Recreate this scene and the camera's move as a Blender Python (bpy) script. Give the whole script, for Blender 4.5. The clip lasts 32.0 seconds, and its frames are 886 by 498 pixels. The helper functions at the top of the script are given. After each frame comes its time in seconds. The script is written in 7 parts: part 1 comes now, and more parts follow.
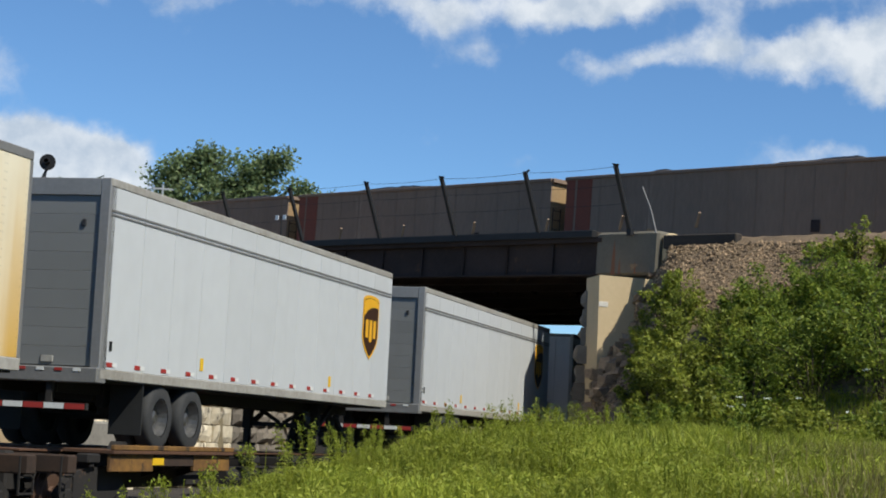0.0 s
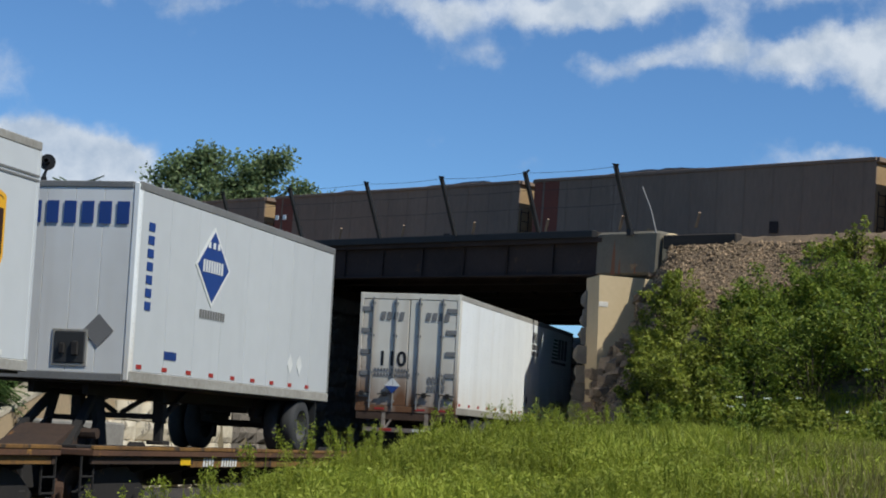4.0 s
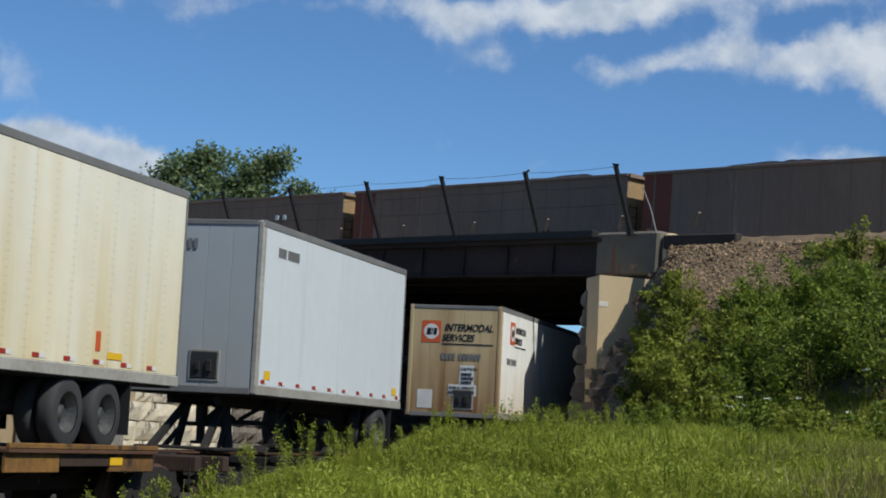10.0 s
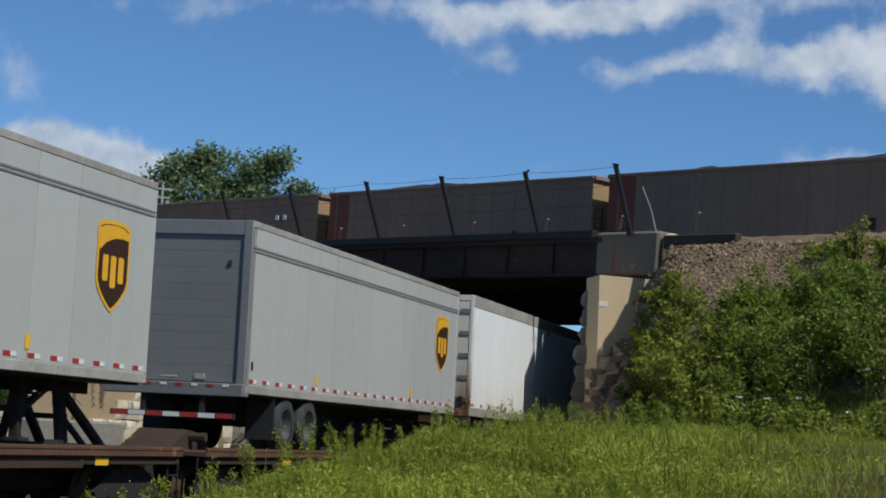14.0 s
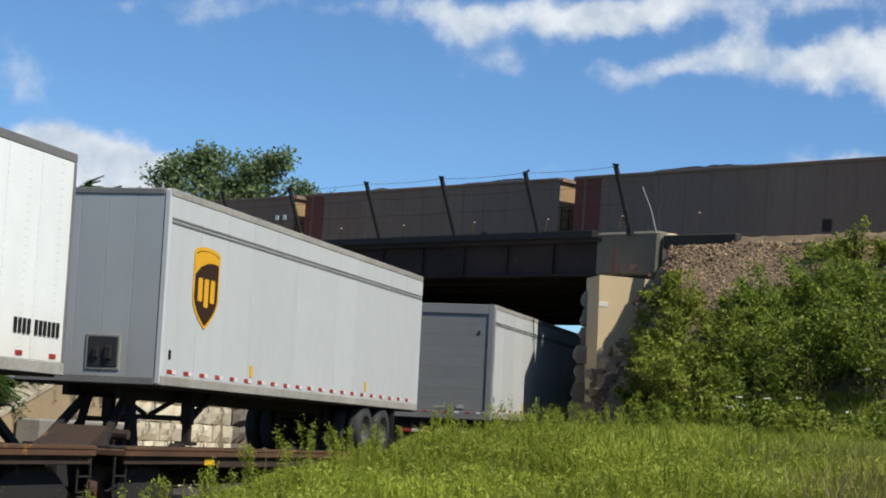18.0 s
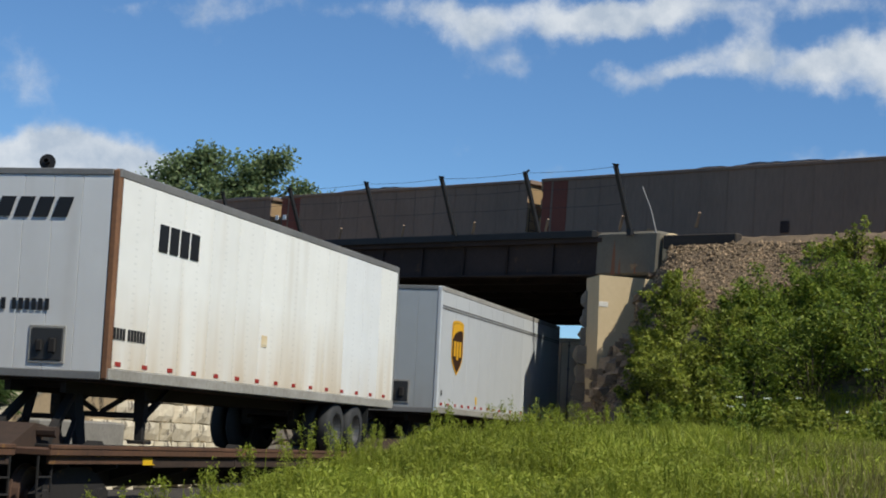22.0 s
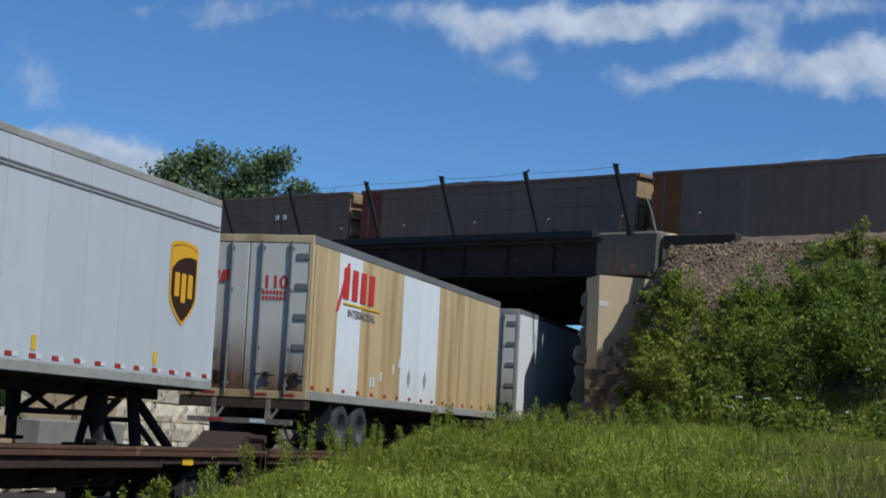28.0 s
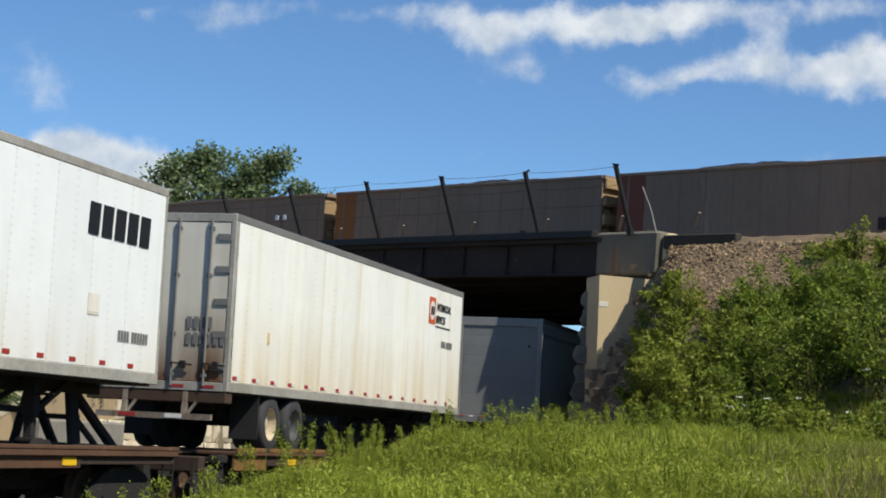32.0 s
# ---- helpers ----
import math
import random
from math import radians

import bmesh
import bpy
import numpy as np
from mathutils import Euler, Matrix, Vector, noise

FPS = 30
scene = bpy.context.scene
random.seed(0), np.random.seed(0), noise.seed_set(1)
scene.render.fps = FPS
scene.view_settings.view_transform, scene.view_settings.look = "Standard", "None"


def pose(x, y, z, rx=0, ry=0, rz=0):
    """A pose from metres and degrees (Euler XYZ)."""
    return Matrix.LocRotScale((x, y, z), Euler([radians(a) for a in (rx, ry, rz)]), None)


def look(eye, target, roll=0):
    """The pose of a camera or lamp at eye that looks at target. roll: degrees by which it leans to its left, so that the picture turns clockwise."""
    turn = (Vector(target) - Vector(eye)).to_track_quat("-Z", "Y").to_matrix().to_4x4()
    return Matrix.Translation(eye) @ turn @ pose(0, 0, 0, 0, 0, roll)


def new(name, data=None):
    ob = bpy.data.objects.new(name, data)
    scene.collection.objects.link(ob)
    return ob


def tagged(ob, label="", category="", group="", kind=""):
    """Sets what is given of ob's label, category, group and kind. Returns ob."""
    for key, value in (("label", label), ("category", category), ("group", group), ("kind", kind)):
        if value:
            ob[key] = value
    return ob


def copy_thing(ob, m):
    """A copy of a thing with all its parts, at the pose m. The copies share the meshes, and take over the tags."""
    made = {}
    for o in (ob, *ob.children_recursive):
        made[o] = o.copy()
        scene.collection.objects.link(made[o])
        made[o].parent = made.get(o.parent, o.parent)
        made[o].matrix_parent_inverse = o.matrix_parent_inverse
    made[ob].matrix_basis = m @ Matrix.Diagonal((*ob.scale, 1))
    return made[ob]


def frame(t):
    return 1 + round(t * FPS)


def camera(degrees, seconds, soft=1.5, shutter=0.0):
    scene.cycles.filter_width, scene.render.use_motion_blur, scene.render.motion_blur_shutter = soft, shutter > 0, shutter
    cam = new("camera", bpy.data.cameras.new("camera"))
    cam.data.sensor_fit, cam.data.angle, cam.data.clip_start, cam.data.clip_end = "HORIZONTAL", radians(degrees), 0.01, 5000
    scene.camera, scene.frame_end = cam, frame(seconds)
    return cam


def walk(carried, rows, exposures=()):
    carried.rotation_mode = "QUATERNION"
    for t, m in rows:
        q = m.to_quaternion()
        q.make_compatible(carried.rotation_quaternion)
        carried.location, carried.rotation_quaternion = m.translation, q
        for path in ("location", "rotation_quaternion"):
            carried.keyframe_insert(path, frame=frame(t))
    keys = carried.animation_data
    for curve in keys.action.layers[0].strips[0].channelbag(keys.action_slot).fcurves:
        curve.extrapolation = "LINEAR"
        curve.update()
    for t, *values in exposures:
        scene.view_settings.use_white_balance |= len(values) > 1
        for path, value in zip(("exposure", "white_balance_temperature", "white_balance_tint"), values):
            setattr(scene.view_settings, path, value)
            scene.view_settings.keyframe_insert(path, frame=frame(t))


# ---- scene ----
# ---------------------------------------------------------------- camera
EYE = (0.0, 0.0, 1.8)
cam = camera(26.58, 32.0, soft=1.9)
CAM = Matrix.Translation(EYE) @ pose(0, 0, 0, 95.39, 0, 0) @ pose(0, 0, 0, 0, 0, 4.28)
walk(cam, [(0.0, CAM), (32.0, CAM)],
     exposures=[(0.0, 0.12, 6410, 6), (2.0, 0.08, 6210, 6), (3.0, -0.18, 6010, 6), (4.5, -0.02, 6210, 6), (6.0, 0.10, 6360, 6), (7.0, 0.03, 6310, 6), (8.0, -0.19, 6210, 6), (8.5, -0.40, 5860, 6), (9.0, -0.41, 5810, 6), (10.0, -0.17, 6160, 6), (11.0, 0.05, 6310, 6), (12.0, -0.05, 6260, 6), (13.0, -0.33, 6050, 6), (14.0, -0.28, 6050, 6),
                (17.0, 0.15, 6410, 6), (19.0, 0.17, 6530, 6), (20.0, -0.13, 6260, 6), (21.0, -0.10, 6310, 6), (25.0, -0.02, 6460, 6), (28.0, -0.37, 5610, 6), (29.0, 0.02, 6150, 6), (30.0, 0.11, 6530, 6), (32.0, 0.13, 6530, 6)])

# ---------------------------------------------------------------- light
SUN_AZ, SUN_EL = -40.0, 51.0     # degrees, counted from +x towards +y
world = bpy.data.worlds.new("sky")
scene.world = world
world.use_nodes = True
wt = world.node_tree
sky = wt.nodes.new("ShaderNodeTexSky")
sky.sky_type, sky.sun_disc = "NISHITA", False
sky.sun_elevation, sky.sun_rotation = radians(SUN_EL), radians(90 - SUN_AZ)
sky.air_density, sky.dust_density, sky.ozone_density, sky.altitude = 1.0, 0.0, 5.0, 2500
tint = wt.nodes.new("ShaderNodeMix")
tint.data_type, tint.blend_type = "RGBA", "MULTIPLY"
tint.inputs[0].default_value, tint.inputs[7].default_value = 1.0, (0.85, 1.0, 1.10, 1)
wt.links.new(sky.outputs[0], tint.inputs[6])
wt.links.new(tint.outputs[2], wt.nodes["Background"].inputs[0])
wt.nodes["Background"].inputs[1].default_value = 0.105
sun = new("sun", bpy.data.lights.new("sun", "SUN"))
sun.data.energy, sun.data.angle, sun.data.color = 4.95, radians(0.55), (1.0, 0.95, 0.86)
sd = Vector((math.cos(radians(SUN_AZ)) * math.cos(radians(SUN_EL)), math.sin(radians(SUN_AZ)) * math.cos(radians(SUN_EL)), math.sin(radians(SUN_EL))))
sun.matrix_world = look(sd * 200, (0, 0, 0))

# ---------------------------------------------------------------- frames of the plan
# F: the lower track. x across (0 on the near side of the trailers), y along it, away from the eye
# B: the upper track. x across (0 on the near side of the coal cars), y along it, to the far left
F = pose(-7.1237, 18.2512, 0, 0, 0, -15.54)
B = pose(1.74, 72.25, 0, 0, 0, 42.07)
FI, BI = F.inverted(), B.inverted()
DECK = 1.07          # the flat cars' deck over the lower rail
TRACK_N = -1.295     # middle of the lower track in F
V19, ACC = 13.667, 0.0258
VC = 4.461
EDGE = -10.5         # the bridge's near edge in B


def travel(t):
    return V19 * (t - 19) + 0.5 * ACC * (t - 19) ** 2
# ---------------------------------------------------------------- mesh tools
class Shape:
    """Vertices and faces of one mesh, gathered piece by piece."""

    def __init__(self):
        self.v, self.f = [], []

    def add(self, verts, faces):
        k = len(self.v)
        self.v += [tuple(p) for p in verts]
        self.f += [tuple(i + k for i in f) for f in faces]
        return self

    def box(self, x0, x1, y0, y1, z0, z1, c=0.0, m=None):
        """A box, with its upright and level edges cut by c."""
        x0, x1, y0, y1, z0, z1 = min(x0, x1), max(x0, x1), min(y0, y1), max(y0, y1), min(z0, z1), max(z0, z1)
        if c <= 0:
            vs = [(x, y, z) for z in (z0, z1) for y in (y0, y1) for x in (x0, x1)]
            fs = [(0, 2, 3, 1), (4, 5, 7, 6), (0, 1, 5, 4), (2, 6, 7, 3), (0, 4, 6, 2), (1, 3, 7, 5)]
        else:
            c = min(c, 0.45 * (x1 - x0), 0.45 * (y1 - y0), 0.45 * (z1 - z0))
            vs, fs = [], []
            for zz, d in ((z0, c), (z0 + c, 0), (z1 - c, 0), (z1, c)):
                a0, a1, b0, b1 = x0 + d, x1 - d, y0 + d, y1 - d
                vs += [(a0 + c, b0, zz), (a1 - c, b0, zz), (a1, b0 + c, zz), (a1, b1 - c, zz), (a1 - c, b1, zz), (a0 + c, b1, zz), (a0, b1 - c, zz), (a0, b0 + c, zz)]
            for r in range(3):
                for i in range(8):
                    j = (i + 1) % 8
                    fs.append((r * 8 + i, r * 8 + j, r * 8 + 8 + j, r * 8 + 8 + i))
            fs += [tuple(range(7, -1, -1)), tuple(range(24, 32))]
        if m is not None:
            vs = [m @ Vector(p) for p in vs]
        return self.add(vs, fs)

    def prism(self, pts, a, b, axis="x"):
        """A profile of (p, q) points swept from a to b along an axis: x (p=y, q=z), y (p=x, q=z) or z (p=x, q=y)."""
        n = len(pts)
        put = {"x": lambda p, q, r: (r, p, q), "y": lambda p, q, r: (p, r, q), "z": lambda p, q, r: (p, q, r)}[axis]
        vs = [put(p, q, a) for p, q in pts] + [put(p, q, b) for p, q in pts]
        fs = [(i, (i + 1) % n, n + (i + 1) % n, n + i) for i in range(n)]
        fs += [tuple(range(n - 1, -1, -1)), tuple(range(n, 2 * n))]
        return self.add(vs, fs)

    def bar(self, p, q, w, h=None, up=(0, 0, 1)):
        """A square bar from p to q, w wide and h high."""
        p, q, h = Vector(p), Vector(q), h or w
        d = (q - p).normalized()
        s = d.cross(Vector(up))
        s = d.cross(Vector((1, 0, 0))) if s.length < 1e-3 else s
        s.normalize()
        t = s.cross(d)
        vs = [e + s * (i * w / 2) + t * (j * h / 2) for e in (p, q) for i, j in ((-1, -1), (1, -1), (1, 1), (-1, 1))]
        return self.add(vs, [(0, 1, 5, 4), (1, 2, 6, 5), (2, 3, 7, 6), (3, 0, 4, 7), (3, 2, 1, 0), (4, 5, 6, 7)])

    def tube(self, pts, radii, n=8, ends=True):
        """A round limb through the points."""
        pts = [Vector(p) for p in pts]
        k = len(self.v)
        for i, p in enumerate(pts):
            d = (pts[min(i + 1, len(pts) - 1)] - pts[max(i - 1, 0)]).normalized()
            s = d.cross(Vector((0.31, 0.2, 0.93)))
            s = d.cross(Vector((1, 0, 0))) if s.length < 1e-3 else s
            s.normalize()
            t = d.cross(s)
            r = radii[i] if isinstance(radii, (list, tuple)) else radii
            self.v += [tuple(p + (s * math.cos(a) + t * math.sin(a)) * r) for a in (2 * math.pi * j / n for j in range(n))]
        for i in range(len(pts) - 1):
            for j in range(n):
                a, b = k + i * n + j, k + i * n + (j + 1) % n
                self.f.append((a, b, b + n, a + n))
        if ends:
            self.f.append(tuple(k + j for j in range(n - 1, -1, -1)))
            self.f.append(tuple(k + (len(pts) - 1) * n + j for j in range(n)))
        return self

    def lathe(self, profile, centre, axis, n=24):
        """A ring of (distance along the axis, radius) points turned round the axis 'x' or 'y' or 'z'."""
        k, m = len(self.v), len(profile)
        cx, cy, cz = centre
        for j in range(n):
            a = 2 * math.pi * j / n
            for d, r in profile:
                p, q = r * math.cos(a), r * math.sin(a)
                self.v.append({"x": (cx + d, cy + p, cz + q), "y": (cx + p, cy + d, cz + q), "z": (cx + p, cy + q, cz + d)}[axis])
        for j in range(n):
            for i in range(m - 1):
                a, b = k + j * m + i, k + ((j + 1) % n) * m + i
                self.f.append((a, a + 1, b + 1, b))
        return self

    def mesh(self, name, mat, smooth=False):
        me = bpy.data.meshes.new(name)
        me.from_pydata(self.v, [], self.f)
        bm = bmesh.new()
        bm.from_mesh(me)
        bmesh.ops.recalc_face_normals(bm, faces=bm.faces)
        bm.to_mesh(me)
        bm.free()
        if smooth:
            me.shade_smooth()
        for one in (mat if isinstance(mat, (list, tuple)) else [mat]):
            me.materials.append(one)
        return me


def thing(name, label, category, group="", kind="", m=None, shape=None, mat=None, smooth=False):
    """A top-level thing: an Empty that holds its parts, or one mesh."""
    ob = new(name, shape.mesh(name, mat, smooth) if shape else None)
    if m is not None:
        ob.matrix_world = m
    return tagged(ob, label, category, group, kind)


def part(name, shape, mat, parent, label="", smooth=False, at=None):
    """One mesh under a thing or under a part."""
    ob = new(name, shape if isinstance(shape, bpy.types.Mesh) else shape.mesh(name, mat, smooth))
    ob.parent = parent
    if at is not None:
        ob.matrix_basis = at
    return tagged(ob, label) if label else ob
# ---------------------------------------------------------------- materials
def surface(name, base, second=None, rough=0.6, metal=0.0, big=0.6, small=14.0, mix=0.5, bump=0.15, stretch=(1, 1, 1), third=None, third_at=0.62, depth=0.004, per_piece=0.0, spec=0.4):
    """A painted, stony or earthy surface: two colours broken up at two scales, a third as stains, and fine relief."""
    m = bpy.data.materials.new(name)
    m.use_nodes = True
    nt = m.node_tree
    N, L = nt.nodes, nt.links
    p = N["Principled BSDF"]
    second = second or tuple(c * 0.72 for c in base)
    co = N.new("ShaderNodeTexCoord")
    mp = N.new("ShaderNodeMapping")
    mp.inputs["Scale"].default_value = stretch
    L.new(co.outputs["Object"], mp.inputs["Vector"])
    n1, n2 = N.new("ShaderNodeTexNoise"), N.new("ShaderNodeTexNoise")
    n1.inputs["Scale"].default_value, n1.inputs["Detail"].default_value = big, 5.0
    n2.inputs["Scale"].default_value, n2.inputs["Detail"].default_value, n2.inputs["Roughness"].default_value = small, 6.0, 0.65
    L.new(mp.outputs[0], n1.inputs["Vector"])
    L.new(mp.outputs[0], n2.inputs["Vector"])
    add = N.new("ShaderNodeMath")
    add.operation = "MULTIPLY_ADD"
    L.new(n1.outputs[0], add.inputs[0])
    add.inputs[1].default_value = 0.55
    sc = N.new("ShaderNodeMath")
    sc.operation = "MULTIPLY"
    L.new(n2.outputs[0], sc.inputs[0])
    sc.inputs[1].default_value = 0.45
    L.new(sc.outputs[0], add.inputs[2])
    ramp = N.new("ShaderNodeValToRGB")
    ramp.color_ramp.elements[0].position, ramp.color_ramp.elements[1].position = 0.5 - 0.22 / max(mix, 0.05) * 0.5, 0.5 + 0.22 / max(mix, 0.05) * 0.5
    ramp.color_ramp.elements[0].color, ramp.color_ramp.elements[1].color = (*second, 1), (*base, 1)
    L.new(add.outputs[0], ramp.inputs[0])
    col = ramp.outputs[0]
    if third:
        n3 = N.new("ShaderNodeTexNoise")
        n3.inputs["Scale"].default_value, n3.inputs["Detail"].default_value, n3.inputs["Roughness"].default_value = big * 2.3, 8.0, 0.7
        L.new(mp.outputs[0], n3.inputs["Vector"])
        r3 = N.new("ShaderNodeValToRGB")
        r3.color_ramp.elements[0].position, r3.color_ramp.elements[1].position = third_at, third_at + 0.09
        L.new(n3.outputs[0], r3.inputs[0])
        mx = N.new("ShaderNodeMix")
        mx.data_type = "RGBA"
        L.new(r3.outputs[0], mx.inputs[0])
        L.new(col, mx.inputs[6])
        mx.inputs[7].default_value = (*third, 1)
        col = mx.outputs[2]
    if per_piece:
        oi = N.new("ShaderNodeObjectInfo")
        geo = N.new("ShaderNodeNewGeometry")
        sm = N.new("ShaderNodeMath")
        sm.operation = "ADD"
        L.new(oi.outputs["Random"], sm.inputs[0])
        L.new(geo.outputs["Random Per Island"], sm.inputs[1])
        fr = N.new("ShaderNodeMath")
        fr.operation = "FRACT"
        L.new(sm.outputs[0], fr.inputs[0])
        rg = N.new("ShaderNodeMapRange")
        rg.inputs[3].default_value, rg.inputs[4].default_value = 1 - per_piece, 1 + per_piece
        L.new(fr.outputs[0], rg.inputs[0])
        hs = N.new("ShaderNodeHueSaturation")
        L.new(rg.outputs[0], hs.inputs["Value"])
        L.new(col, hs.inputs["Color"])
        col = hs.outputs[0]
    L.new(col, p.inputs["Base Color"])
    p.inputs["Roughness"].default_value, p.inputs["Metallic"].default_value = rough, metal
    p.inputs["Specular IOR Level"].default_value = spec
    if bump:
        b = N.new("ShaderNodeBump")
        b.inputs["Strength"].default_value, b.inputs["Distance"].default_value = bump, depth
        L.new(n2.outputs[0], b.inputs["Height"])
        L.new(b.outputs[0], p.inputs["Normal"])
    return m


def leaf_material(name, a, b, c):
    """Leaves: colours that change from leaf to leaf, thin enough to let light through."""
    m = bpy.data.materials.new(name)
    m.use_nodes = True
    N, L = m.node_tree.nodes, m.node_tree.links
    p = N["Principled BSDF"]
    geo = N.new("ShaderNodeNewGeometry")
    ramp = N.new("ShaderNodeValToRGB")
    e = ramp.color_ramp.elements
    e[0].color, e[1].color = (*a, 1), (*c, 1)
    mid = e.new(0.5)
    mid.color = (*b, 1)
    L.new(geo.outputs["Random Per Island"], ramp.inputs[0])
    co = N.new("ShaderNodeTexCoord")
    n = N.new("ShaderNodeTexNoise")
    n.inputs["Scale"].default_value, n.inputs["Detail"].default_value = 0.6, 4.0
    L.new(co.outputs["Object"], n.inputs["Vector"])
    rg = N.new("ShaderNodeMapRange")
    rg.inputs[1].default_value, rg.inputs[2].default_value, rg.inputs[3].default_value, rg.inputs[4].default_value = 0.3, 0.7, 0.6, 1.3
    L.new(n.outputs[0], rg.inputs[0])
    hs = N.new("ShaderNodeHueSaturation")
    L.new(rg.outputs[0], hs.inputs["Value"])
    L.new(ramp.outputs[0], hs.inputs["Color"])
    L.new(hs.outputs[0], p.inputs["Base Color"])
    p.inputs["Roughness"].default_value, p.inputs["Specular IOR Level"].default_value = 0.55, 0.25
    tr = N.new("ShaderNodeBsdfTranslucent")
    L.new(hs.outputs[0], tr.inputs[0])
    mx = N.new("ShaderNodeMixShader")
    mx.inputs[0].default_value = 0.42
    L.new(p.outputs[0], mx.inputs[1])
    L.new(tr.outputs[0], mx.inputs[2])
    L.new(mx.outputs[0], N["Material Output"].inputs[0])
    return m


STEEL_BLACK = surface("dark_weathered_steel", (0.062, 0.047, 0.043), (0.036, 0.029, 0.027), 0.95, 0.0, 0.8, 10, 0.6, 0.3, third=(0.10, 0.062, 0.042), third_at=0.60, spec=0.1)
RUST = surface("rusty_steel", (0.20, 0.085, 0.038), (0.09, 0.040, 0.022), 0.85, 0.0, 1.2, 18, 0.6, 0.4, third=(0.30, 0.15, 0.05), third_at=0.6)
COAL_SIDE = surface("grimy_brown_car_paint", (0.29, 0.20, 0.138), (0.185, 0.13, 0.092), 0.9, 0.0, 0.35, 6, 0.6, 0.3, (1, 1, 0.30), third=(0.33, 0.24, 0.17), third_at=0.60)
# abutment stone with the shade under the bridge put into its colour
STONE_DARK = surface("shade_darkened_stone", (0.20, 0.17, 0.135), (0.10, 0.085, 0.07), 0.95, 0, 0.8, 5, 0.6, 1.0, third=(0.05, 0.042, 0.035), third_at=0.6, depth=0.03, per_piece=0.25)
CONCRETE = surface("weathered_concrete", (0.41, 0.305, 0.18), (0.29, 0.215, 0.13), 0.9, 0, 0.5, 9, 0.7, 0.5, third=(0.17, 0.13, 0.09), third_at=0.61, depth=0.01)
STONE = surface("limestone_block", (0.68, 0.61, 0.47), (0.50, 0.41, 0.28), 0.9, 0, 0.8, 4, 0.6, 1.0, third=(0.13, 0.105, 0.08), third_at=0.565, depth=0.03, per_piece=0.22)
GRAVEL = surface("gravel", (0.36, 0.25, 0.145), (0.14, 0.095, 0.056), 0.95, 0, 1.4, 30, 0.8, 0.9, depth=0.03, per_piece=0.7)
# track-bed stones, much darker than the bank's gravel
BALLAST = surface("dark_track_ballast", (0.075, 0.062, 0.052), (0.038, 0.032, 0.028), 0.95, 0, 1.4, 30, 0.8, 0.9, depth=0.03, per_piece=0.4)
EARTH = surface("earth_and_thatch", (0.15, 0.12, 0.07), (0.085, 0.068, 0.042), 0.95, 0, 0.5, 8, 0.6, 0.6, depth=0.03)
BARK = surface("bark", (0.09, 0.065, 0.045), (0.04, 0.03, 0.022), 0.95, 0, 2, 18, 0.6, 0.8, (1, 1, 0.25), depth=0.02)
LEAF_TREE = leaf_material("tree_leaves", (0.075, 0.12, 0.036), (0.145, 0.215, 0.06), (0.26, 0.34, 0.11))
LEAF_BUSH = leaf_material("bush_leaves", (0.085, 0.135, 0.018), (0.18, 0.24, 0.03), (0.36, 0.40, 0.058))
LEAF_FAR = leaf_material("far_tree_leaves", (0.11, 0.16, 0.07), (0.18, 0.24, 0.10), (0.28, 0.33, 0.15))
GRASS = leaf_material("grass_blades", (0.18, 0.225, 0.026), (0.285, 0.325, 0.036), (0.42, 0.435, 0.068))
# ---------------------------------------------------------------- ground
def ease(a, b, x):
    x = min(1.0, max(0.0, (x - a) / (b - a)))
    return x * x * (3 - 2 * x)


def plan(x, y):
    """Across and along the lower track, and across (towards the eye) and along the upper one."""
    p, q = FI @ Vector((x, y, 0)), BI @ Vector((x, y, 0))
    return p.x, p.y, -q.x, q.y


def ground_z(x, y):
    n, s, off, along = plan(x, y)
    d = math.hypot(x, y)
    low = -0.34 - 0.25 * ease(180, 900, d)
    ridge = 0.45 + 1.0 * ease(-3, 8, s) + 0.2 * ease(8, 16, s)
    bump = 0.10 * noise.noise((x * 0.35, y * 0.35, 1.7)) + 0.05 * noise.noise((x * 1.1, y * 1.1, 4.2))
    g = low
    if n > 1.9:                                    # the near, grassy side
        rise = ease(2.1, 5.6, n) * (0.2 + 0.8 * ease(5, 13, d)) * ease(-40, -6, s) * (1 - ease(60, 160, s))
        g = low + (ridge - low + bump) * rise
    bank = min(7.46, 7.46 - (off - 10.45) / 1.45) if off > -8.5 else 7.46 - (-8.5 - off) / 1.5
    bank += 0.6 * bump if bank < 7.2 else 0.0
    if n > 1.6:                                    # the upper line's bank on the near side of the opening
        toe = 1.72 + max(0.0, off - 10.5) * 0.30 if off > 10.3 else 1.7
        if off > 10.3:
            spill = 3.7 - (off - 10.5) * 0.42 + 1.0 * min(n - toe, 1.2) + 2.4 * max(0.0, n - toe - 1.2)
            g = max(g, low + (min(bank, spill) - low) * ease(toe - 0.35, toe + 0.1, n))
        else:
            g = max(g, low + (bank - low) * ease(toe, toe + 1.8, n))
    elif n < -9.5:                                 # and beyond it, behind the wing wall
        side = max(0.5, min(5.7, 0.75 + (s + (n + 9.3) * 2.25 - 22.6) * 0.345))
        top = max(side, bank) if off < 12.2 else side
        top = min(top, 7.46) if off > -8.5 else bank
        g = max(low, top)
    return g


def steps(parts):
    out = []
    for a, b, d in parts:
        k = max(1, round((b - a) / d))
        out += [a + (b - a) * i / k for i in range(k)]
    return out + [parts[-1][1]]


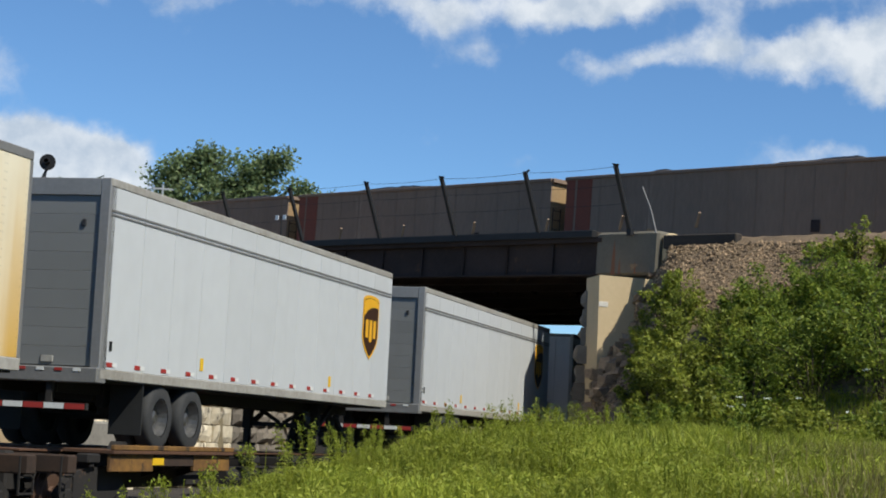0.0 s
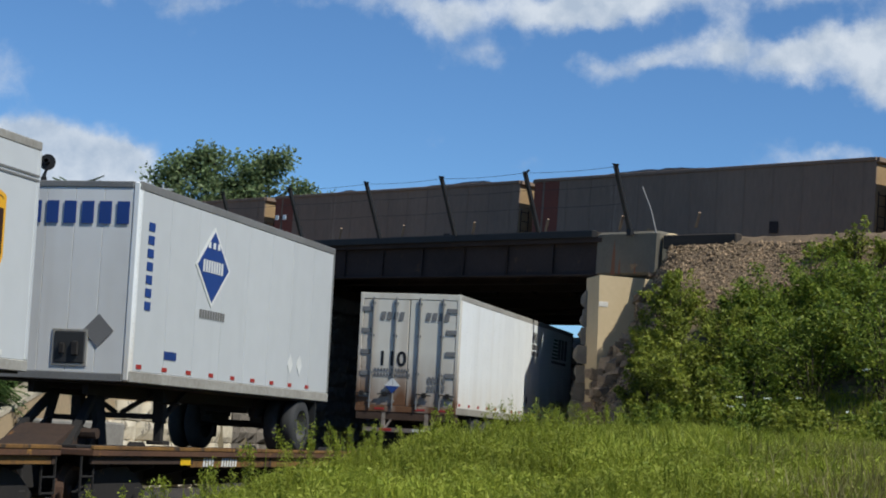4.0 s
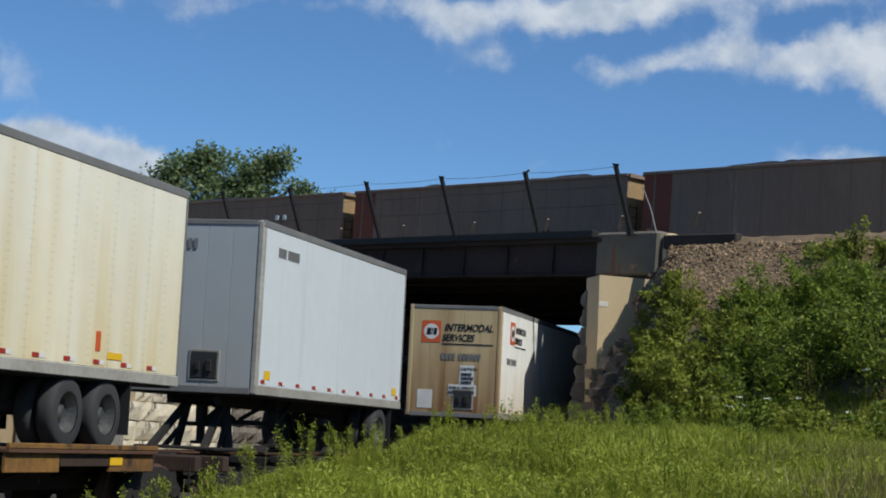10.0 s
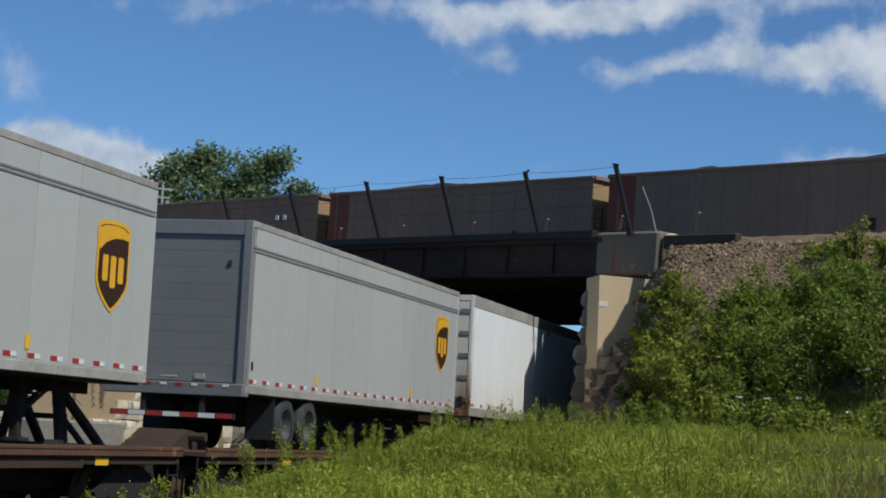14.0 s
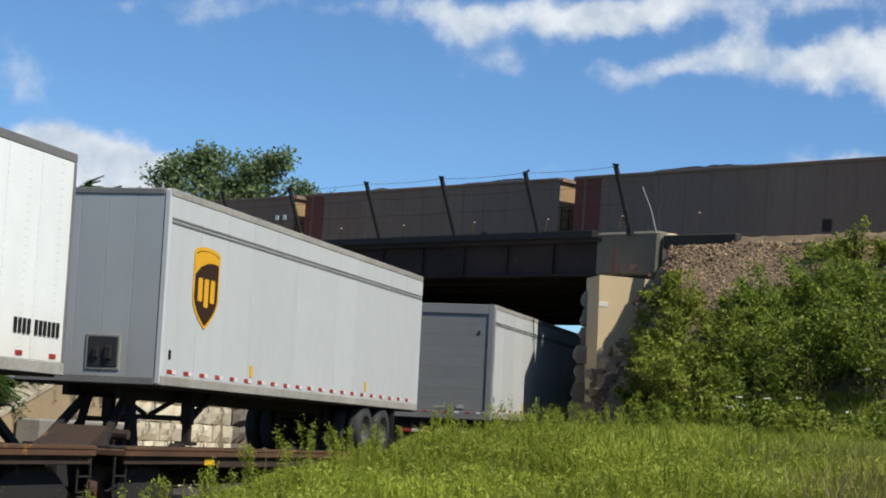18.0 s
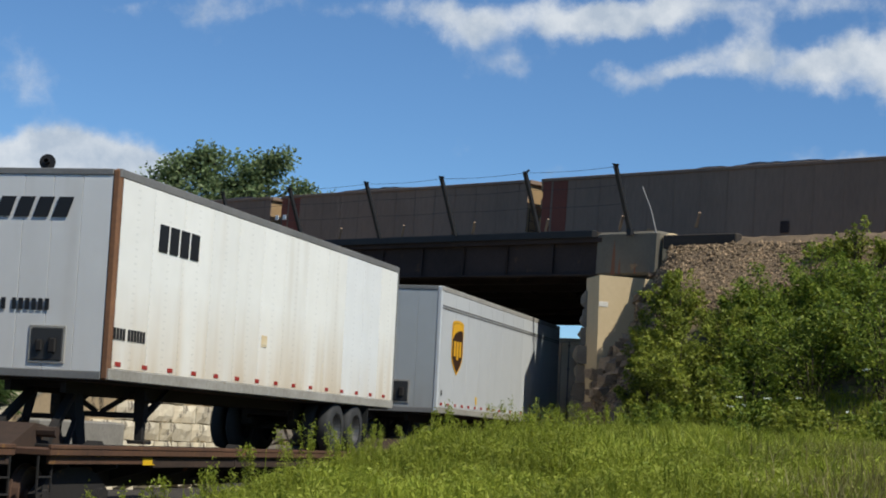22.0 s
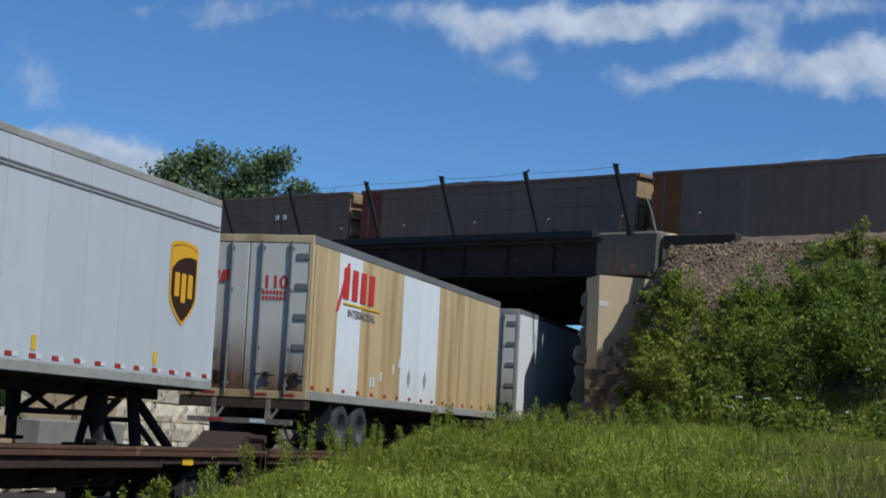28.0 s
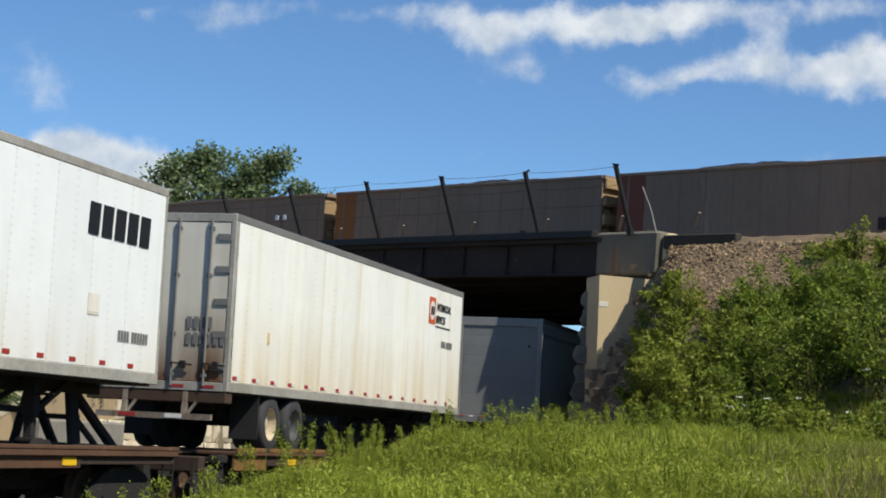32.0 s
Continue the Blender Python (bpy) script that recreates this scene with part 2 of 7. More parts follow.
GX = steps([(-3000, -600, 300), (-600, -120, 60), (-120, -36, 7), (-36, -14, 1.0), (-14, 20, 0.5), (20, 45, 1.2), (45, 140, 9), (140, 600, 60), (600, 3000, 300)])
GY = steps([(-3000, -600, 300), (-600, -80, 40), (-80, 4, 4), (4, 62, 0.5), (62, 110, 1.5), (110, 180, 7), (180, 700, 60), (700, 4500, 300)])


def stony(x, y):
    """Where bare stones show instead of soil: the track beds and the upper bank's crest."""
    n, s, off, along = plan(x, y)
    if -8.9 < n < 2.4 and -120 < s < 260:
        return True
    if abs(off) < 12.9 + 1.0 * noise.noise((x * 0.5, y * 0.5, 0)) and off > -9:
        return True
    return off < 14.6 + 1.2 * noise.noise((x * 0.6, y * 0.6, 2)) and n > 1.6 and -24.5 < along < -14 and off > -9


g = Shape()
for y in GY:
    g.v += [(x, y, ground_z(x, y)) for x in GX]
for j in range(len(GY) - 1):
    for i in range(len(GX) - 1):
        a = j * len(GX) + i
        g.f.append((a, a + 1, a + 1 + len(GX), a + len(GX)))
ground = thing("ground", "grassy earth with gravel on the banks", "ground", kind="structure", shape=g, mat=[EARTH, GRAVEL, BALLAST], smooth=True)
for poly in ground.data.polygons:
    c = poly.center
    poly.material_index = (2 if -8.9 < plan(c.x, c.y)[0] < 2.4 and c.z < 0.5 else 1) if stony(c.x, c.y) else 0


def cloud_of_quads(name, verts, mat):
    """One mesh of separate four-cornered blades or leaves from an (n, 4, 3) array."""
    v = np.asarray(verts, dtype=np.float32).reshape(-1, 3)
    k = len(v) // 4
    me = bpy.data.meshes.new(name)
    me.vertices.add(len(v))
    me.vertices.foreach_set("co", v.ravel())
    me.loops.add(4 * k)
    me.loops.foreach_set("vertex_index", np.arange(4 * k, dtype=np.int32))
    me.polygons.add(k)
    me.polygons.foreach_set("loop_start", np.arange(0, 4 * k, 4, dtype=np.int32))
    me.update(calc_edges=True)
    me.materials.append(mat)
    return me


def leaves(rng, centres, length, width, droop=0.3):
    """Leaf-shaped quads round the given points, turned every way."""
    k = len(centres)
    a, b = rng.uniform(0, 2 * np.pi, k), rng.normal(-droop, 0.55, k)
    d = np.stack([np.cos(a) * np.cos(b), np.sin(a) * np.cos(b), np.sin(b)], 1)
    r = rng.normal(size=(k, 3))
    s = np.cross(d, r * 0.75 + np.array((0.25, -0.2, 0.9)))
    s /= np.linalg.norm(s, axis=1)[:, None] + 1e-9
    L = (length * rng.uniform(0.6, 1.35, k))[:, None]
    Wd = (width * rng.uniform(0.6, 1.35, k))[:, None]
    return np.stack([centres - d * L * 0.5, centres + s * Wd * 0.5, centres + d * L * 0.5, centres - s * Wd * 0.5], 1)


# ---------------------------------------------------------------- tracks
def rail_shape(x, y0, y1, z):
    """A rail's section, foot, web and head, from y0 to y1, with its top at z."""
    return Shape().prism([(x - 0.07, z - 0.17), (x + 0.07, z - 0.17), (x + 0.02, z - 0.14), (x + 0.012, z - 0.05), (x + 0.036, z - 0.04), (x + 0.036, z), (x - 0.036, z), (x - 0.036, z - 0.04), (x - 0.012, z - 0.05), (x - 0.02, z - 0.14)], y0, y1, "y")


TIE = surface("creosoted_timber", (0.05, 0.038, 0.028), (0.022, 0.018, 0.015), 0.9, 0, 1.5, 14, 0.6, 0.6, (4, 0.4, 4), depth=0.01, per_piece=0.3)
RAIL = surface("rail_steel", (0.16, 0.09, 0.06), (0.08, 0.05, 0.035), 0.6, 0.4, 2, 20, 0.5, 0.2)
lower = thing("lower_track", "ballasted railway track with rusty rails", "track", kind="structure", m=F)
for side in (-1, 1):
    part("rail", rail_shape(TRACK_N + side * 0.755, -120, 260, 0.0), RAIL, lower)
bed = Shape().prism([(TRACK_N - 2.6, -0.36), (TRACK_N - 1.7, -0.12), (TRACK_N + 1.7, -0.12), (TRACK_N + 2.6, -0.36)], -120, 260, "y")
part("ballast_bed", bed, BALLAST, lower)
tie_mesh = Shape().box(-1.3, 1.3, -0.115, 0.115, -0.24, -0.165, 0.012).mesh("tie", TIE)
for i in range(110):
    part("tie", tie_mesh, TIE, lower, at=pose(TRACK_N, -14 + 0.52 * i + random.uniform(-0.02, 0.02), 0, 0, 0, random.uniform(-1, 1)))

upper = thing("upper_track", "railway tracks on the upper bank", "track", kind="structure", m=B)
for mid in (1.55, -7.1):
    for side in (-1, 1):
        part("rail", rail_shape(mid + side * 0.755, -160, 160, 7.66), RAIL, upper)
for i in range(150):
    part("tie", tie_mesh, TIE, upper, at=pose(-7.1, -38 + 0.52 * i, 7.71, 0, 0, random.uniform(-1, 1)))
beam = thing("loose_tie", "blackened timber lying on the gravel", "timber", m=B, shape=Shape().box(-10.85, -10.58, -20.95, -18.4, 7.10, 7.48, 0.03), mat=TIE)

FENCE = surface("fence_post_steel", (0.022, 0.02, 0.02), (0.012, 0.012, 0.012), 0.6, 0.2, 2, 20, 0.5, 0.2)
# ---------------------------------------------------------------- bridges over the lower track
SKEW = 0.634
bridge = thing("railway_bridge", "blackened steel girder bridge with leaning fence posts", "bridge", m=B)
far_bridge = thing("railway_bridge", "blackened steel girder bridge under the coal train", "bridge", m=B)


def span(x):
    return -15.9 + SKEW * (x + 10.5), -2.2 + SKEW * (x + 10.5)


def girder(parent, x, depth_top, depth_low, thick=0.34):
    y0, y1 = span(x)
    web = Shape().box(x - 0.02, x + 0.02, y0, y1, depth_low, depth_top)
    part("girder_web", web, STEEL_BLACK, parent)
    part("bottom_flange", Shape().box(x - thick / 2, x + thick / 2, y0, y1, depth_low - 0.05, depth_low, 0.008), STEEL_BLACK, parent)
    part("top_flange", Shape().box(x - thick / 2, x + thick / 2, y0, y1, depth_top, depth_top + 0.05, 0.008), STEEL_BLACK, parent)


STIFF = Shape().box(-0.10, -0.022, -0.01, 0.01, 6.5, 7.5).box(-0.10, -0.085, -0.04, 0.04, 6.5, 7.5).mesh("stiffener", STEEL_BLACK)
for x in (-10.35, -8.3, -6.1, -4.05):
    girder(bridge, x, 7.5, 6.48)
    if x == -10.35:
        y0, y1 = span(x)
        k = 7
        for i in range(k + 1):
            part("stiffener", STIFF, STEEL_BLACK, bridge, at=pose(x, y0 + 0.1 + (y1 - y0 - 0.2) * i / k, 0))
for x in (-1.9, 0.2, 2.9, 5.0):
    girder(far_bridge, x, 7.25, 6.3)
for owner, xa, xb in ((bridge, -10.6, -3.0), (far_bridge, -2.98, 9.0)):
    dk = Shape()
    a, b = span(xa), span(xb)
    for z0, z1 in ((7.38, 7.5),):
        dk.add([(xa, a[0] + 0.1, z0), (xb, b[0] - 1.2, z0), (xb, b[1] + 0.4, z0), (xa, a[1] + 0.4, z0), (xa, a[0] + 0.1, z1), (xb, b[0] - 1.2, z1), (xb, b[1] + 0.4, z1), (xa, a[1] + 0.4, z1)],
               [(3, 2, 1, 0), (4, 5, 6, 7), (0, 1, 5, 4), (1, 2, 6, 5), (2, 3, 7, 6), (3, 0, 4, 7)])
    part("deck_plate", dk, STEEL_BLACK, owner)
part("edge_beam", Shape().box(-10.72, -10.5, -15.6, 5.2, 7.5, 7.72, 0.02), FENCE, bridge)
part("curb", Shape().box(-10.5, -10.2, -15.6, 5.2, 7.42, 7.68, 0.02), TIE, bridge)
for i in range(7):
    y = -14.6 + i * 1.9
    part("cross_frame", Shape().bar((-10.3, y, 6.55), (-4.1, y + SKEW * 6.2, 7.35), 0.1).bar((-10.3, y, 7.35), (-4.1, y + SKEW * 6.2, 6.55), 0.1), STEEL_BLACK, bridge)

TAN = surface("weathered_timber_brace", (0.34, 0.24, 0.15), (0.22, 0.15, 0.10), 0.9, 0, 3, 20, 0.5, 0.3)
fence = thing("leaning_fence", "dark steel fence posts leaning outward with thin wires", "fence", m=B)
POSTS = [1.75, -2.1, -6.15, -9.75, -13.4, -17.0]
for i, y in enumerate(POSTS):
    top = (-11.42, y + 0.02, 9.42)
    post = part("post", Shape().bar((-10.62, y, 7.55), top, 0.12, 0.085).bar((-10.66, y - 0.08, 7.62), (-10.66, y + 0.08, 7.62), 0.14, 0.2), FENCE, fence)
    part("arm", Shape().bar((top[0], y - 0.09, 9.42), (top[0], y + (0.12 if i != 4 else -0.16), 9.45), 0.05), FENCE, fence)
for k, (h, sag) in enumerate(((0.98, 0.05), (0.72, 0.04), (0.45, 0.03))):
    for a, b in zip(POSTS[:-1], POSTS[1:]):
        pts = []
        for i in range(9):
            f = i / 8
            pts.append((-10.62 - 0.8 * h, a + (b - a) * f, 7.55 + 1.87 * h - sag * 4 * f * (1 - f)))
        part("wire", Shape().tube(pts, 0.006, 5), FENCE, fence)
for y in (-4.1, -7.25, -10.55, -13.7, -16.65, -19.45):
    thing("edge_brace", "short tan brace on the deck's edge", "brace", "edge braces", m=B, shape=Shape().bar((-10.62, y + 0.1, 7.7), (-10.75, y - 0.12, 8.08), 0.075, 0.05), mat=TAN)
thing("leaning_pipe", "thin grey pipe leaning beside the abutment", "pipe", m=B, shape=Shape().tube([(-10.8, -18.1, 7.55), (-10.85, -17.9, 8.2), (-10.95, -17.62, 8.84)], 0.02, 8), mat=surface("grey_pipe", (0.30, 0.28, 0.26), None, 0.6, 0.3))
WHITE_SIGN = surface("white_sign_paint", (0.8, 0.8, 0.78), (0.7, 0.7, 0.68), 0.5)
sign = thing("small_sign", "two small white plates on a bracket", "sign", m=B)
part("bracket", Shape().bar((-10.75, -0.62, 8.56), (-10.75, -1.25, 8.52), 0.03).bar((-10.7, -0.9, 7.7), (-10.75, -0.9, 8.58), 0.03), FENCE, sign)
for y in (-0.68, -1.1):
    part("plate", Shape().box(-10.8, -10.78, y - 0.1, y + 0.08, 8.46, 8.62, 0.004), WHITE_SIGN, sign)

# ---------------------------------------------------------------- abutments
FACE = surface("tan_concrete", (0.60, 0.46, 0.275), (0.50, 0.375, 0.215), 0.9, 0, 0.8, 8, 0.5, 0.4, third=(0.36, 0.27, 0.17), third_at=0.66, depth=0.008)
STAIN = surface("rust_run", (0.26, 0.10, 0.05), (0.17, 0.10, 0.065), 0.95, 0, 3, 20, 0.6, 0.3)
CAP = surface("stained_grey_concrete", (0.185, 0.162, 0.122), (0.13, 0.113, 0.085), 0.9, 0, 0.8, 9, 0.6, 0.5, third=(0.30, 0.13, 0.07), third_at=0.68, depth=0.01)
COPING = surface("pale_coping_concrete", (0.50, 0.44, 0.34), (0.33, 0.28, 0.20), 0.9, 0, 1.2, 10, 0.7, 0.4, third=(0.16, 0.13, 0.10), third_at=0.6)
STAIN_PALE = surface("orange_rust_bloom", (0.40, 0.23, 0.10), (0.32, 0.175, 0.075), 0.95, 0, 3, 20, 0.6, 0.3)
MORTAR = surface("old_mortar", (0.13, 0.11, 0.085), (0.08, 0.065, 0.05), 0.95, 0, 1, 12, 0.6, 0.6, depth=0.01)


def block_mesh(name, w, d, h, seed, rough=0.034, mat=None):
    """A rock-faced stone: w along y, d deep to -x (its face at x = 0), h high, its face broken and its corners uneven."""
    rng = random.Random(seed)
    ny, nz = max(2, round(w / 0.28)), 3
    v, f = [], []
    for j in range(nz + 1):
        for i in range(ny + 1):
            edge = i in (0, ny) or j in (0, nz)
            bulge = (rng.uniform(-0.02, 0.0) if edge else rng.uniform(0.0, rough * 1.6))
            y = w * i / ny + (0 if edge else rng.uniform(-0.04, 0.04)) + (rng.uniform(-0.012, 0.012))
            z = h * j / nz + (0 if edge else rng.uniform(-0.03, 0.03)) + rng.uniform(-0.012, 0.012)
            v.append((bulge, y, z))
    m = ny + 1
    for j in range(nz):
        for i in range(ny):
            a = j * m + i
            f.append((a, a + 1, a + 1 + m, a + m))
    ring = [i for i in range(m)] + [m * j + ny for j in range(1, nz + 1)] + [m * nz + i for i in range(ny - 1, -1, -1)] + [m * j for j in range(nz - 1, 0, -1)]
    k = len(v)
    v += [(-d, v[i][1], v[i][2]) for i in ring]
    r = len(ring)
    for q in range(r):
        f.append((ring[(q + 1) % r], ring[q], k + q, k + (q + 1) % r))
    f.append(tuple(k + q for q in range(r)))
    s = Shape()
    s.v, s.f = v, f
    return s.mesh(name, mat or STONE)


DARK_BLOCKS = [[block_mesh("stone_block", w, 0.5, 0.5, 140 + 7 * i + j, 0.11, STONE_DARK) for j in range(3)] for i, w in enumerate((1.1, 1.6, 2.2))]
BLOCKS = [[block_mesh("stone_block", w, 0.5, 0.5, 40 + 7 * i + j) for j in range(3)] for i, w in enumerate((1.1, 1.6, 2.2))]


def course(parent, m, y0, y1, z, h, rng, blocks=None):
    """A row of rock-faced stones along y at height z."""
    y = y0
    while y < y1 - 0.25:
        i = rng.randrange(3)
        w = (1.1, 1.6, 2.2)[i]
        if y + w > y1:
            w = y1 - y
        ob = part("stone_block", (blocks or BLOCKS)[i][rng.randrange(3)], None, parent, at=m @ Matrix.Translation((rng.uniform(-0.03, 0.04), y + 0.008, z)) @ Matrix.Diagonal((1, (w - 0.016) / (1.1, 1.6, 2.2)[i], (h - 0.03) / 0.5, 1)))
        y += w


rng = random.Random(5)
LW = -9.2
left = thing("left_abutment", "sunlit limestone abutment with stepped rock-faced courses", "abutment", kind="structure", m=F)
part("backing", Shape().prism([(27.5, -0.5), (64, -0.5), (64, 6.0), (35.3, 6.0), (35.3, 4.4), (33, 3.2), (30.3, 1.9), (27.5, 1.2)], LW - 1.6, LW - 0.25, "x"), MORTAR, left)
STARTS = [27.9, 28.7, 28.0, 29.4, 30.6, 32.0, 33.7, 34.9, 35.4, 35.4, 35.4]
z = -0.2
for k, s0 in enumerate(STARTS):
    h = 0.52
    m = Matrix.Translation((LW - 0.02 * k, 0, 0))
    course(left, m, s0, 37.6, z, h, rng)
    # from 37.6 on the blocks' dark colour stands in for the deck's shade
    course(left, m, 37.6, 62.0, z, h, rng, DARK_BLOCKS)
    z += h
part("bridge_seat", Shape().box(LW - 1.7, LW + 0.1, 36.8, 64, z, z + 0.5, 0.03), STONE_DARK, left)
wing = thing("wing_wall", "sloping tan concrete wing wall with a worn coping", "wall", kind="structure", m=F)
part("wall", Shape().prism([(22.6, -0.5), (22.6, 1.02), (29.6, 3.3), (35.9, 5.5), (36.0, -0.5)], LW - 0.75, LW - 0.12, "x"), CONCRETE, wing)
part("coping", Shape().prism([(22.5, 0.98), (29.55, 3.27), (35.9, 5.48), (35.9, 5.57), (29.5, 3.38), (22.5, 1.09)], LW - 0.8, LW - 0.095, "x"), COPING, wing, "pale worn coping")
part("upper_wall", Shape().prism([(28.6, 2.6), (28.6, 3.75), (30.5, 4.42), (32.7, 5.6), (34.2, 6.1), (36.9, 6.42), (36.9, 2.6)], LW - 1.3, LW - 0.42, "x"), CONCRETE, wing, "tan concrete upper tier")
part("construction_joint", Shape().box(LW - 0.425, LW - 0.412, 30.2, 36.6, 4.60, 4.635), MORTAR, wing)
for y, z, w, h in ((34.6, 5.35, 0.9, 0.5), (35.4, 5.05, 0.7, 0.45), (33.6, 5.3, 0.5, 0.3)):
    part("rust_stain", Shape().prism([(y, z), (y + w * 0.4, z + h * 0.15), (y + w, z + h * 0.3), (y + w * 0.9, z + h * 0.8), (y + w * 0.5, z + h), (y + w * 0.2, z + h * 0.6)], LW - 0.425, LW - 0.414, "x"), STAIN_PALE, wing, "orange rust bloom on the concrete")
for y, z, w, h in ((26.9, 0.9, 0.22, 1.25), (27.15, 0.7, 0.14, 0.9), (31.2, 2.0, 0.16, 1.0)):
    part("dark_run", Shape().prism([(y, z + h), (y + w * 0.3, z + h * 0.55), (y + w * 0.2, z + h * 0.2), (y + w * 0.5, z), (y + w * 0.8, z + h * 0.3), (y + w, z + h * 0.8)], LW - 0.125, LW - 0.114, "x"), MORTAR, wing, "dark seep stain")
thing("footing_slab", "grey concrete footing slab before the wing wall", "slab", m=F, shape=Shape().box(LW - 0.05, LW + 0.6, 24.0, 28.6, -0.4, 1.28, 0.04), mat=surface("grey_concrete", (0.29, 0.27, 0.235), (0.17, 0.155, 0.135), 0.9, 0, 0.7, 9, 0.6, 0.5, third=(0.09, 0.08, 0.07), third_at=0.62))
rip = random.Random(9)
RIP = [block_mesh("boulder", 0.6, 0.5, 0.4, 90 + i, 0.12) for i in range(3)]
for i in range(22):
    m = F @ Matrix.Translation((LW + 0.9 + rip.uniform(-0.1, 0.5), 21.5 + i * 0.62 + rip.uniform(-0.1, 0.1), -0.36 + rip.uniform(0, 0.12))) @ Euler((rip.uniform(-0.3, 0.3), rip.uniform(-0.3, 0.3), rip.uniform(-0.6, 0.6))).to_matrix().to_4x4()
    ob = thing("boulder", "pale limestone boulder beside the track", "boulder", "boulders along the wall", m=m)
    part("rock", RIP[i % 3], STONE, ob)

right = thing("right_abutment", "stone abutment with a tan concrete face and a grey cap", "abutment", kind="structure", m=F)
FB = FI @ B
part("backing", Shape().prism([(36.9, -0.5), (61, -0.5), (61, 7.37), (39.3, 7.37), (39.3, 5.0), (36.9, 5.0)], 1.75, 3.4, "x"), MORTAR, right)
part("backfill", Shape().prism([(1.82, 37.75), (3.98, 36.45), (6.0, 40.0), (6.0, 61.0), (1.82, 61.0)], 4.9, 7.36, "z"), MORTAR, right)
part("cap", Shape().box(-10.56, -9.95, -17.98, -15.62, 6.42, 7.66, 0.07), CAP, right, "chipped grey concrete cap", at=FB)
for y, z, w, h in ((-16.42, 6.44, 0.16, 1.0), (-16.62, 6.44, 0.08, 0.5), (-17.2, 6.46, 0.06, 0.35)):
    part("rust_stain", Shape().prism([(y, z), (y + w, z), (y + w * 0.8, z + h * 0.55), (y + w * 0.45, z + h), (y + w * 0.15, z + h * 0.6)], -10.564, -10.555, "x"), STAIN, right, "rust-red run on the concrete", at=FB)
part("cap_side", Shape().box(-10.46, -9.95, -18.36, -17.99, 6.6, 7.6, 0.09), FACE, right, at=FB)
BUTT = FI @ pose(4.38, 51.75, 0, 0, 0, 9)
part("concrete_buttress", Shape().prism([(0, 6.29), (2.6, 6.29), (2.6, 2.2), (0.15, 2.2), (0.06, 4.4)], 0, 1.5, "y"), FACE, right, "smooth tan concrete buttress", at=BUTT)
part("form_patch", Shape().box(0.03, 0.29, -0.012, 0.02, 5.42, 5.56, 0.004), surface("pale_patch", (0.72, 0.66, 0.56)), right, at=BUTT)
rng = random.Random(12)
z = -0.3
for k in range(13):
    h = 0.52
    # the courses under the bridge, battered back as they rise, and the broken ends that face the eye
    x = 1.12 + 0.035 * k
    # these stones are coloured dark to deepen the shade in the opening
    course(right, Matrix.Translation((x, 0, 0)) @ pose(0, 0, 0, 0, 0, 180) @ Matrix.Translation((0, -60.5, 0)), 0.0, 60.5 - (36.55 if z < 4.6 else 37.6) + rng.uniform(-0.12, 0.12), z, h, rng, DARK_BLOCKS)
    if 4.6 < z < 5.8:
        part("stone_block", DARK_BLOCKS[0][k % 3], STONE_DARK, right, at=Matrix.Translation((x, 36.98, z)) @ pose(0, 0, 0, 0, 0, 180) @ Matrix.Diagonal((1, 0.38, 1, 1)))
    if z < 4.2:
        w = rng.uniform(0.9, 1.5)
        i = rng.randrange(3)
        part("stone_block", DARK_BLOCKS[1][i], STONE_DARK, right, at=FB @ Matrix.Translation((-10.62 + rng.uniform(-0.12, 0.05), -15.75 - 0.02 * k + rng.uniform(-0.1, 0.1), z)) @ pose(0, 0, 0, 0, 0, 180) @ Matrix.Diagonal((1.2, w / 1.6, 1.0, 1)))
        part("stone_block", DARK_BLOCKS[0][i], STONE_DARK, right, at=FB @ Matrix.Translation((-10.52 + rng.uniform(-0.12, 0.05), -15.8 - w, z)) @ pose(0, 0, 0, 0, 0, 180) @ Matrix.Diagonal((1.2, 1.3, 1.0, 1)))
    z += h
# ---------------------------------------------------------------- plants
def blades(rng, pts, h, w):
    """Upright, bent grass blades as quads."""
    k = len(pts)
    a = rng.uniform(0, 2 * np.pi, k)
    lean = (rng.uniform(0.05, 1.0, k) ** 1.3)[:, None]
    d = np.stack([np.cos(a), np.sin(a), np.zeros(k)], 1)
    s = np.stack([-np.sin(a), np.cos(a), np.zeros(k)], 1)
    H = h[:, None]
    Wd = (w * rng.uniform(0.6, 1.4, k))[:, None]
    up = np.array([0, 0, 1.0])
    tip = pts + up * H + d * H * lean
    mid = pts + up * H * 0.55 + d * H * lean * 0.25
    return np.stack([pts - s * Wd * 0.35, mid - s * Wd * 0.55, tip, mid + s * Wd * 0.55], 1)


rng = np.random.default_rng(3)
WEED = leaf_material("weed_leaves", (0.20, 0.245, 0.026), (0.285, 0.325, 0.036), (0.39, 0.405, 0.066))


def scatter(count, r0, r1, a0, a1, keep):
    """Points on the ground in a fan of directions (x over y) before the eye."""
    out = []
    while len(out) < count:
        d = math.sqrt(rng.uniform(r0 * r0, r1 * r1))
        q = rng.uniform(a0, a1)
        x, y = d * q, d
        if keep(x, y):
            out.append((x, y, ground_z(x, y) - 0.02))
    return np.array(out)


def meadow(x, y):
    n, s, off, along = plan(x, y)
    return n > 2.35 + 0.5 * noise.noise((x * 0.7, y * 0.7, 3)) and off > 17.2 - 2.0 * noise.noise((x * 0.4, y * 0.4, 8))


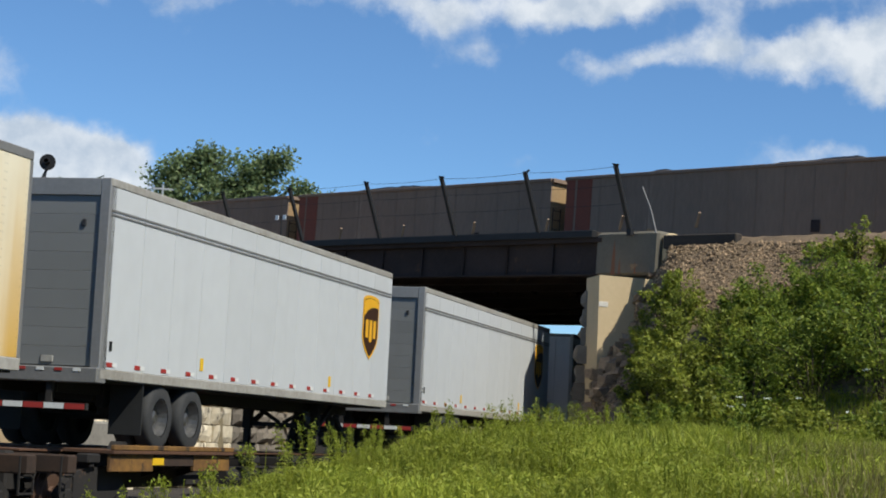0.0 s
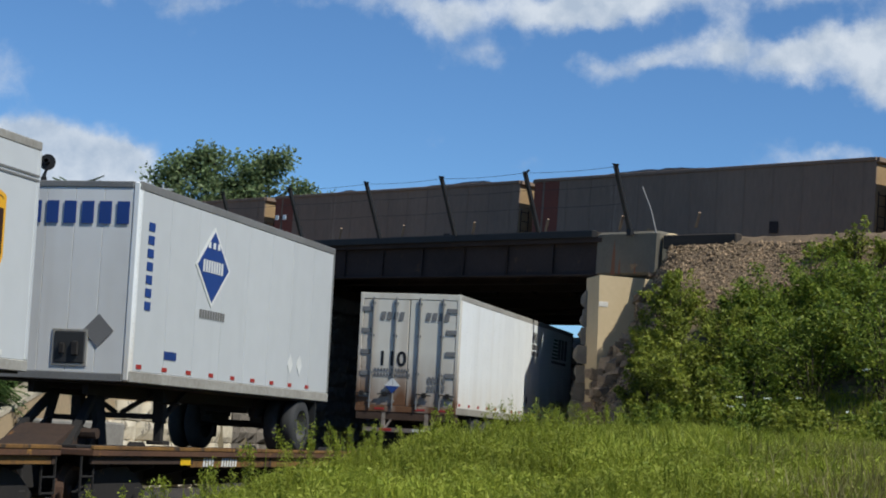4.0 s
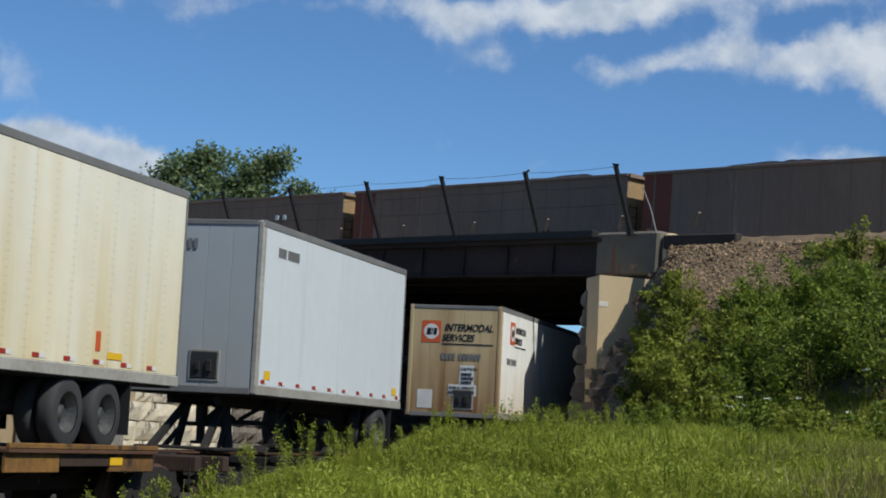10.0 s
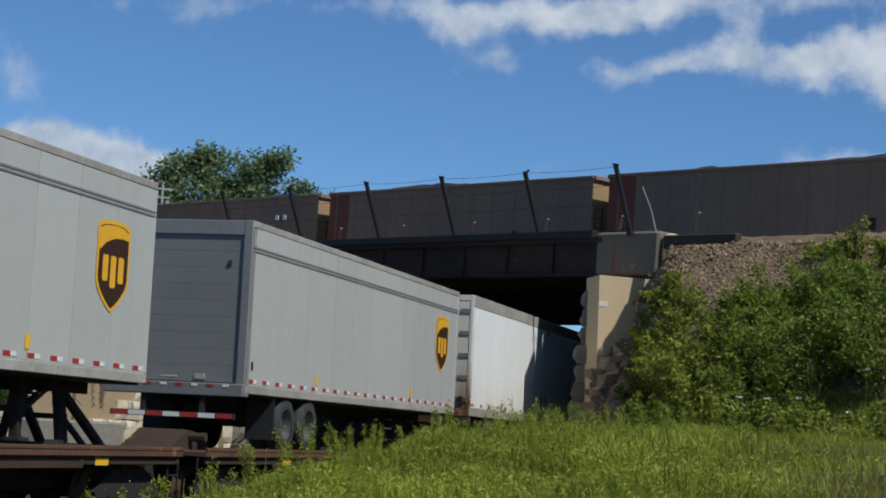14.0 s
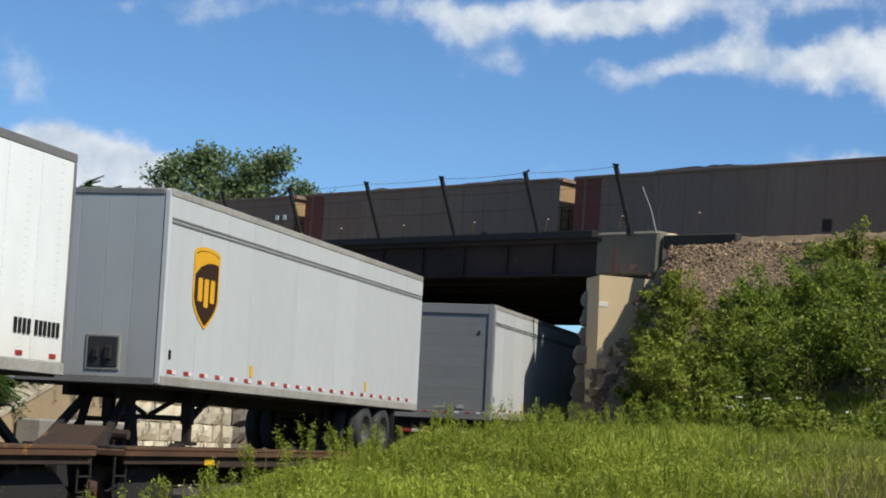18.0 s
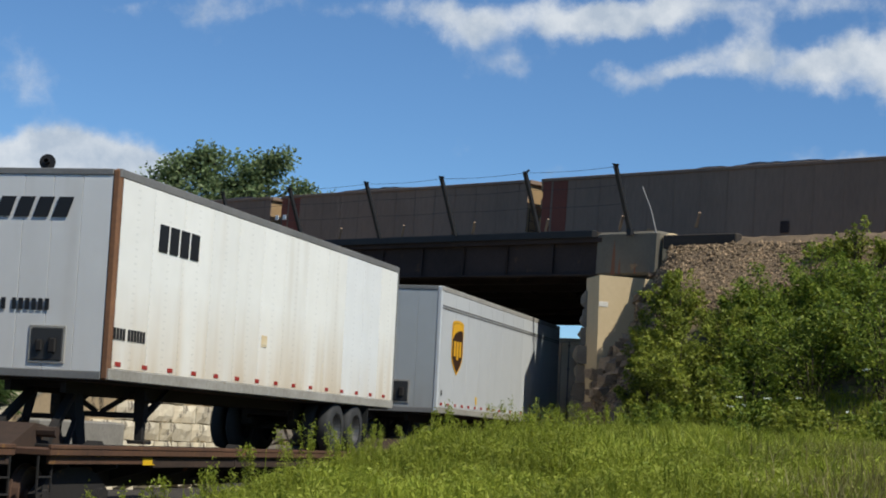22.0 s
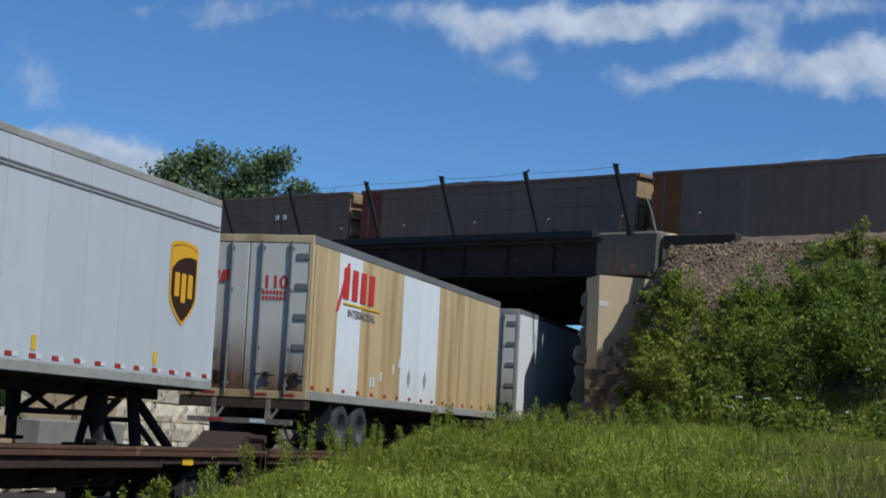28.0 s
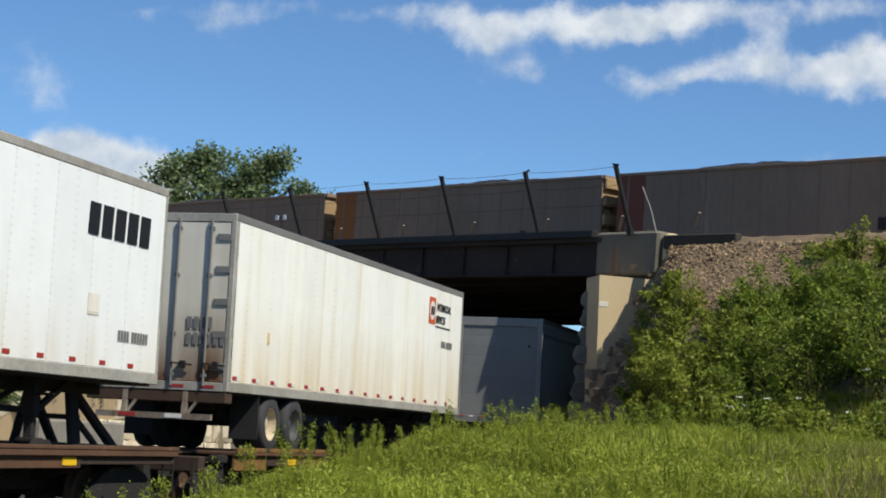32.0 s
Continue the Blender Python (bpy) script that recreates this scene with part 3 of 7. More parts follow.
pts = scatter(125000, 8.5, 24, -0.27, 0.27, meadow)
tuft = np.array([noise.noise((p[0] * 0.9, p[1] * 0.9, 0.3)) + 0.6 * noise.noise((p[0] * 3.1, p[1] * 3.1, 6.3)) for p in pts])
h = rng.uniform(0.12, 0.30, len(pts)) * (1 + 0.65 * tuft)
tagged(new("meadow_grass", cloud_of_quads("meadow_grass", blades(rng, pts, np.clip(h, 0.08, 0.6), 0.0105), GRASS)), "tall bright green summer grass", "grass", kind="stuff")
pts = scatter(60000, 23, 44, -0.16, 0.29, meadow)
tuft = np.array([noise.noise((p[0] * 0.8, p[1] * 0.8, 0.3)) + 0.5 * noise.noise((p[0] * 2.4, p[1] * 2.4, 6.3)) for p in pts])
h = rng.uniform(0.2, 0.46, len(pts)) * (1 + 0.6 * tuft)
tagged(new("meadow_grass", cloud_of_quads("meadow_grass", blades(rng, pts, np.clip(h, 0.1, 0.8), 0.021), GRASS)), "tall green grass at the bank's foot", "grass", kind="stuff")
pts = scatter(150000, 9, 40, -0.25, 0.28, meadow)
pts[:, 2] += rng.uniform(0.03, 0.40, len(pts)) * np.array([0.75 + 0.7 * noise.noise((p[0] * 0.9, p[1] * 0.9, 0.3)) for p in pts])
tagged(new("meadow_weeds", cloud_of_quads("meadow_weeds", leaves(rng, pts, 0.068, 0.022, -0.3), WEED)), "small leafy weeds among the grass", "weeds", kind="stuff")
# rougher growth round about, where nobody treads
out = []
while len(out) < 30000:
    x, y = rng.uniform(-26, 40), rng.uniform(-25, 40)
    inside = y > 8 and -0.27 < x / y < 0.28
    if not inside and math.hypot(x, y) > 2.0 and meadow(x, y):
        out.append((x, y, ground_z(x, y) - 0.02))
pts = np.array(out)
tagged(new("meadow_grass", cloud_of_quads("meadow_grass", blades(rng, pts, rng.uniform(0.15, 0.4, len(pts)), 0.03), GRASS)), "rough green grass around the meadow", "grass", kind="stuff")
DRY = leaf_material("dry_grass", (0.19, 0.165, 0.05), (0.26, 0.225, 0.075), (0.32, 0.285, 0.11))
pts = scatter(2600, 12, 30, 0.13, 0.27, lambda x, y: meadow(x, y) and rng.random() < ease(0.14, 0.25, x / y) * (0.6 + 1.2 * noise.noise((x * 0.6, y * 0.6, 5))))
tagged(new("dry_grass", cloud_of_quads("dry_grass", blades(rng, pts, rng.uniform(0.3, 0.55, len(pts)), 0.012), DRY)), "greyish dry grass stalks", "grass", kind="stuff")


def weed_mesh(name, seed, height, stems):
    """A clump of leafy stems: lance-shaped leaves that arch outward, and a loose plume at each tip."""
    r = np.random.default_rng(seed)
    L = []
    for i in range(stems):
        foot = r.normal(0, 0.13, 2)
        lean = foot * r.uniform(0.3, 1.2) + r.normal(0, 0.06, 2)
        hgt = height * r.uniform(0.55, 1.0)
        k = 100
        t = np.sort(r.uniform(0.08, 0.97, k))
        a = np.cumsum(r.uniform(1.6, 3.2, k))
        base = np.stack([foot[0] + lean[0] * t, foot[1] + lean[1] * t, t * hgt], 1)
        rise = r.uniform(0.1, 0.7, k)
        n = (r.uniform(0.07, 0.13, k) * (1.1 - 0.6 * t))[:, None]
        out = np.stack([np.cos(a), np.sin(a), rise], 1)
        s = np.stack([-np.sin(a), np.cos(a), np.zeros(k)], 1) * (0.007 + 0.006 * r.random(k))[:, None]
        mid = base + out * n * 0.5
        tip = base + out * n
        tip[:, 2] -= n[:, 0] * r.uniform(0.2, 0.7, k)
        L.append(np.stack([base, mid - s, tip, mid + s], 1))
        # the plume: a rounded head of short, close leaflets
        q = 46
        v = r.normal(size=(q, 3)) * np.array((0.035, 0.035, 0.06))
        c = np.array((foot[0] + lean[0], foot[1] + lean[1], hgt)) + v
        L.append(leaves(r, c, 0.055, 0.022, -0.6))
    return cloud_of_quads(name, np.concatenate(L), WEED)


WEEDS = [weed_mesh("foliage", 20 + i, 0.72 + 0.08 * i, 3 + i) for i in range(5)]
STALKS = [Shape().tube([(0, 0, -0.08), (0.01, 0, 0.3), (0, 0.01, 0.6 + 0.08 * i)], [0.009, 0.007, 0.003], 5).mesh("stalk", GRASS) for i in range(5)]
r2 = random.Random(4)
SPOTS = [(-0.201, 13.6, 0.8), (-0.166, 14.6, 0.95), (-0.172, 14.4, 0.8), (-0.154, 15.6, 1.0), (-0.148, 15.2, 0.8), (-0.127, 16.6, 1.05), (-0.120, 16.4, 0.85), (-0.111, 17.2, 1.0), (-0.102, 17.6, 0.8), (-0.085, 18.6, 1.0), (-0.092, 18.2, 0.85), (-0.062, 20.0, 1.1), (-0.070, 19.4, 0.8), (-0.045, 21.0, 0.9), (-0.03, 22.0, 0.8), (0.008, 24, 1.0), (0.012, 24.4, 0.8), (0.045, 25, 0.9), (0.056, 25.4, 0.8), (0.075, 27, 0.9), (0.105, 29, 0.9), (0.14, 29, 0.8), (0.17, 28, 0.9), (0.19, 31, 0.9), (0.22, 29, 0.8)]
SPOTS += [(r2.uniform(-0.2, -0.02), r2.uniform(13, 23), r2.uniform(0.55, 0.95)) for _ in range(90)]
SPOTS += [(r2.uniform(-0.05, 0.08), r2.uniform(21, 30), r2.uniform(0.7, 1.25)) for _ in range(46)]
SPOTS += [(r2.uniform(0.08, 0.25), r2.uniform(27, 33), r2.uniform(0.7, 1.2)) for _ in range(30)]
SPOTS += [(r2.uniform(-0.1, 0.26), r2.uniform(16, 32), r2.uniform(0.45, 0.8)) for _ in range(90)]
for spot, (q, d, sc) in enumerate(SPOTS):
    x, y = q * d, d
    if not meadow(x, y):
        continue
    i = r2.randrange(5)
    wd = thing("tall_weed", "clump of tall green weeds with leafy plumes", "weed", "weeds in the meadow", m=pose(x, y, ground_z(x, y), r2.uniform(-8, 8), r2.uniform(-8, 8), r2.uniform(0, 360)) @ Matrix.Scale(sc * (0.66 if spot < 25 else 0.44 if q < -0.02 else 0.6), 4))
    part("stalk", STALKS[i], GRASS, wd)
    part("foliage", WEEDS[i], WEED, wd)


def bush(x, y, size, height, count, seed, leaf=0.11, mat=None, label="dense leafy green bush on the bank", base=None):
    """A bush: arching canes of uneven length, side twigs, and leaves strung along them, with gaps between."""
    r = np.random.default_rng(seed)
    z0 = ground_z(x, y) if base is None else base
    ob = thing("bush", label, "bush", "bushes on the bank", m=pose(x, y, z0))
    stems, P = Shape(), []
    canes = 26
    per = count // canes
    for i in range(canes):
        a, q = r.uniform(0, 2 * np.pi), r.uniform(0.1, 1.0) ** 0.6
        top = height * (1.12 - 0.6 * q * q) * r.uniform(0.6, 1.12)
        end = np.array((math.cos(a) * size * q * 0.95, math.sin(a) * size * q * 0.95, top))
        knee = np.array((end[0] * 0.35, end[1] * 0.35, top * 0.75))
        if i % 2 == 0:
            stems.tube([(0.06 * math.cos(a), 0.06 * math.sin(a), -0.2), tuple(knee), tuple(end)], [0.022, 0.014, 0.004], 5)
        t = r.uniform(0.12, 1.0, per)[:, None] ** 0.7
        line = 2 * t * (1 - t) * knee + t * t * end
        side = r.normal(size=(per, 3)) * (0.17 * size * (1.25 - t)) * np.array((1, 1, 0.6))
        P.append(line + side)
    P = np.concatenate(P)
    P[:, 2] = np.maximum(P[:, 2], -0.1 + 0.15 * r.random(len(P)))
    part("stem", stems, BARK, ob)
    part("foliage", cloud_of_quads("foliage", leaves(r, P, leaf, leaf * 0.52, 0.15), mat or LEAF_BUSH), None, ob)
    return ob


LEAF_PALE = leaf_material("pale_bush_leaves", (0.15, 0.185, 0.022), (0.255, 0.29, 0.036), (0.40, 0.415, 0.07))
r3 = random.Random(8)
# (x over y, distance, spread, height, leaves)
BUSHES = [(0.112, 46.4, 0.7, 1.3, 0), (0.121, 46.0, 0.8, 1.4, 0), (0.130, 45.3, 0.8, 1.3, 0), (0.118, 44.8, 0.8, 1.3, 0), (0.108, 45.2, 0.6, 1.1, 0), (0.137, 43.0, 0.8, 1.1, 0), (0.152, 43.6, 0.8, 0.9, 0), (0.160, 43.4, 1.0, 1.3, 1), (0.172, 43.6, 1.1, 1.5, 1), (0.184, 43.4, 1.1, 1.4, 1), (0.196, 43.2, 1.1, 1.5, 1), (0.208, 43.0, 1.2, 1.5, 1), (0.222, 42.6, 1.2, 1.6, 1), (0.236, 42.2, 1.3, 1.6, 1), (0.250, 41.8, 1.3, 1.7, 1), (0.264, 41.4, 1.3, 1.7, 1),
          (0.118, 43.0, 0.8, 1.5, 0), (0.125, 44.2, 0.7, 1.3, 0), (0.116, 41.8, 0.9, 1.4, 0), (0.128, 41.6, 1.0, 1.7, 0), (0.141, 41.2, 1.0, 1.7, 0), (0.154, 41.0, 1.1, 1.6, 0), (0.160, 42.0, 1.1, 1.3, 1), (0.176, 41.8, 1.1, 1.4, 1), (0.194, 41.4, 1.2, 1.4, 1), (0.214, 41.0, 1.2, 1.4, 1), (0.234, 40.6, 1.2, 1.4, 1), (0.254, 40.2, 1.3, 1.5, 1), (0.168, 40.6, 1.3, 1.5, 1), (0.186, 40.2, 1.3, 1.6, 1), (0.204, 39.8, 1.4, 1.5, 1), (0.222, 39.4, 1.4, 1.6, 1), (0.242, 39.0, 1.4, 1.6, 1), (0.262, 38.6, 1.4, 1.6, 1),
          (0.113, 39.2, 0.7, 1.0, 1), (0.128, 38.6, 0.8, 1.1, 1), (0.147, 38.2, 0.9, 1.0, 0), (0.168, 37.6, 1.0, 1.0, 1), (0.192, 37.2, 1.1, 1.1, 0), (0.215, 36.6, 1.1, 1.1, 0), (0.24, 36.2, 1.1, 1.1, 1), (0.262, 35.8, 1.0, 1.1, 0)]
for i, (q, d, sz, ht, dark) in enumerate(BUSHES):
    q, d, sz, ht = q + r3.uniform(-0.003, 0.003), d + r3.uniform(-0.9, 0.9), sz * r3.uniform(0.8, 1.2), ht * r3.uniform(0.72, 1.22)
    bush(q * d, d, sz, ht, 3400, 100 + i, r3.uniform(0.075, 0.115), LEAF_BUSH if dark else LEAF_PALE, "dense dark green leafy bush on the bank" if dark else "pale green leafy bush at the bank's edge")
for i, (q, d, ht) in enumerate(((0.214, 45.2, 0.9), (0.222, 45.0, 1.2), (0.236, 44.4, 0.8), (0.2, 46.5, 0.35), (0.208, 46.2, 0.45))):
    bush(q * d, d, 0.45, ht, 700, 300 + i, 0.10, LEAF_PALE, "thin pale shoots growing out of the gravel")


def tree(x, y, base, lobes, trunk, seed, leaf, count, mat, label, category="tree", puff=0.42):
    """A tree: a tapered trunk, limbs to each lobe of the crown, and leaf clumps round the limbs' ends."""
    r = np.random.default_rng(seed)
    ob = thing("tree", label, category, m=pose(x, y, base))
    wood = Shape()
    fork = (0.0, 0.0, trunk)
    wood.tube([(0, 0, -0.3), (0.08, 0.05, trunk * 0.5), fork], [0.30, 0.24, 0.18], 9)
    P = []
    per = count // sum(int(8 * l[3] ** 1.5) + 3 for l in lobes)
    for lx, ly, lz, rad in lobes:
        wood.tube([fork, (lx * 0.5, ly * 0.5, (trunk + lz) / 2 - 0.2), (lx, ly, lz)], [0.14, 0.09, 0.03], 6)
        for i in range(int(8 * rad ** 1.5) + 3):
            v = r.normal(size=3)
            v /= np.linalg.norm(v)
            c = np.array((lx, ly, lz)) + v * rad * r.uniform(0.35, 1.0)
            wood.tube([(lx, ly, lz), tuple(c)], [0.03, 0.01], 4, False)
            w = r.normal(size=(per, 3))
            w /= np.linalg.norm(w, axis=1)[:, None]
            P.append(c + w * (puff * rad ** 0.5 * r.uniform(0.25, 1.1, per))[:, None] * np.array((1.1, 1.1, 0.8)))
    part("trunk", wood, BARK, ob)
    part("crown", cloud_of_quads("crown", leaves(r, np.concatenate(P), leaf, leaf * 0.55), mat), None, ob)
    return ob


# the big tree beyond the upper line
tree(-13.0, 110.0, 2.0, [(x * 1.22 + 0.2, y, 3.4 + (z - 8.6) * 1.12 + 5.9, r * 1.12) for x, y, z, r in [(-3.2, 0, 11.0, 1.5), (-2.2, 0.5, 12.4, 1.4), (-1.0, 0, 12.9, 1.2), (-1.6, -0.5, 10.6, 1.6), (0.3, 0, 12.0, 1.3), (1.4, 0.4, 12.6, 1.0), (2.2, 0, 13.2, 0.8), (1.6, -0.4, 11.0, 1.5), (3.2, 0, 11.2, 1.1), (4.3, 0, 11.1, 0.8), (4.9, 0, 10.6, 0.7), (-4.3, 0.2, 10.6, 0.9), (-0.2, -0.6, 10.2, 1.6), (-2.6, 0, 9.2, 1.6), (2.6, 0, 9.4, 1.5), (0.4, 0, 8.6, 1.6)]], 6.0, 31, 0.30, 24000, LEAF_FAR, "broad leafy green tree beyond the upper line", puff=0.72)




# the thicket behind the wing wall: shoots with long drooping compound leaves
def ailanthus(x, y, base, tips, seed, mat, label):
    """A many-stemmed young tree; at each tip a whorl of long leaves, each a rachis with pairs of leaflets."""
    r = np.random.default_rng(seed)
    ob = thing("tree", label, "tree", "thicket behind the wing wall", m=pose(x, y, base))
    wood, L = Shape(), []
    for tip in tips:
        tip = np.array(tip)
        wood.tube([(tip[0] * 0.2, tip[1] * 0.2, -0.3), (tip[0] * 0.6, tip[1] * 0.6, tip[2] * 0.5), tuple(tip)], [0.05, 0.035, 0.012], 6)
        for i in range(r.integers(11, 16)):
            a = r.uniform(0, 2 * np.pi)
            n = r.uniform(0.55, 1.0)
            e = r.uniform(-0.15, 0.75)
            d = np.array((math.cos(a) * math.cos(e), math.sin(a) * math.cos(e), math.sin(e)))
            side = np.array((-math.sin(a), math.cos(a), 0.0))
            foot = tip - np.array((0, 0, r.uniform(0, 0.55)))
            f = np.linspace(0.14, 1, 12)[:, None]
            c = foot + d * n * f + np.array((0, 0, -0.45 * n)) * f * f
            for sg in (-1, 1):
                out = side * sg * 0.85 + d * 0.35 + np.array((0, 0, -0.30))
                ln = (0.235 * (1.15 - 0.6 * f)) * r.uniform(0.85, 1.15, (12, 1))
                w = d * 0.036
                L.append(np.stack([c, c + out * ln * 0.4 - w, c + out * ln, c + out * ln * 0.4 + w], 1))
    part("trunk", wood, BARK, ob)
    part("crown", cloud_of_quads("crown", np.concatenate(L), mat), None, ob)
    return ob


LEAF_AIL = leaf_material("ailanthus_leaves", (0.045, 0.085, 0.025), (0.085, 0.14, 0.04), (0.15, 0.21, 0.065))
rt = random.Random(77)
for i, (s_, n_, top_) in enumerate(((20.6, -10.6, 6.0), (22.0, -11.4, 6.6), (23.4, -10.6, 6.2), (24.8, -11.6, 6.7), (26.2, -10.8, 6.3), (27.6, -11.8, 6.6), (29.0, -11.0, 6.1), (30.4, -12.0, 6.5), (31.8, -11.4, 6.3), (33.4, -12.4, 6.6), (27.0, -13.2, 7.0), (24.2, -13.4, 7.2), (28.4, -10.2, 5.9), (29.8, -10.9, 6.2))):
    p = F @ Vector((n_, s_, 0))
    z0 = ground_z(p.x, p.y)
    tips, wall = [], 1.1 + max(0.0, s_ - 22.6) * 0.345
    z = max(0.3, wall - z0 - 0.05)
    while z < top_ - z0:
        for k in range(3):
            q = F.to_3x3() @ Vector((rt.uniform(-0.8, 0.9), rt.uniform(-1.0, 1.0), 0))
            tips.append((q.x, q.y, z + rt.uniform(-0.3, 0.3)))
        z += 0.62
    for k in range(5):
        q = F.to_3x3() @ Vector((min(-9.95 - n_, rt.uniform(0.2, 1.3)), rt.uniform(-1.0, 1.0), 0))
        tips.append((q.x, q.y, wall - z0 + rt.uniform(0.15, 1.3)))
    ailanthus(p.x, p.y, z0, tips, 140 + i, LEAF_AIL, "dark green young tree with drooping compound leaves")


def frond_crown(x, y, z, count, seed):
    """A tuft of long feathered leaves at a shoot's tip."""
    r = np.random.default_rng(seed)
    ob = thing("sumac_shoot", "feathery sumac shoot against the sky", "shrub", "sumac shoots", m=pose(x, y, z))
    stem, L = Shape().tube([(0, 0, -2.4), (0.05, 0, -1.0), (0, 0, 0)], [0.035, 0.03, 0.015], 6), []
    for i in range(count):
        a, e = r.uniform(0, 2 * np.pi), r.uniform(-0.1, 0.9)
        d = np.array((math.cos(a) * math.cos(e), math.sin(a) * math.cos(e), math.sin(e)))
        n = r.uniform(0.7, 1.15)
        for f in np.linspace(0.15, 1, 11):
            c = d * n * f + np.array((0, 0, -0.28 * f * f))
            for sgn in (-1, 1):
                s = np.array((-math.sin(a), math.cos(a), -0.35 * sgn * sgn)) * sgn
                s[2] = -0.35
                tip = c + s * 0.25 * (1.15 - f * 0.6)
                t = d * 0.05
                L.append((c - t, (c + tip) / 2 - t, tip, (c + tip) / 2 + t))
    part("stem", stem, BARK, ob)
    part("frond_tuft", cloud_of_quads("fronds", np.array(L), LEAF_AIL), None, ob)


for i, (x, y, z) in enumerate(((-11.6, 58.5, 8.3), (-10.9, 58.2, 8.1), (-12.6, 58.3, 8.0), (-13.4, 57, 7.9), (-11.2, 57.6, 7.2), (-14.0, 58, 8.2))):
    frond_crown(x, y, z, 15, 60 + i)

# a few white umbels among the bushes
rf = np.random.default_rng(15)
BLOSSOM = surface("white_blossom", (0.75, 0.75, 0.68), (0.6, 0.62, 0.5), 0.8)
for q, d, up in ((0.163, 37.4, 1.15), (0.166, 37.6, 1.0), (0.159, 37.2, 0.95), (0.172, 37.3, 0.8), (0.195, 37.0, 1.25), (0.222, 36.4, 1.05), (0.178, 36.9, 1.2), (0.23, 37.6, 1.4)):
    x, y = q * d, d
    fl = thing("flowering_weed", "weed with a flat white flower head", "weed", "white flowers on the bank", m=pose(x, y, ground_z(x, y)))
    part("stalk", Shape().tube([(0, 0, -0.05), (0.02, 0, up * 0.6), (0, 0.02, up)], [0.008, 0.006, 0.003], 5), GRASS, fl)
    c = np.array((0, 0.02, up)) + rf.normal(size=(40, 3)) * np.array((0.03, 0.03, 0.01))
    part("flower_head", cloud_of_quads("flower_head", leaves(rf, c, 0.022, 0.02), BLOSSOM), None, fl)

# woods beyond the bridge, on both sides of the lower track
rw = np.random.default_rng(21)
P = []
for i in range(150):
    n, s = (rw.uniform(5, 26) if i % 2 else rw.uniform(-40, -12)), rw.uniform(95, 230)
    p = F @ Vector((n, s, 0))
    hgt = rw.uniform(5.0, 9.0)
    for j in range(7):
        c = np.array((p.x, p.y, ground_z(p.x, p.y) + hgt * (0.12 + 0.125 * j))) + rw.normal(0, 0.9, 3)
        w = rw.normal(size=(38, 3))
        P.append(c + w * np.array((1.2, 1.2, 0.7)))
tagged(new("far_woods", cloud_of_quads("far_woods", leaves(rw, np.concatenate(P), 0.6, 0.35), LEAF_TREE)), "dark green woods beyond the bridge", "woods", kind="stuff")

# gravel that lies loose on the bank
r4 = np.random.default_rng(11)
S, k = Shape(), 0
while k < 9000:
    al, off = r4.uniform(-29, -18), 10.9 + 4.2 * r4.random() ** 1.4
    p = B @ Vector((-off, al, 0))
    if not stony(p.x, p.y):
        k += 1
        continue
    z, e = ground_z(p.x, p.y), r4.uniform(0.016, 0.052) * (1.8 if r4.random() < 0.06 else 1)
    o = [r4.uniform(0.6, 1.3) * e for _ in range(6)]
    c = (p.x, p.y, z + e * 0.25)
    S.add([(c[0] + o[0], c[1], c[2]), (c[0], c[1] + o[1], c[2]), (c[0] - o[2], c[1], c[2]), (c[0], c[1] - o[3], c[2]), (c[0] + e * 0.2, c[1], c[2] + o[4]), (c[0], c[1], c[2] - o[5])],
          [(0, 1, 4), (1, 2, 4), (2, 3, 4), (3, 0, 4), (1, 0, 5), (2, 1, 5), (3, 2, 5), (0, 3, 5)])
    k += 1
# broken stone and earth heaped against the abutment's foot
R, k = Shape(), 0
while k < 420:
    n, s = 1.45 + 2.1 * r4.random() ** 1.3, r4.uniform(33.2, 36.7)
    p = F @ Vector((n, s, 0))
    z, e = ground_z(p.x, p.y), 0.06 + 0.22 * r4.random() ** 2.5
    a, tilt = r4.uniform(0, 6.28), r4.uniform(-0.5, 0.5)
    ca, sa = math.cos(a), math.sin(a)
    pts = []
    for dx, dy, dz in ((-1, -1, -1), (1, -1, -1), (1, 1, -1), (-1, 1, -1), (-1, -1, 1), (1, -1, 1), (1, 1, 1), (-1, 1, 1)):
        qx, qy, qz = (v * e * r4.uniform(0.45, 0.95) for v in (dx * 1.3, dy, dz * 0.7))
        pts.append((p.x + ca * qx - sa * qy, p.y + sa * qx + ca * qy, z + e * 0.25 + qz + tilt * qx))
    R.add(pts, [(3, 2, 1, 0), (4, 5, 6, 7), (0, 1, 5, 4), (1, 2, 6, 5), (2, 3, 7, 6), (3, 0, 4, 7)])
    k += 1
me = bpy.data.meshes.new("rubble")
me.from_pydata(R.v, [], R.f)
me.materials.append(surface("brown_rubble", (0.37, 0.265, 0.165), (0.15, 0.105, 0.068), 0.95, 0, 1.2, 14, 0.7, 0.8, third=(0.42, 0.34, 0.24), third_at=0.64, depth=0.02, per_piece=0.4))
tagged(new("rubble", me), "brown rubble heaped at the abutment's foot", "rubble", kind="stuff")
me = bpy.data.meshes.new("bank_gravel")
me.from_pydata(S.v, [], S.f)
me.materials.append(GRAVEL)
tagged(new("bank_gravel", me), "loose brown and grey gravel on the bank", "gravel", kind="stuff")

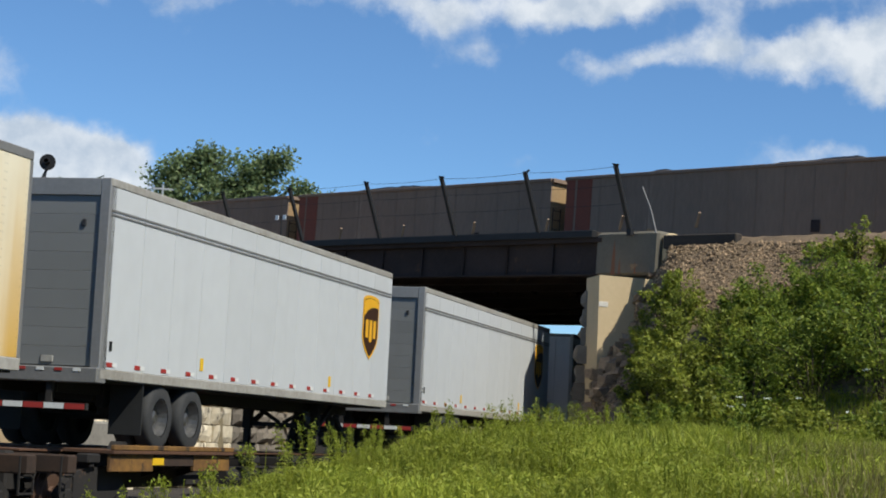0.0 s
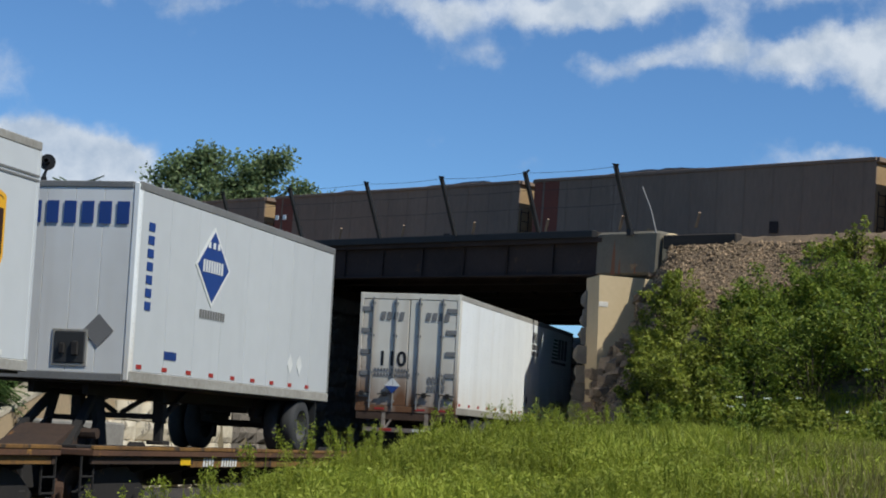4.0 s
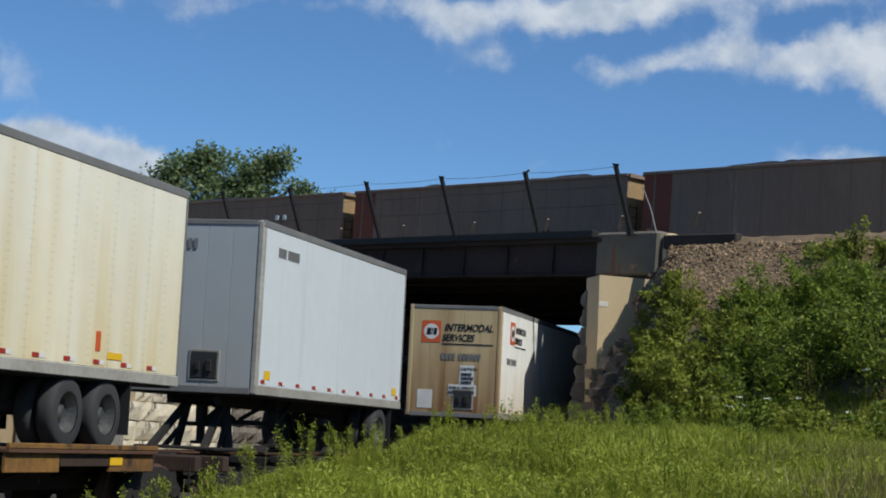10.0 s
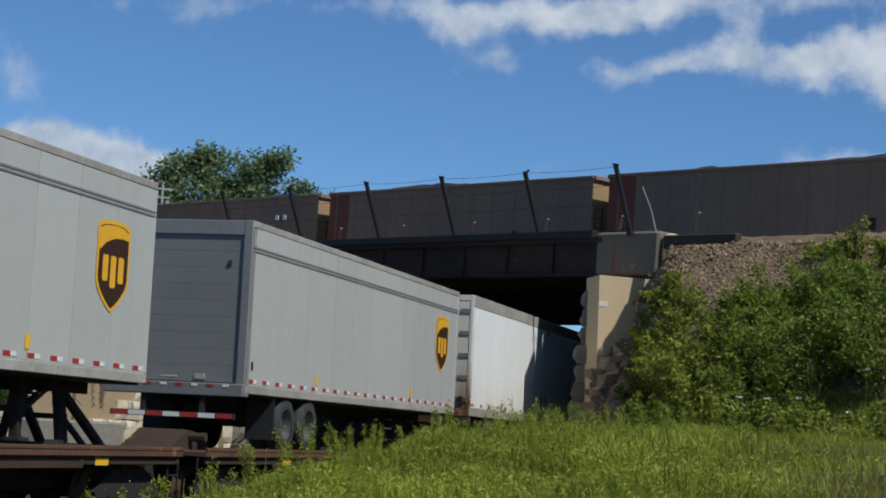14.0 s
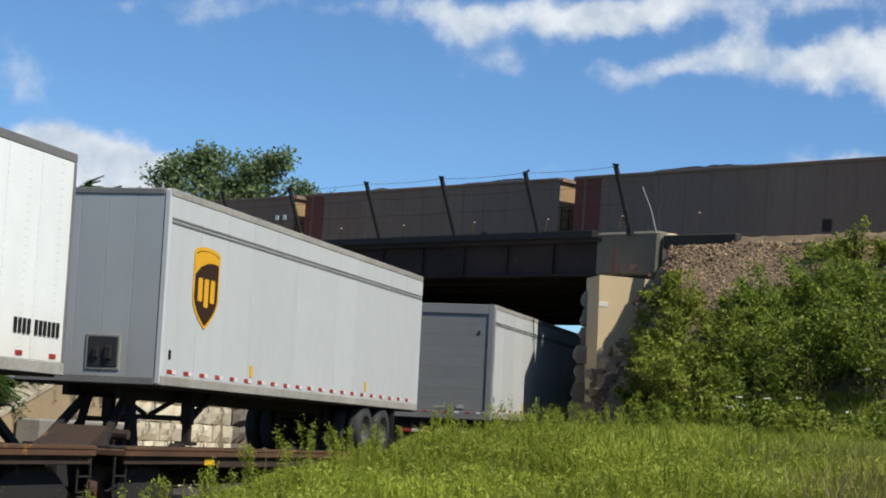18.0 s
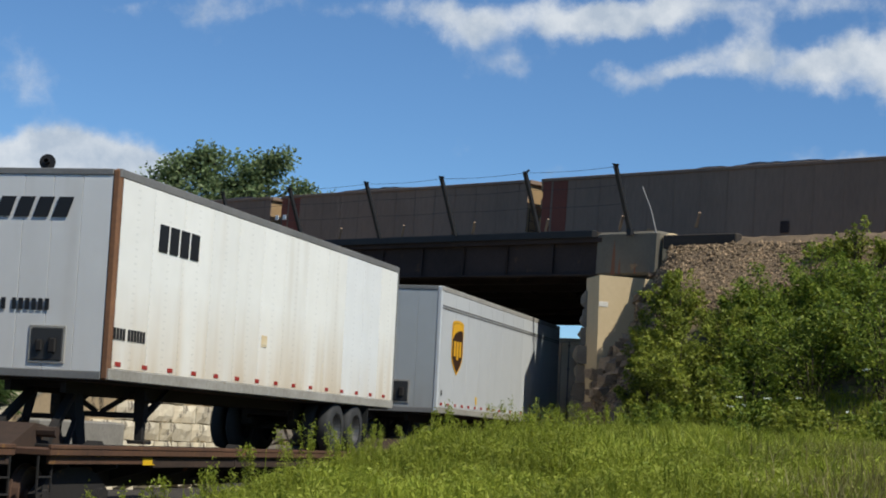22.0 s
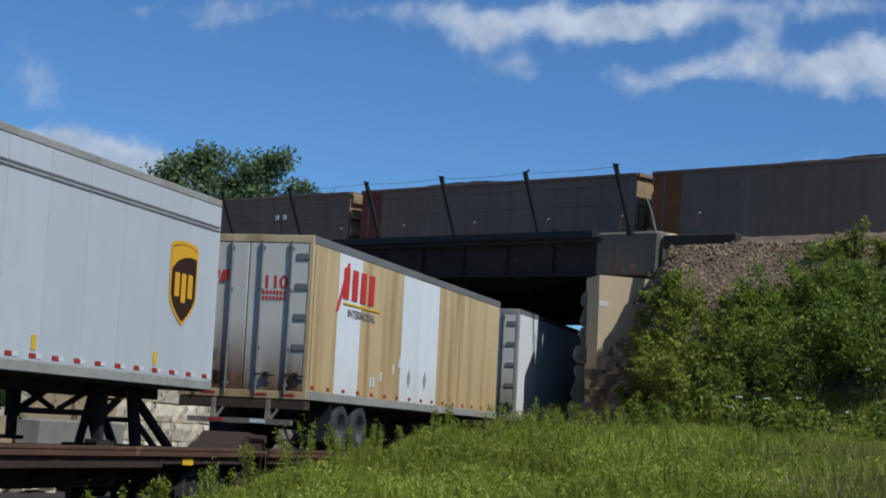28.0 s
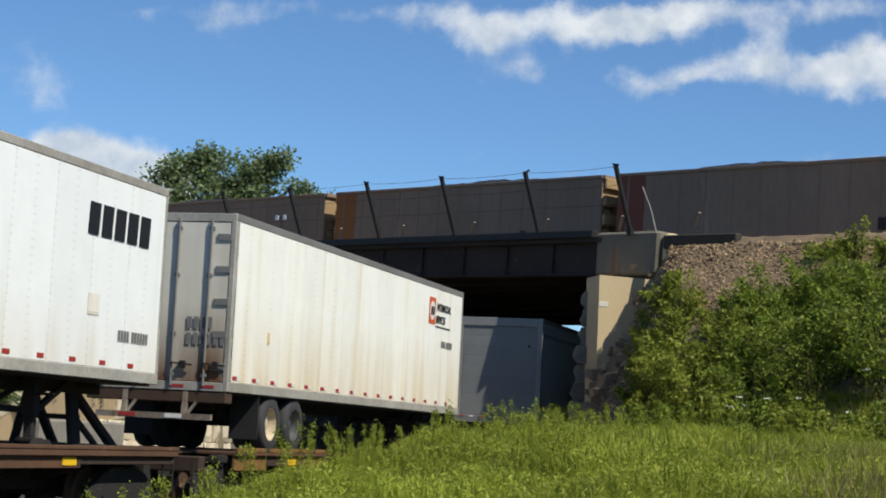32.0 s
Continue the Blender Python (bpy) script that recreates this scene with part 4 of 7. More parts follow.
# ---------------------------------------------------------------- signals beyond the bridge
signal = thing("railway_signal", "dark round searchlight signal on a mast", "signal", m=pose(-15.15, 70, 0))
part("mast", Shape().tube([(0, 0, 3.0), (0, 0, 10.1)], 0.07, 8), FENCE, signal)
part("target", Shape().lathe([(-0.03, 0.0), (-0.03, 0.30), (0.02, 0.31), (0.02, 0.0)], (0.1, -0.1, 10.55), "y", 24), FENCE, signal, "black round target disc")
part("lamp_hood", Shape().lathe([(-0.25, 0.10), (-0.03, 0.12), (-0.03, 0.10), (-0.25, 0.085), (-0.25, 0.10)], (0.1, -0.1, 10.57), "y", 16), FENCE, signal)
part("bracket", Shape().bar((0, 0, 10.0), (0.1, -0.05, 10.4), 0.08).bar((-0.1, 0, 9.9), (0.1, 0, 9.9), 0.12, 0.2), FENCE, signal)
PALE = surface("pale_galvanised_steel", (0.55, 0.54, 0.52), (0.4, 0.4, 0.39), 0.5, 0.3)
gantry = thing("signal_crossarm", "pale steel crossarms on a pole beyond the upper line", "signal", m=pose(-15.28, 100.3, 0))
part("pole", Shape().tube([(0, 0, 7.0), (0, 0, 13.6)], 0.06, 8), PALE, gantry)
for dz, w in ((13.37, 1.1), (12.9, 0.85), (12.5, 1.1)):
    part("crossarm", Shape().box(-w / 2, w / 2, -0.05, 0.05, dz - 0.045, dz + 0.045, 0.01), PALE, gantry)
part("lamp", Shape().lathe([(-0.1, 0.0), (-0.1, 0.1), (0.05, 0.1), (0.05, 0.0)], (0.34, -0.1, 12.66), "y", 12), PALE, gantry)
# ---------------------------------------------------------------- trailers
def paint(name, base, dirt, rough=0.42, streak=0.5, amount=0.35, foot=None, foot_amount=0.0, metal=0.0, foot_top=3.9, rivets=False):
    """Trailer paint: fine orange-peel, vertical dirt streaks, and rust or dust that has run down the panel."""
    m = bpy.data.materials.new(name)
    m.use_nodes = True
    N, L = m.node_tree.nodes, m.node_tree.links
    p = N["Principled BSDF"]
    co, oi, mp = N.new("ShaderNodeTexCoord"), N.new("ShaderNodeObjectInfo"), N.new("ShaderNodeMapping")
    off = N.new("ShaderNodeCombineXYZ")
    mul = N.new("ShaderNodeMath")
    mul.operation = "MULTIPLY"
    mul.inputs[1].default_value = 57.0
    L.new(oi.outputs["Random"], mul.inputs[0])
    for i in range(3):
        L.new(mul.outputs[0], off.inputs[i])
    L.new(co.outputs["Object"], mp.inputs["Vector"])
    L.new(off.outputs[0], mp.inputs["Location"])
    mp.inputs["Scale"].default_value = (1.0, 1.0, 0.10)
    n1, n2 = N.new("ShaderNodeTexNoise"), N.new("ShaderNodeTexNoise")
    n1.inputs["Scale"].default_value, n1.inputs["Detail"].default_value, n1.inputs["Roughness"].default_value = 1.9, 2.5, 0.5
    L.new(mp.outputs[0], n1.inputs["Vector"])
    n2.inputs["Scale"].default_value, n2.inputs["Detail"].default_value = 2.6, 5.0
    sh = N.new("ShaderNodeVectorMath")
    L.new(co.outputs["Object"], sh.inputs[0])
    L.new(off.outputs[0], sh.inputs[1])
    L.new(sh.outputs[0], n2.inputs["Vector"])
    r1 = N.new("ShaderNodeMapRange")
    r1.inputs[1].default_value, r1.inputs[2].default_value, r1.inputs[3].default_value, r1.inputs[4].default_value = 0.70 - streak * 0.3, 0.80, 0.0, amount
    L.new(n1.outputs[0], r1.inputs[0])
    mx = N.new("ShaderNodeMix")
    mx.data_type = "RGBA"
    mx.inputs[6].default_value, mx.inputs[7].default_value = (*base, 1), (*dirt, 1)
    L.new(r1.outputs[0], mx.inputs[0])
    col = mx.outputs[2]
    if foot:
        sep = N.new("ShaderNodeSeparateXYZ")
        L.new(co.outputs["Object"], sep.inputs[0])
        rz = N.new("ShaderNodeMapRange")
        rz.inputs[1].default_value, rz.inputs[2].default_value, rz.inputs[3].default_value, rz.inputs[4].default_value = 1.15, foot_top, foot_amount, foot_amount * (0.25 if foot_top > 3 else 0.0)
        L.new(sep.outputs[2], rz.inputs[0])
        mu = N.new("ShaderNodeMath")
        mu.operation = "MULTIPLY"
        r2 = N.new("ShaderNodeMapRange")
        r2.inputs[1].default_value, r2.inputs[2].default_value, r2.inputs[3].default_value, r2.inputs[4].default_value = 0.33, 0.62, 0.40, 1.15
        L.new(n1.outputs[0], r2.inputs[0])
        L.new(rz.outputs[0], mu.inputs[0])
        L.new(r2.outputs[0], mu.inputs[1])
        m2 = N.new("ShaderNodeMix")
        m2.data_type = "RGBA"
        m2.inputs[7].default_value = (*foot, 1)
        L.new(mu.outputs[0], m2.inputs[0])
        L.new(col, m2.inputs[6])
        col = m2.outputs[2]
    m3 = N.new("ShaderNodeMix")
    m3.data_type = "RGBA"
    m3.blend_type = "MULTIPLY"
    rg = N.new("ShaderNodeMapRange")
    rg.inputs[1].default_value, rg.inputs[2].default_value, rg.inputs[3].default_value, rg.inputs[4].default_value = 0.3, 0.7, 0.97, 1.02
    L.new(n2.outputs[0], rg.inputs[0])
    each = N.new("ShaderNodeMapRange")
    each.inputs[3].default_value, each.inputs[4].default_value = 0.955, 1.03
    L.new(oi.outputs["Random"], each.inputs[0])
    both = N.new("ShaderNodeMath")
    both.operation = "MULTIPLY"
    L.new(rg.outputs[0], both.inputs[0])
    L.new(each.outputs[0], both.inputs[1])
    rows = N.new("ShaderNodeSeparateXYZ")
    L.new(co.outputs["Object"], rows.inputs[0])
    legs = []
    for axis, pitch, shift in ((1, 0.305, 0.028), (2, 0.055, 0.0)):
        pp, sb, sq = N.new("ShaderNodeMath"), N.new("ShaderNodeMath"), N.new("ShaderNodeMath")
        pp.operation, sb.operation, sq.operation = "PINGPONG", "SUBTRACT", "MULTIPLY"
        pp.inputs[1].default_value, sb.inputs[1].default_value = pitch, shift
        L.new(rows.outputs[axis], pp.inputs[0])
        L.new(pp.outputs[0], sb.inputs[0])
        L.new(sb.outputs[0], sq.inputs[0])
        L.new(sb.outputs[0], sq.inputs[1])
        legs.append(sq)
    far = N.new("ShaderNodeMath")
    L.new(legs[0].outputs[0], far.inputs[0])
    L.new(legs[1].outputs[0], far.inputs[1])
    rivet = N.new("ShaderNodeMapRange")
    rivet.inputs[1].default_value, rivet.inputs[2].default_value, rivet.inputs[3].default_value, rivet.inputs[4].default_value = 0.00009, 0.00022, 0.74 if rivets else 1.0, 1.0
    L.new(far.outputs[0], rivet.inputs[0])
    tone = N.new("ShaderNodeMath")
    tone.operation = "MULTIPLY"
    L.new(both.outputs[0], tone.inputs[0])
    L.new(rivet.outputs[0], tone.inputs[1])
    m3.inputs[0].default_value = 1.0
    L.new(col, m3.inputs[6])
    L.new(tone.outputs[0], m3.inputs[7])
    L.new(m3.outputs[2], p.inputs["Base Color"])
    p.inputs["Roughness"].default_value, p.inputs["Metallic"].default_value = rough, metal
    p.inputs["Specular IOR Level"].default_value = 0.35
    b = N.new("ShaderNodeBump")
    b.inputs["Strength"].default_value, b.inputs["Distance"].default_value = 0.06, 0.006
    L.new(n2.outputs[0], b.inputs["Height"])
    L.new(b.outputs[0], p.inputs["Normal"])
    return m


def plain(name, c, rough=0.5):
    return surface(name, c, tuple(v * 0.85 for v in c), rough, 0, 1.5, 25, 0.5, 0.05)


P_PALE = paint("pale_grey_trailer_paint", (0.61, 0.635, 0.64), (0.42, 0.43, 0.43), 0.4, 0.5, 0.4)
P_GREY = paint("grey_trailer_paint", (0.525, 0.53, 0.525), (0.38, 0.38, 0.37), 0.4, 0.4, 0.25)
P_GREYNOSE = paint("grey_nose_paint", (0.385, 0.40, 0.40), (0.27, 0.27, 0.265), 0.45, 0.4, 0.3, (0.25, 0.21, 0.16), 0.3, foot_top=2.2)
P_TAUPE = paint("taupe_trailer_paint", (0.42, 0.41, 0.38), (0.30, 0.29, 0.27), 0.45, 0.4, 0.3)
P_WHITE = paint("white_trailer_paint", (0.81, 0.81, 0.79), (0.60, 0.56, 0.48), 0.4, 0.4, 0.3, (0.56, 0.42, 0.24), 0.30, foot_top=2.1, rivets=True)
P_IVORY = paint("ivory_trailer_paint", (0.84, 0.82, 0.76), (0.56, 0.48, 0.36), 0.5, 0.5, 0.35, (0.52, 0.36, 0.18), 0.50, foot_top=2.6, rivets=True)
P_CREAM = paint("rust_washed_cream_paint", (0.81, 0.75, 0.58), (0.60, 0.43, 0.18), 0.5, 0.5, 0.35, (0.60, 0.35, 0.07), 0.85, foot_top=3.7, rivets=True)
P_YELLOWED = paint("yellowed_cream_paint", (0.80, 0.76, 0.63), (0.64, 0.52, 0.31), 0.5, 0.5, 0.4, (0.62, 0.46, 0.18), 0.6, foot_top=3.6, rivets=True)
P_STREAKED = paint("rust_streaked_ivory_paint", (0.84, 0.82, 0.75), (0.60, 0.46, 0.25), 0.5, 0.55, 0.4, (0.58, 0.41, 0.17), 0.50, foot_top=2.7, rivets=True)
P_TAN = paint("brown_stained_panel", (0.64, 0.48, 0.26), (0.20, 0.12, 0.05), 0.6, 0.75, 0.95, (0.40, 0.24, 0.09), 0.7, rivets=True)
P_BROWNED = paint("brown_stained_nose", (0.60, 0.46, 0.25), (0.24, 0.13, 0.05), 0.6, 0.8, 0.75, (0.20, 0.10, 0.04), 0.95, foot_top=3.1)
P_DIRTY = paint("grimy_white_paint", (0.68, 0.63, 0.53), (0.34, 0.21, 0.11), 0.6, 0.6, 0.55, (0.15, 0.07, 0.03), 1.1, foot_top=2.5)
P_GHOST = paint("faded_band_paint", (0.78, 0.76, 0.69), (0.62, 0.58, 0.50), 0.5, 0.5, 0.3)
P_NOSE = paint("grey_white_nose_paint", (0.72, 0.71, 0.68), (0.46, 0.42, 0.36), 0.5, 0.5, 0.4, (0.30, 0.22, 0.14), 0.2)
P_DOOR = paint("dark_grey_shutter_paint", (0.195, 0.195, 0.186), (0.135, 0.133, 0.125), 0.35, 0.5, 0.4)
ALU = surface("dull_aluminium_rail", (0.43, 0.405, 0.36), (0.25, 0.225, 0.185), 0.6, 0.1, 0.9, 12, 0.7, 0.15, third=(0.20, 0.155, 0.11), third_at=0.62)
ALU_DARK = surface("dark_top_rail", (0.25, 0.24, 0.225), (0.15, 0.145, 0.135), 0.6, 0.2, 1.2, 16, 0.5, 0.2)
FRAME_DARK = surface("grimy_chassis_steel", (0.026, 0.022, 0.019), (0.014, 0.012, 0.011), 0.85, 0, 1, 12, 0.6, 0.3, third=(0.13, 0.065, 0.03), third_at=0.61)
TYRE = surface("tyre_rubber", (0.045, 0.044, 0.043), (0.025, 0.025, 0.025), 0.85, 0, 3, 20, 0.5, 0.2)
RIM_PALE = surface("cream_wheel_disc", (0.62, 0.52, 0.36), (0.38, 0.28, 0.17), 0.55, 0, 3, 14, 0.6, 0.2)
RIM_GREY = surface("steel_wheel_disc", (0.20, 0.195, 0.19), (0.07, 0.066, 0.06), 0.4, 0.6, 3, 14, 0.6, 0.2)
RED = plain("red_reflector", (0.36, 0.035, 0.027))
WHITE_TAPE = plain("white_reflector", (0.72, 0.71, 0.67))
GOLD = plain("gold_decal", (0.78, 0.40, 0.022))
BROWN = plain("dark_brown_decal", (0.042, 0.017, 0.008))
BLACK = plain("black_lettering", (0.014, 0.014, 0.015))
GREYLET = plain("faded_grey_lettering", (0.20, 0.19, 0.18))
ORANGE = plain("orange_red_decal", (0.62, 0.11, 0.03))
CRIMSON = plain("red_lettering", (0.60, 0.045, 0.035))
BLUE = plain("blue_decal", (0.02, 0.055, 0.22))
GREEN = plain("green_decal", (0.05, 0.13, 0.06))
YELLOW = plain("yellow_label", (0.80, 0.48, 0.02))
DARKBOX = plain("dark_box", (0.035, 0.034, 0.033))
GRIME_RUST = surface("dark_greasy_rust", (0.085, 0.048, 0.028), (0.035, 0.022, 0.015), 0.85, 0, 1.2, 14, 0.6, 0.3, third=(0.22, 0.105, 0.045), third_at=0.62)
BUMPER = surface("grimy_pale_bumper", (0.28, 0.245, 0.20), (0.11, 0.078, 0.055), 0.7, 0, 2.0, 14, 0.7, 0.2, third=(0.12, 0.06, 0.03), third_at=0.57)
FLAP = surface("mud_flap_rubber", (0.020, 0.020, 0.019), (0.012, 0.012, 0.012), 0.8, 0, 2, 14, 0.5, 0.2)
RUSTPOST = surface("rusted_corner_post", (0.26, 0.12, 0.055), (0.13, 0.065, 0.035), 0.8, 0, 1.2, 14, 0.6, 0.3)

# signs on the side face (+x) and on the end face (-y)
SIDE = Matrix(((0, 0, 1, 0), (1, 0, 0, 0), (0, 1, 0, 0), (0, 0, 0, 1)))
ENDF = Matrix(((1, 0, 0, 0), (0, 0, -1, 0), (0, 1, 0, 0), (0, 0, 0, 1)))
HW = 1.295
WORDS = {}


def words(text, size, mat, lean=0.0, narrow=1.0):
    """Lettering as a thin mesh, its left foot at the origin, facing +z."""
    key = (text, size, mat.name, lean, narrow)
    if key not in WORDS:
        cu = bpy.data.curves.new("lettering", "FONT")
        cu.body, cu.size, cu.extrude, cu.offset = text, size, 0.003, size * 0.022
        tmp = bpy.data.objects.new("lettering", cu)
        scene.collection.objects.link(tmp)
        bpy.context.view_layer.update()
        me = bpy.data.meshes.new_from_object(tmp.evaluated_get(bpy.context.evaluated_depsgraph_get()))
        bpy.data.objects.remove(tmp)
        bpy.data.curves.remove(cu)
        me.transform(Matrix(((narrow, lean, 0, 0), (0, 1, 0, 0), (0, 0, 1, 0), (0, 0, 0, 1))))
        me.name = "lettering"
        me.materials.clear()
        me.materials.append(mat)
        WORDS[key] = me
    return WORDS[key]


def on_side(y, z, proud=0.012):
    return Matrix.Translation((HW + proud, y, z)) @ SIDE


def on_end(x, z, proud=0.03):
    return Matrix.Translation((x, -proud, z)) @ ENDF


def flat(outline, thick=0.006):
    """A thin plate from an outline of (x, y) points, facing +z."""
    return Shape().prism(outline, 0.0, thick, "z")


def bars(groups, h, w, gap, slant=0.0):
    """Unreadable writing: a row of upright bars; groups gives the count of each word."""
    s, x = Shape(), 0.0
    for g in groups:
        for i in range(g):
            s.add(*quad(x, w, h, slant))
            x += w + gap
        x += w
    return s


def quad(x, w, h, slant=0.0, t=0.006):
    vs = [(x, 0, 0), (x + w, 0, 0), (x + w + slant, h, 0), (x + slant, h, 0), (x, 0, t), (x + w, 0, t), (x + w + slant, h, t), (x + slant, h, t)]
    return vs, [(3, 2, 1, 0), (4, 5, 6, 7), (0, 1, 5, 4), (1, 2, 6, 5), (2, 3, 7, 6), (3, 0, 4, 7)]


def shield_outline(w, h, n=12):
    """A shield: a flat, slightly bowed head, straight cheeks and a pointed foot."""
    left = [(-w / 2, h * 0.43), (-w / 2, -h * 0.12)]
    for i in range(1, n):
        t = i / n
        left.append((-w / 2 * (1 - t ** 1.9), -h * 0.12 - h * 0.38 * t))
    right = [(-x, y) for x, y in reversed(left)]
    head = [(w / 2 * math.cos(t), h * 0.43 + h * 0.07 * math.sin(t)) for t in [math.pi * i / 8 for i in range(1, 8)]]
    return left + [(0, -h * 0.5)] + right + head


M_SHIELD = flat(shield_outline(0.90, 1.30), 0.004).mesh("logo_border", GOLD)
M_SHIELD_IN = flat(shield_outline(0.80, 1.19), 0.008).mesh("logo_field", BROWN)
M_SWOOSH = flat([(-0.40, 0.20), (-0.24, 0.32), (0.0, 0.40), (0.22, 0.42), (0.40, 0.40), (0.40, 0.51), (0.25, 0.565), (0, 0.585), (-0.25, 0.565), (-0.40, 0.51)], 0.011).mesh("logo_band", GOLD)
M_MARK = Shape()
for x0, w0, low0, top0 in ((-0.29, 0.15, -0.22, 0.15), (-0.075, 0.15, -0.30, 0.15), (0.14, 0.15, -0.22, 0.15)):
    M_MARK.prism([(x0, low0 + 0.02), (x0 + 0.02, low0), (x0 + w0 - 0.02, low0), (x0 + w0, low0 + 0.02), (x0 + w0, top0 - 0.02), (x0 + w0 - 0.02, top0), (x0 + 0.02, top0), (x0, top0 - 0.02)], 0.0, 0.011, "z")
M_MARK = M_MARK.mesh("logo_mark", GOLD)


def shield(ob, y, z, s=1.2, up=1.0):
    logo = part("logo", M_SHIELD, GOLD, ob, "brown and gold shield decal", at=on_side(y, z, 0.008) @ Matrix.Diagonal((s, up, 1, 1)))
    part("logo_field", M_SHIELD_IN, BROWN, logo)
    part("logo_band", M_SWOOSH, GOLD, logo)
    part("logo_mark", M_MARK, GOLD, logo)


M_LESSOR = flat([(0, 0), (0.56, 0), (0.56, 0.62), (0, 0.62)], 0.004).mesh("logo_square", ORANGE)
M_LESSOR_O = flat([(0.28 + 0.22 * math.cos(a), 0.31 + 0.22 * math.sin(a)) for a in [math.pi * i / 12 for i in range(24)]], 0.008).mesh("logo_disc", WHITE_TAPE)
sh_ = Shape()
for x, w in ((0.13, 0.12), (0.27, 0.035), (0.33, 0.1)):
    sh_.add(*quad(x, w, 0.2, 0.03, 0.011))
sh_.v = [(x, y + 0.21, z) for x, y, z in sh_.v]
M_LESSOR_B = sh_.mesh("logo_mark", BLACK)


def lessor_mark(ob, m, s=1.0, text=0.3):
    """The lessor's square mark and the two words beside it."""
    logo = part("logo", M_LESSOR, ORANGE, ob, "orange square decal with a white disc", at=m @ Matrix.Scale(s, 4))
    part("logo_disc", M_LESSOR_O, WHITE_TAPE, logo)
    part("logo_mark", M_LESSOR_B, BLACK, logo)
    part("lettering", words("INTERMODAL", text, BLACK, 0.2, 0.8), None, ob, at=m @ Matrix.Translation((0.66 * s, 0.34 * s, 0.002)))
    part("lettering", words("SERVICES", text, BLACK, 0.2, 0.8), None, ob, at=m @ Matrix.Translation((0.60 * s, 0.05 * s, 0.002)))
    part("rule", flat([(0.6 * s, -0.05 * s), (0.6 * s + text * 5.3, -0.05 * s), (0.6 * s + text * 5.3, -0.02 * s), (0.6 * s, -0.02 * s)], 0.006), BLACK, ob, at=m)


M_TYRE = Shape()
for c in (0.0, -0.33):
    M_TYRE.lathe([(c - 0.13, 0.30), (c - 0.135, 0.44), (c - 0.11, 0.49), (c - 0.05, 0.503), (c + 0.05, 0.503), (c + 0.11, 0.49), (c + 0.135, 0.44), (c + 0.13, 0.30)], (0, 0, 0), "x", 28)
M_TYRE = M_TYRE.mesh("tyre", TYRE, True)
RIM_PROFILE = [(0.115, 0.305), (0.12, 0.285), (0.06, 0.27), (-0.02, 0.245), (-0.05, 0.16), (-0.04, 0.115), (0.03, 0.105), (0.05, 0.06), (0.05, 0.0)]
M_RIM_PALE = Shape().lathe(RIM_PROFILE, (0, 0, 0), "x", 24).mesh("rim", RIM_PALE)
M_RIM_GREY = Shape().lathe(RIM_PROFILE, (0, 0, 0), "x", 24).mesh("rim", RIM_GREY)
M_TAPE_R = Shape().box(0, 0.007, 0, 0.19, 0, 0.065).mesh("reflector", RED)
M_TAPE_W = Shape().box(0, 0.007, 0, 0.16, 0, 0.065).mesh("reflector", WHITE_TAPE)


def wheels(ob, y, axles, rim):
    half = 1.2 if axles == 2 else 0.62
    sub = Shape().box(-0.55, -0.42, y - half, y + half, 0.62, 1.02, 0.01).box(0.42, 0.55, y - half, y + half, 0.62, 1.02, 0.01)
    for k in range(axles):
        ya = y + (k - (axles - 1) / 2) * 1.24
        sub.tube([(-1.0, ya, 0.5), (1.0, ya, 0.5)], 0.065, 8)
        sub.box(0.36, 0.62, ya - 0.4, ya + 0.4, 0.5, 0.66, 0.02).box(-0.62, -0.36, ya - 0.4, ya + 0.4, 0.5, 0.66, 0.02)
    sub.box(-0.42, 0.42, y - half * 1.1, y + half * 1.1, 0.70, 1.0, 0.01)
    part("axle_frame", sub, FRAME_DARK, ob)
    reach = (axles - 1) * 0.62 + 0.72
    for yy in ((y - reach,) if y < 4.0 else (y + reach,)):
        for sx in (1, -1):
            part("mud_flap", Shape().box(sx * 1.0 - 0.27, sx * 1.0 + 0.27, yy - 0.012, yy + 0.012, 0.22, 1.0, 0.004), FLAP, ob)
    for k in range(axles):
        ya = y + (k - (axles - 1) / 2) * 1.24
        for sx in (1, -1):
            w = part("wheel", M_TYRE, None, ob, "black twin tyres", at=Matrix.Translation((sx * 1.12, ya, 0.503)) @ (Matrix.Identity(4) if sx > 0 else pose(0, 0, 0, 0, 0, 180)))
            pale = rim == "pale" or (rim == "mixed" and k == 0)
            part("rim", M_RIM_PALE if pale else M_RIM_GREY, None, w, "rusty cream wheel disc" if pale else "dull steel wheel disc")


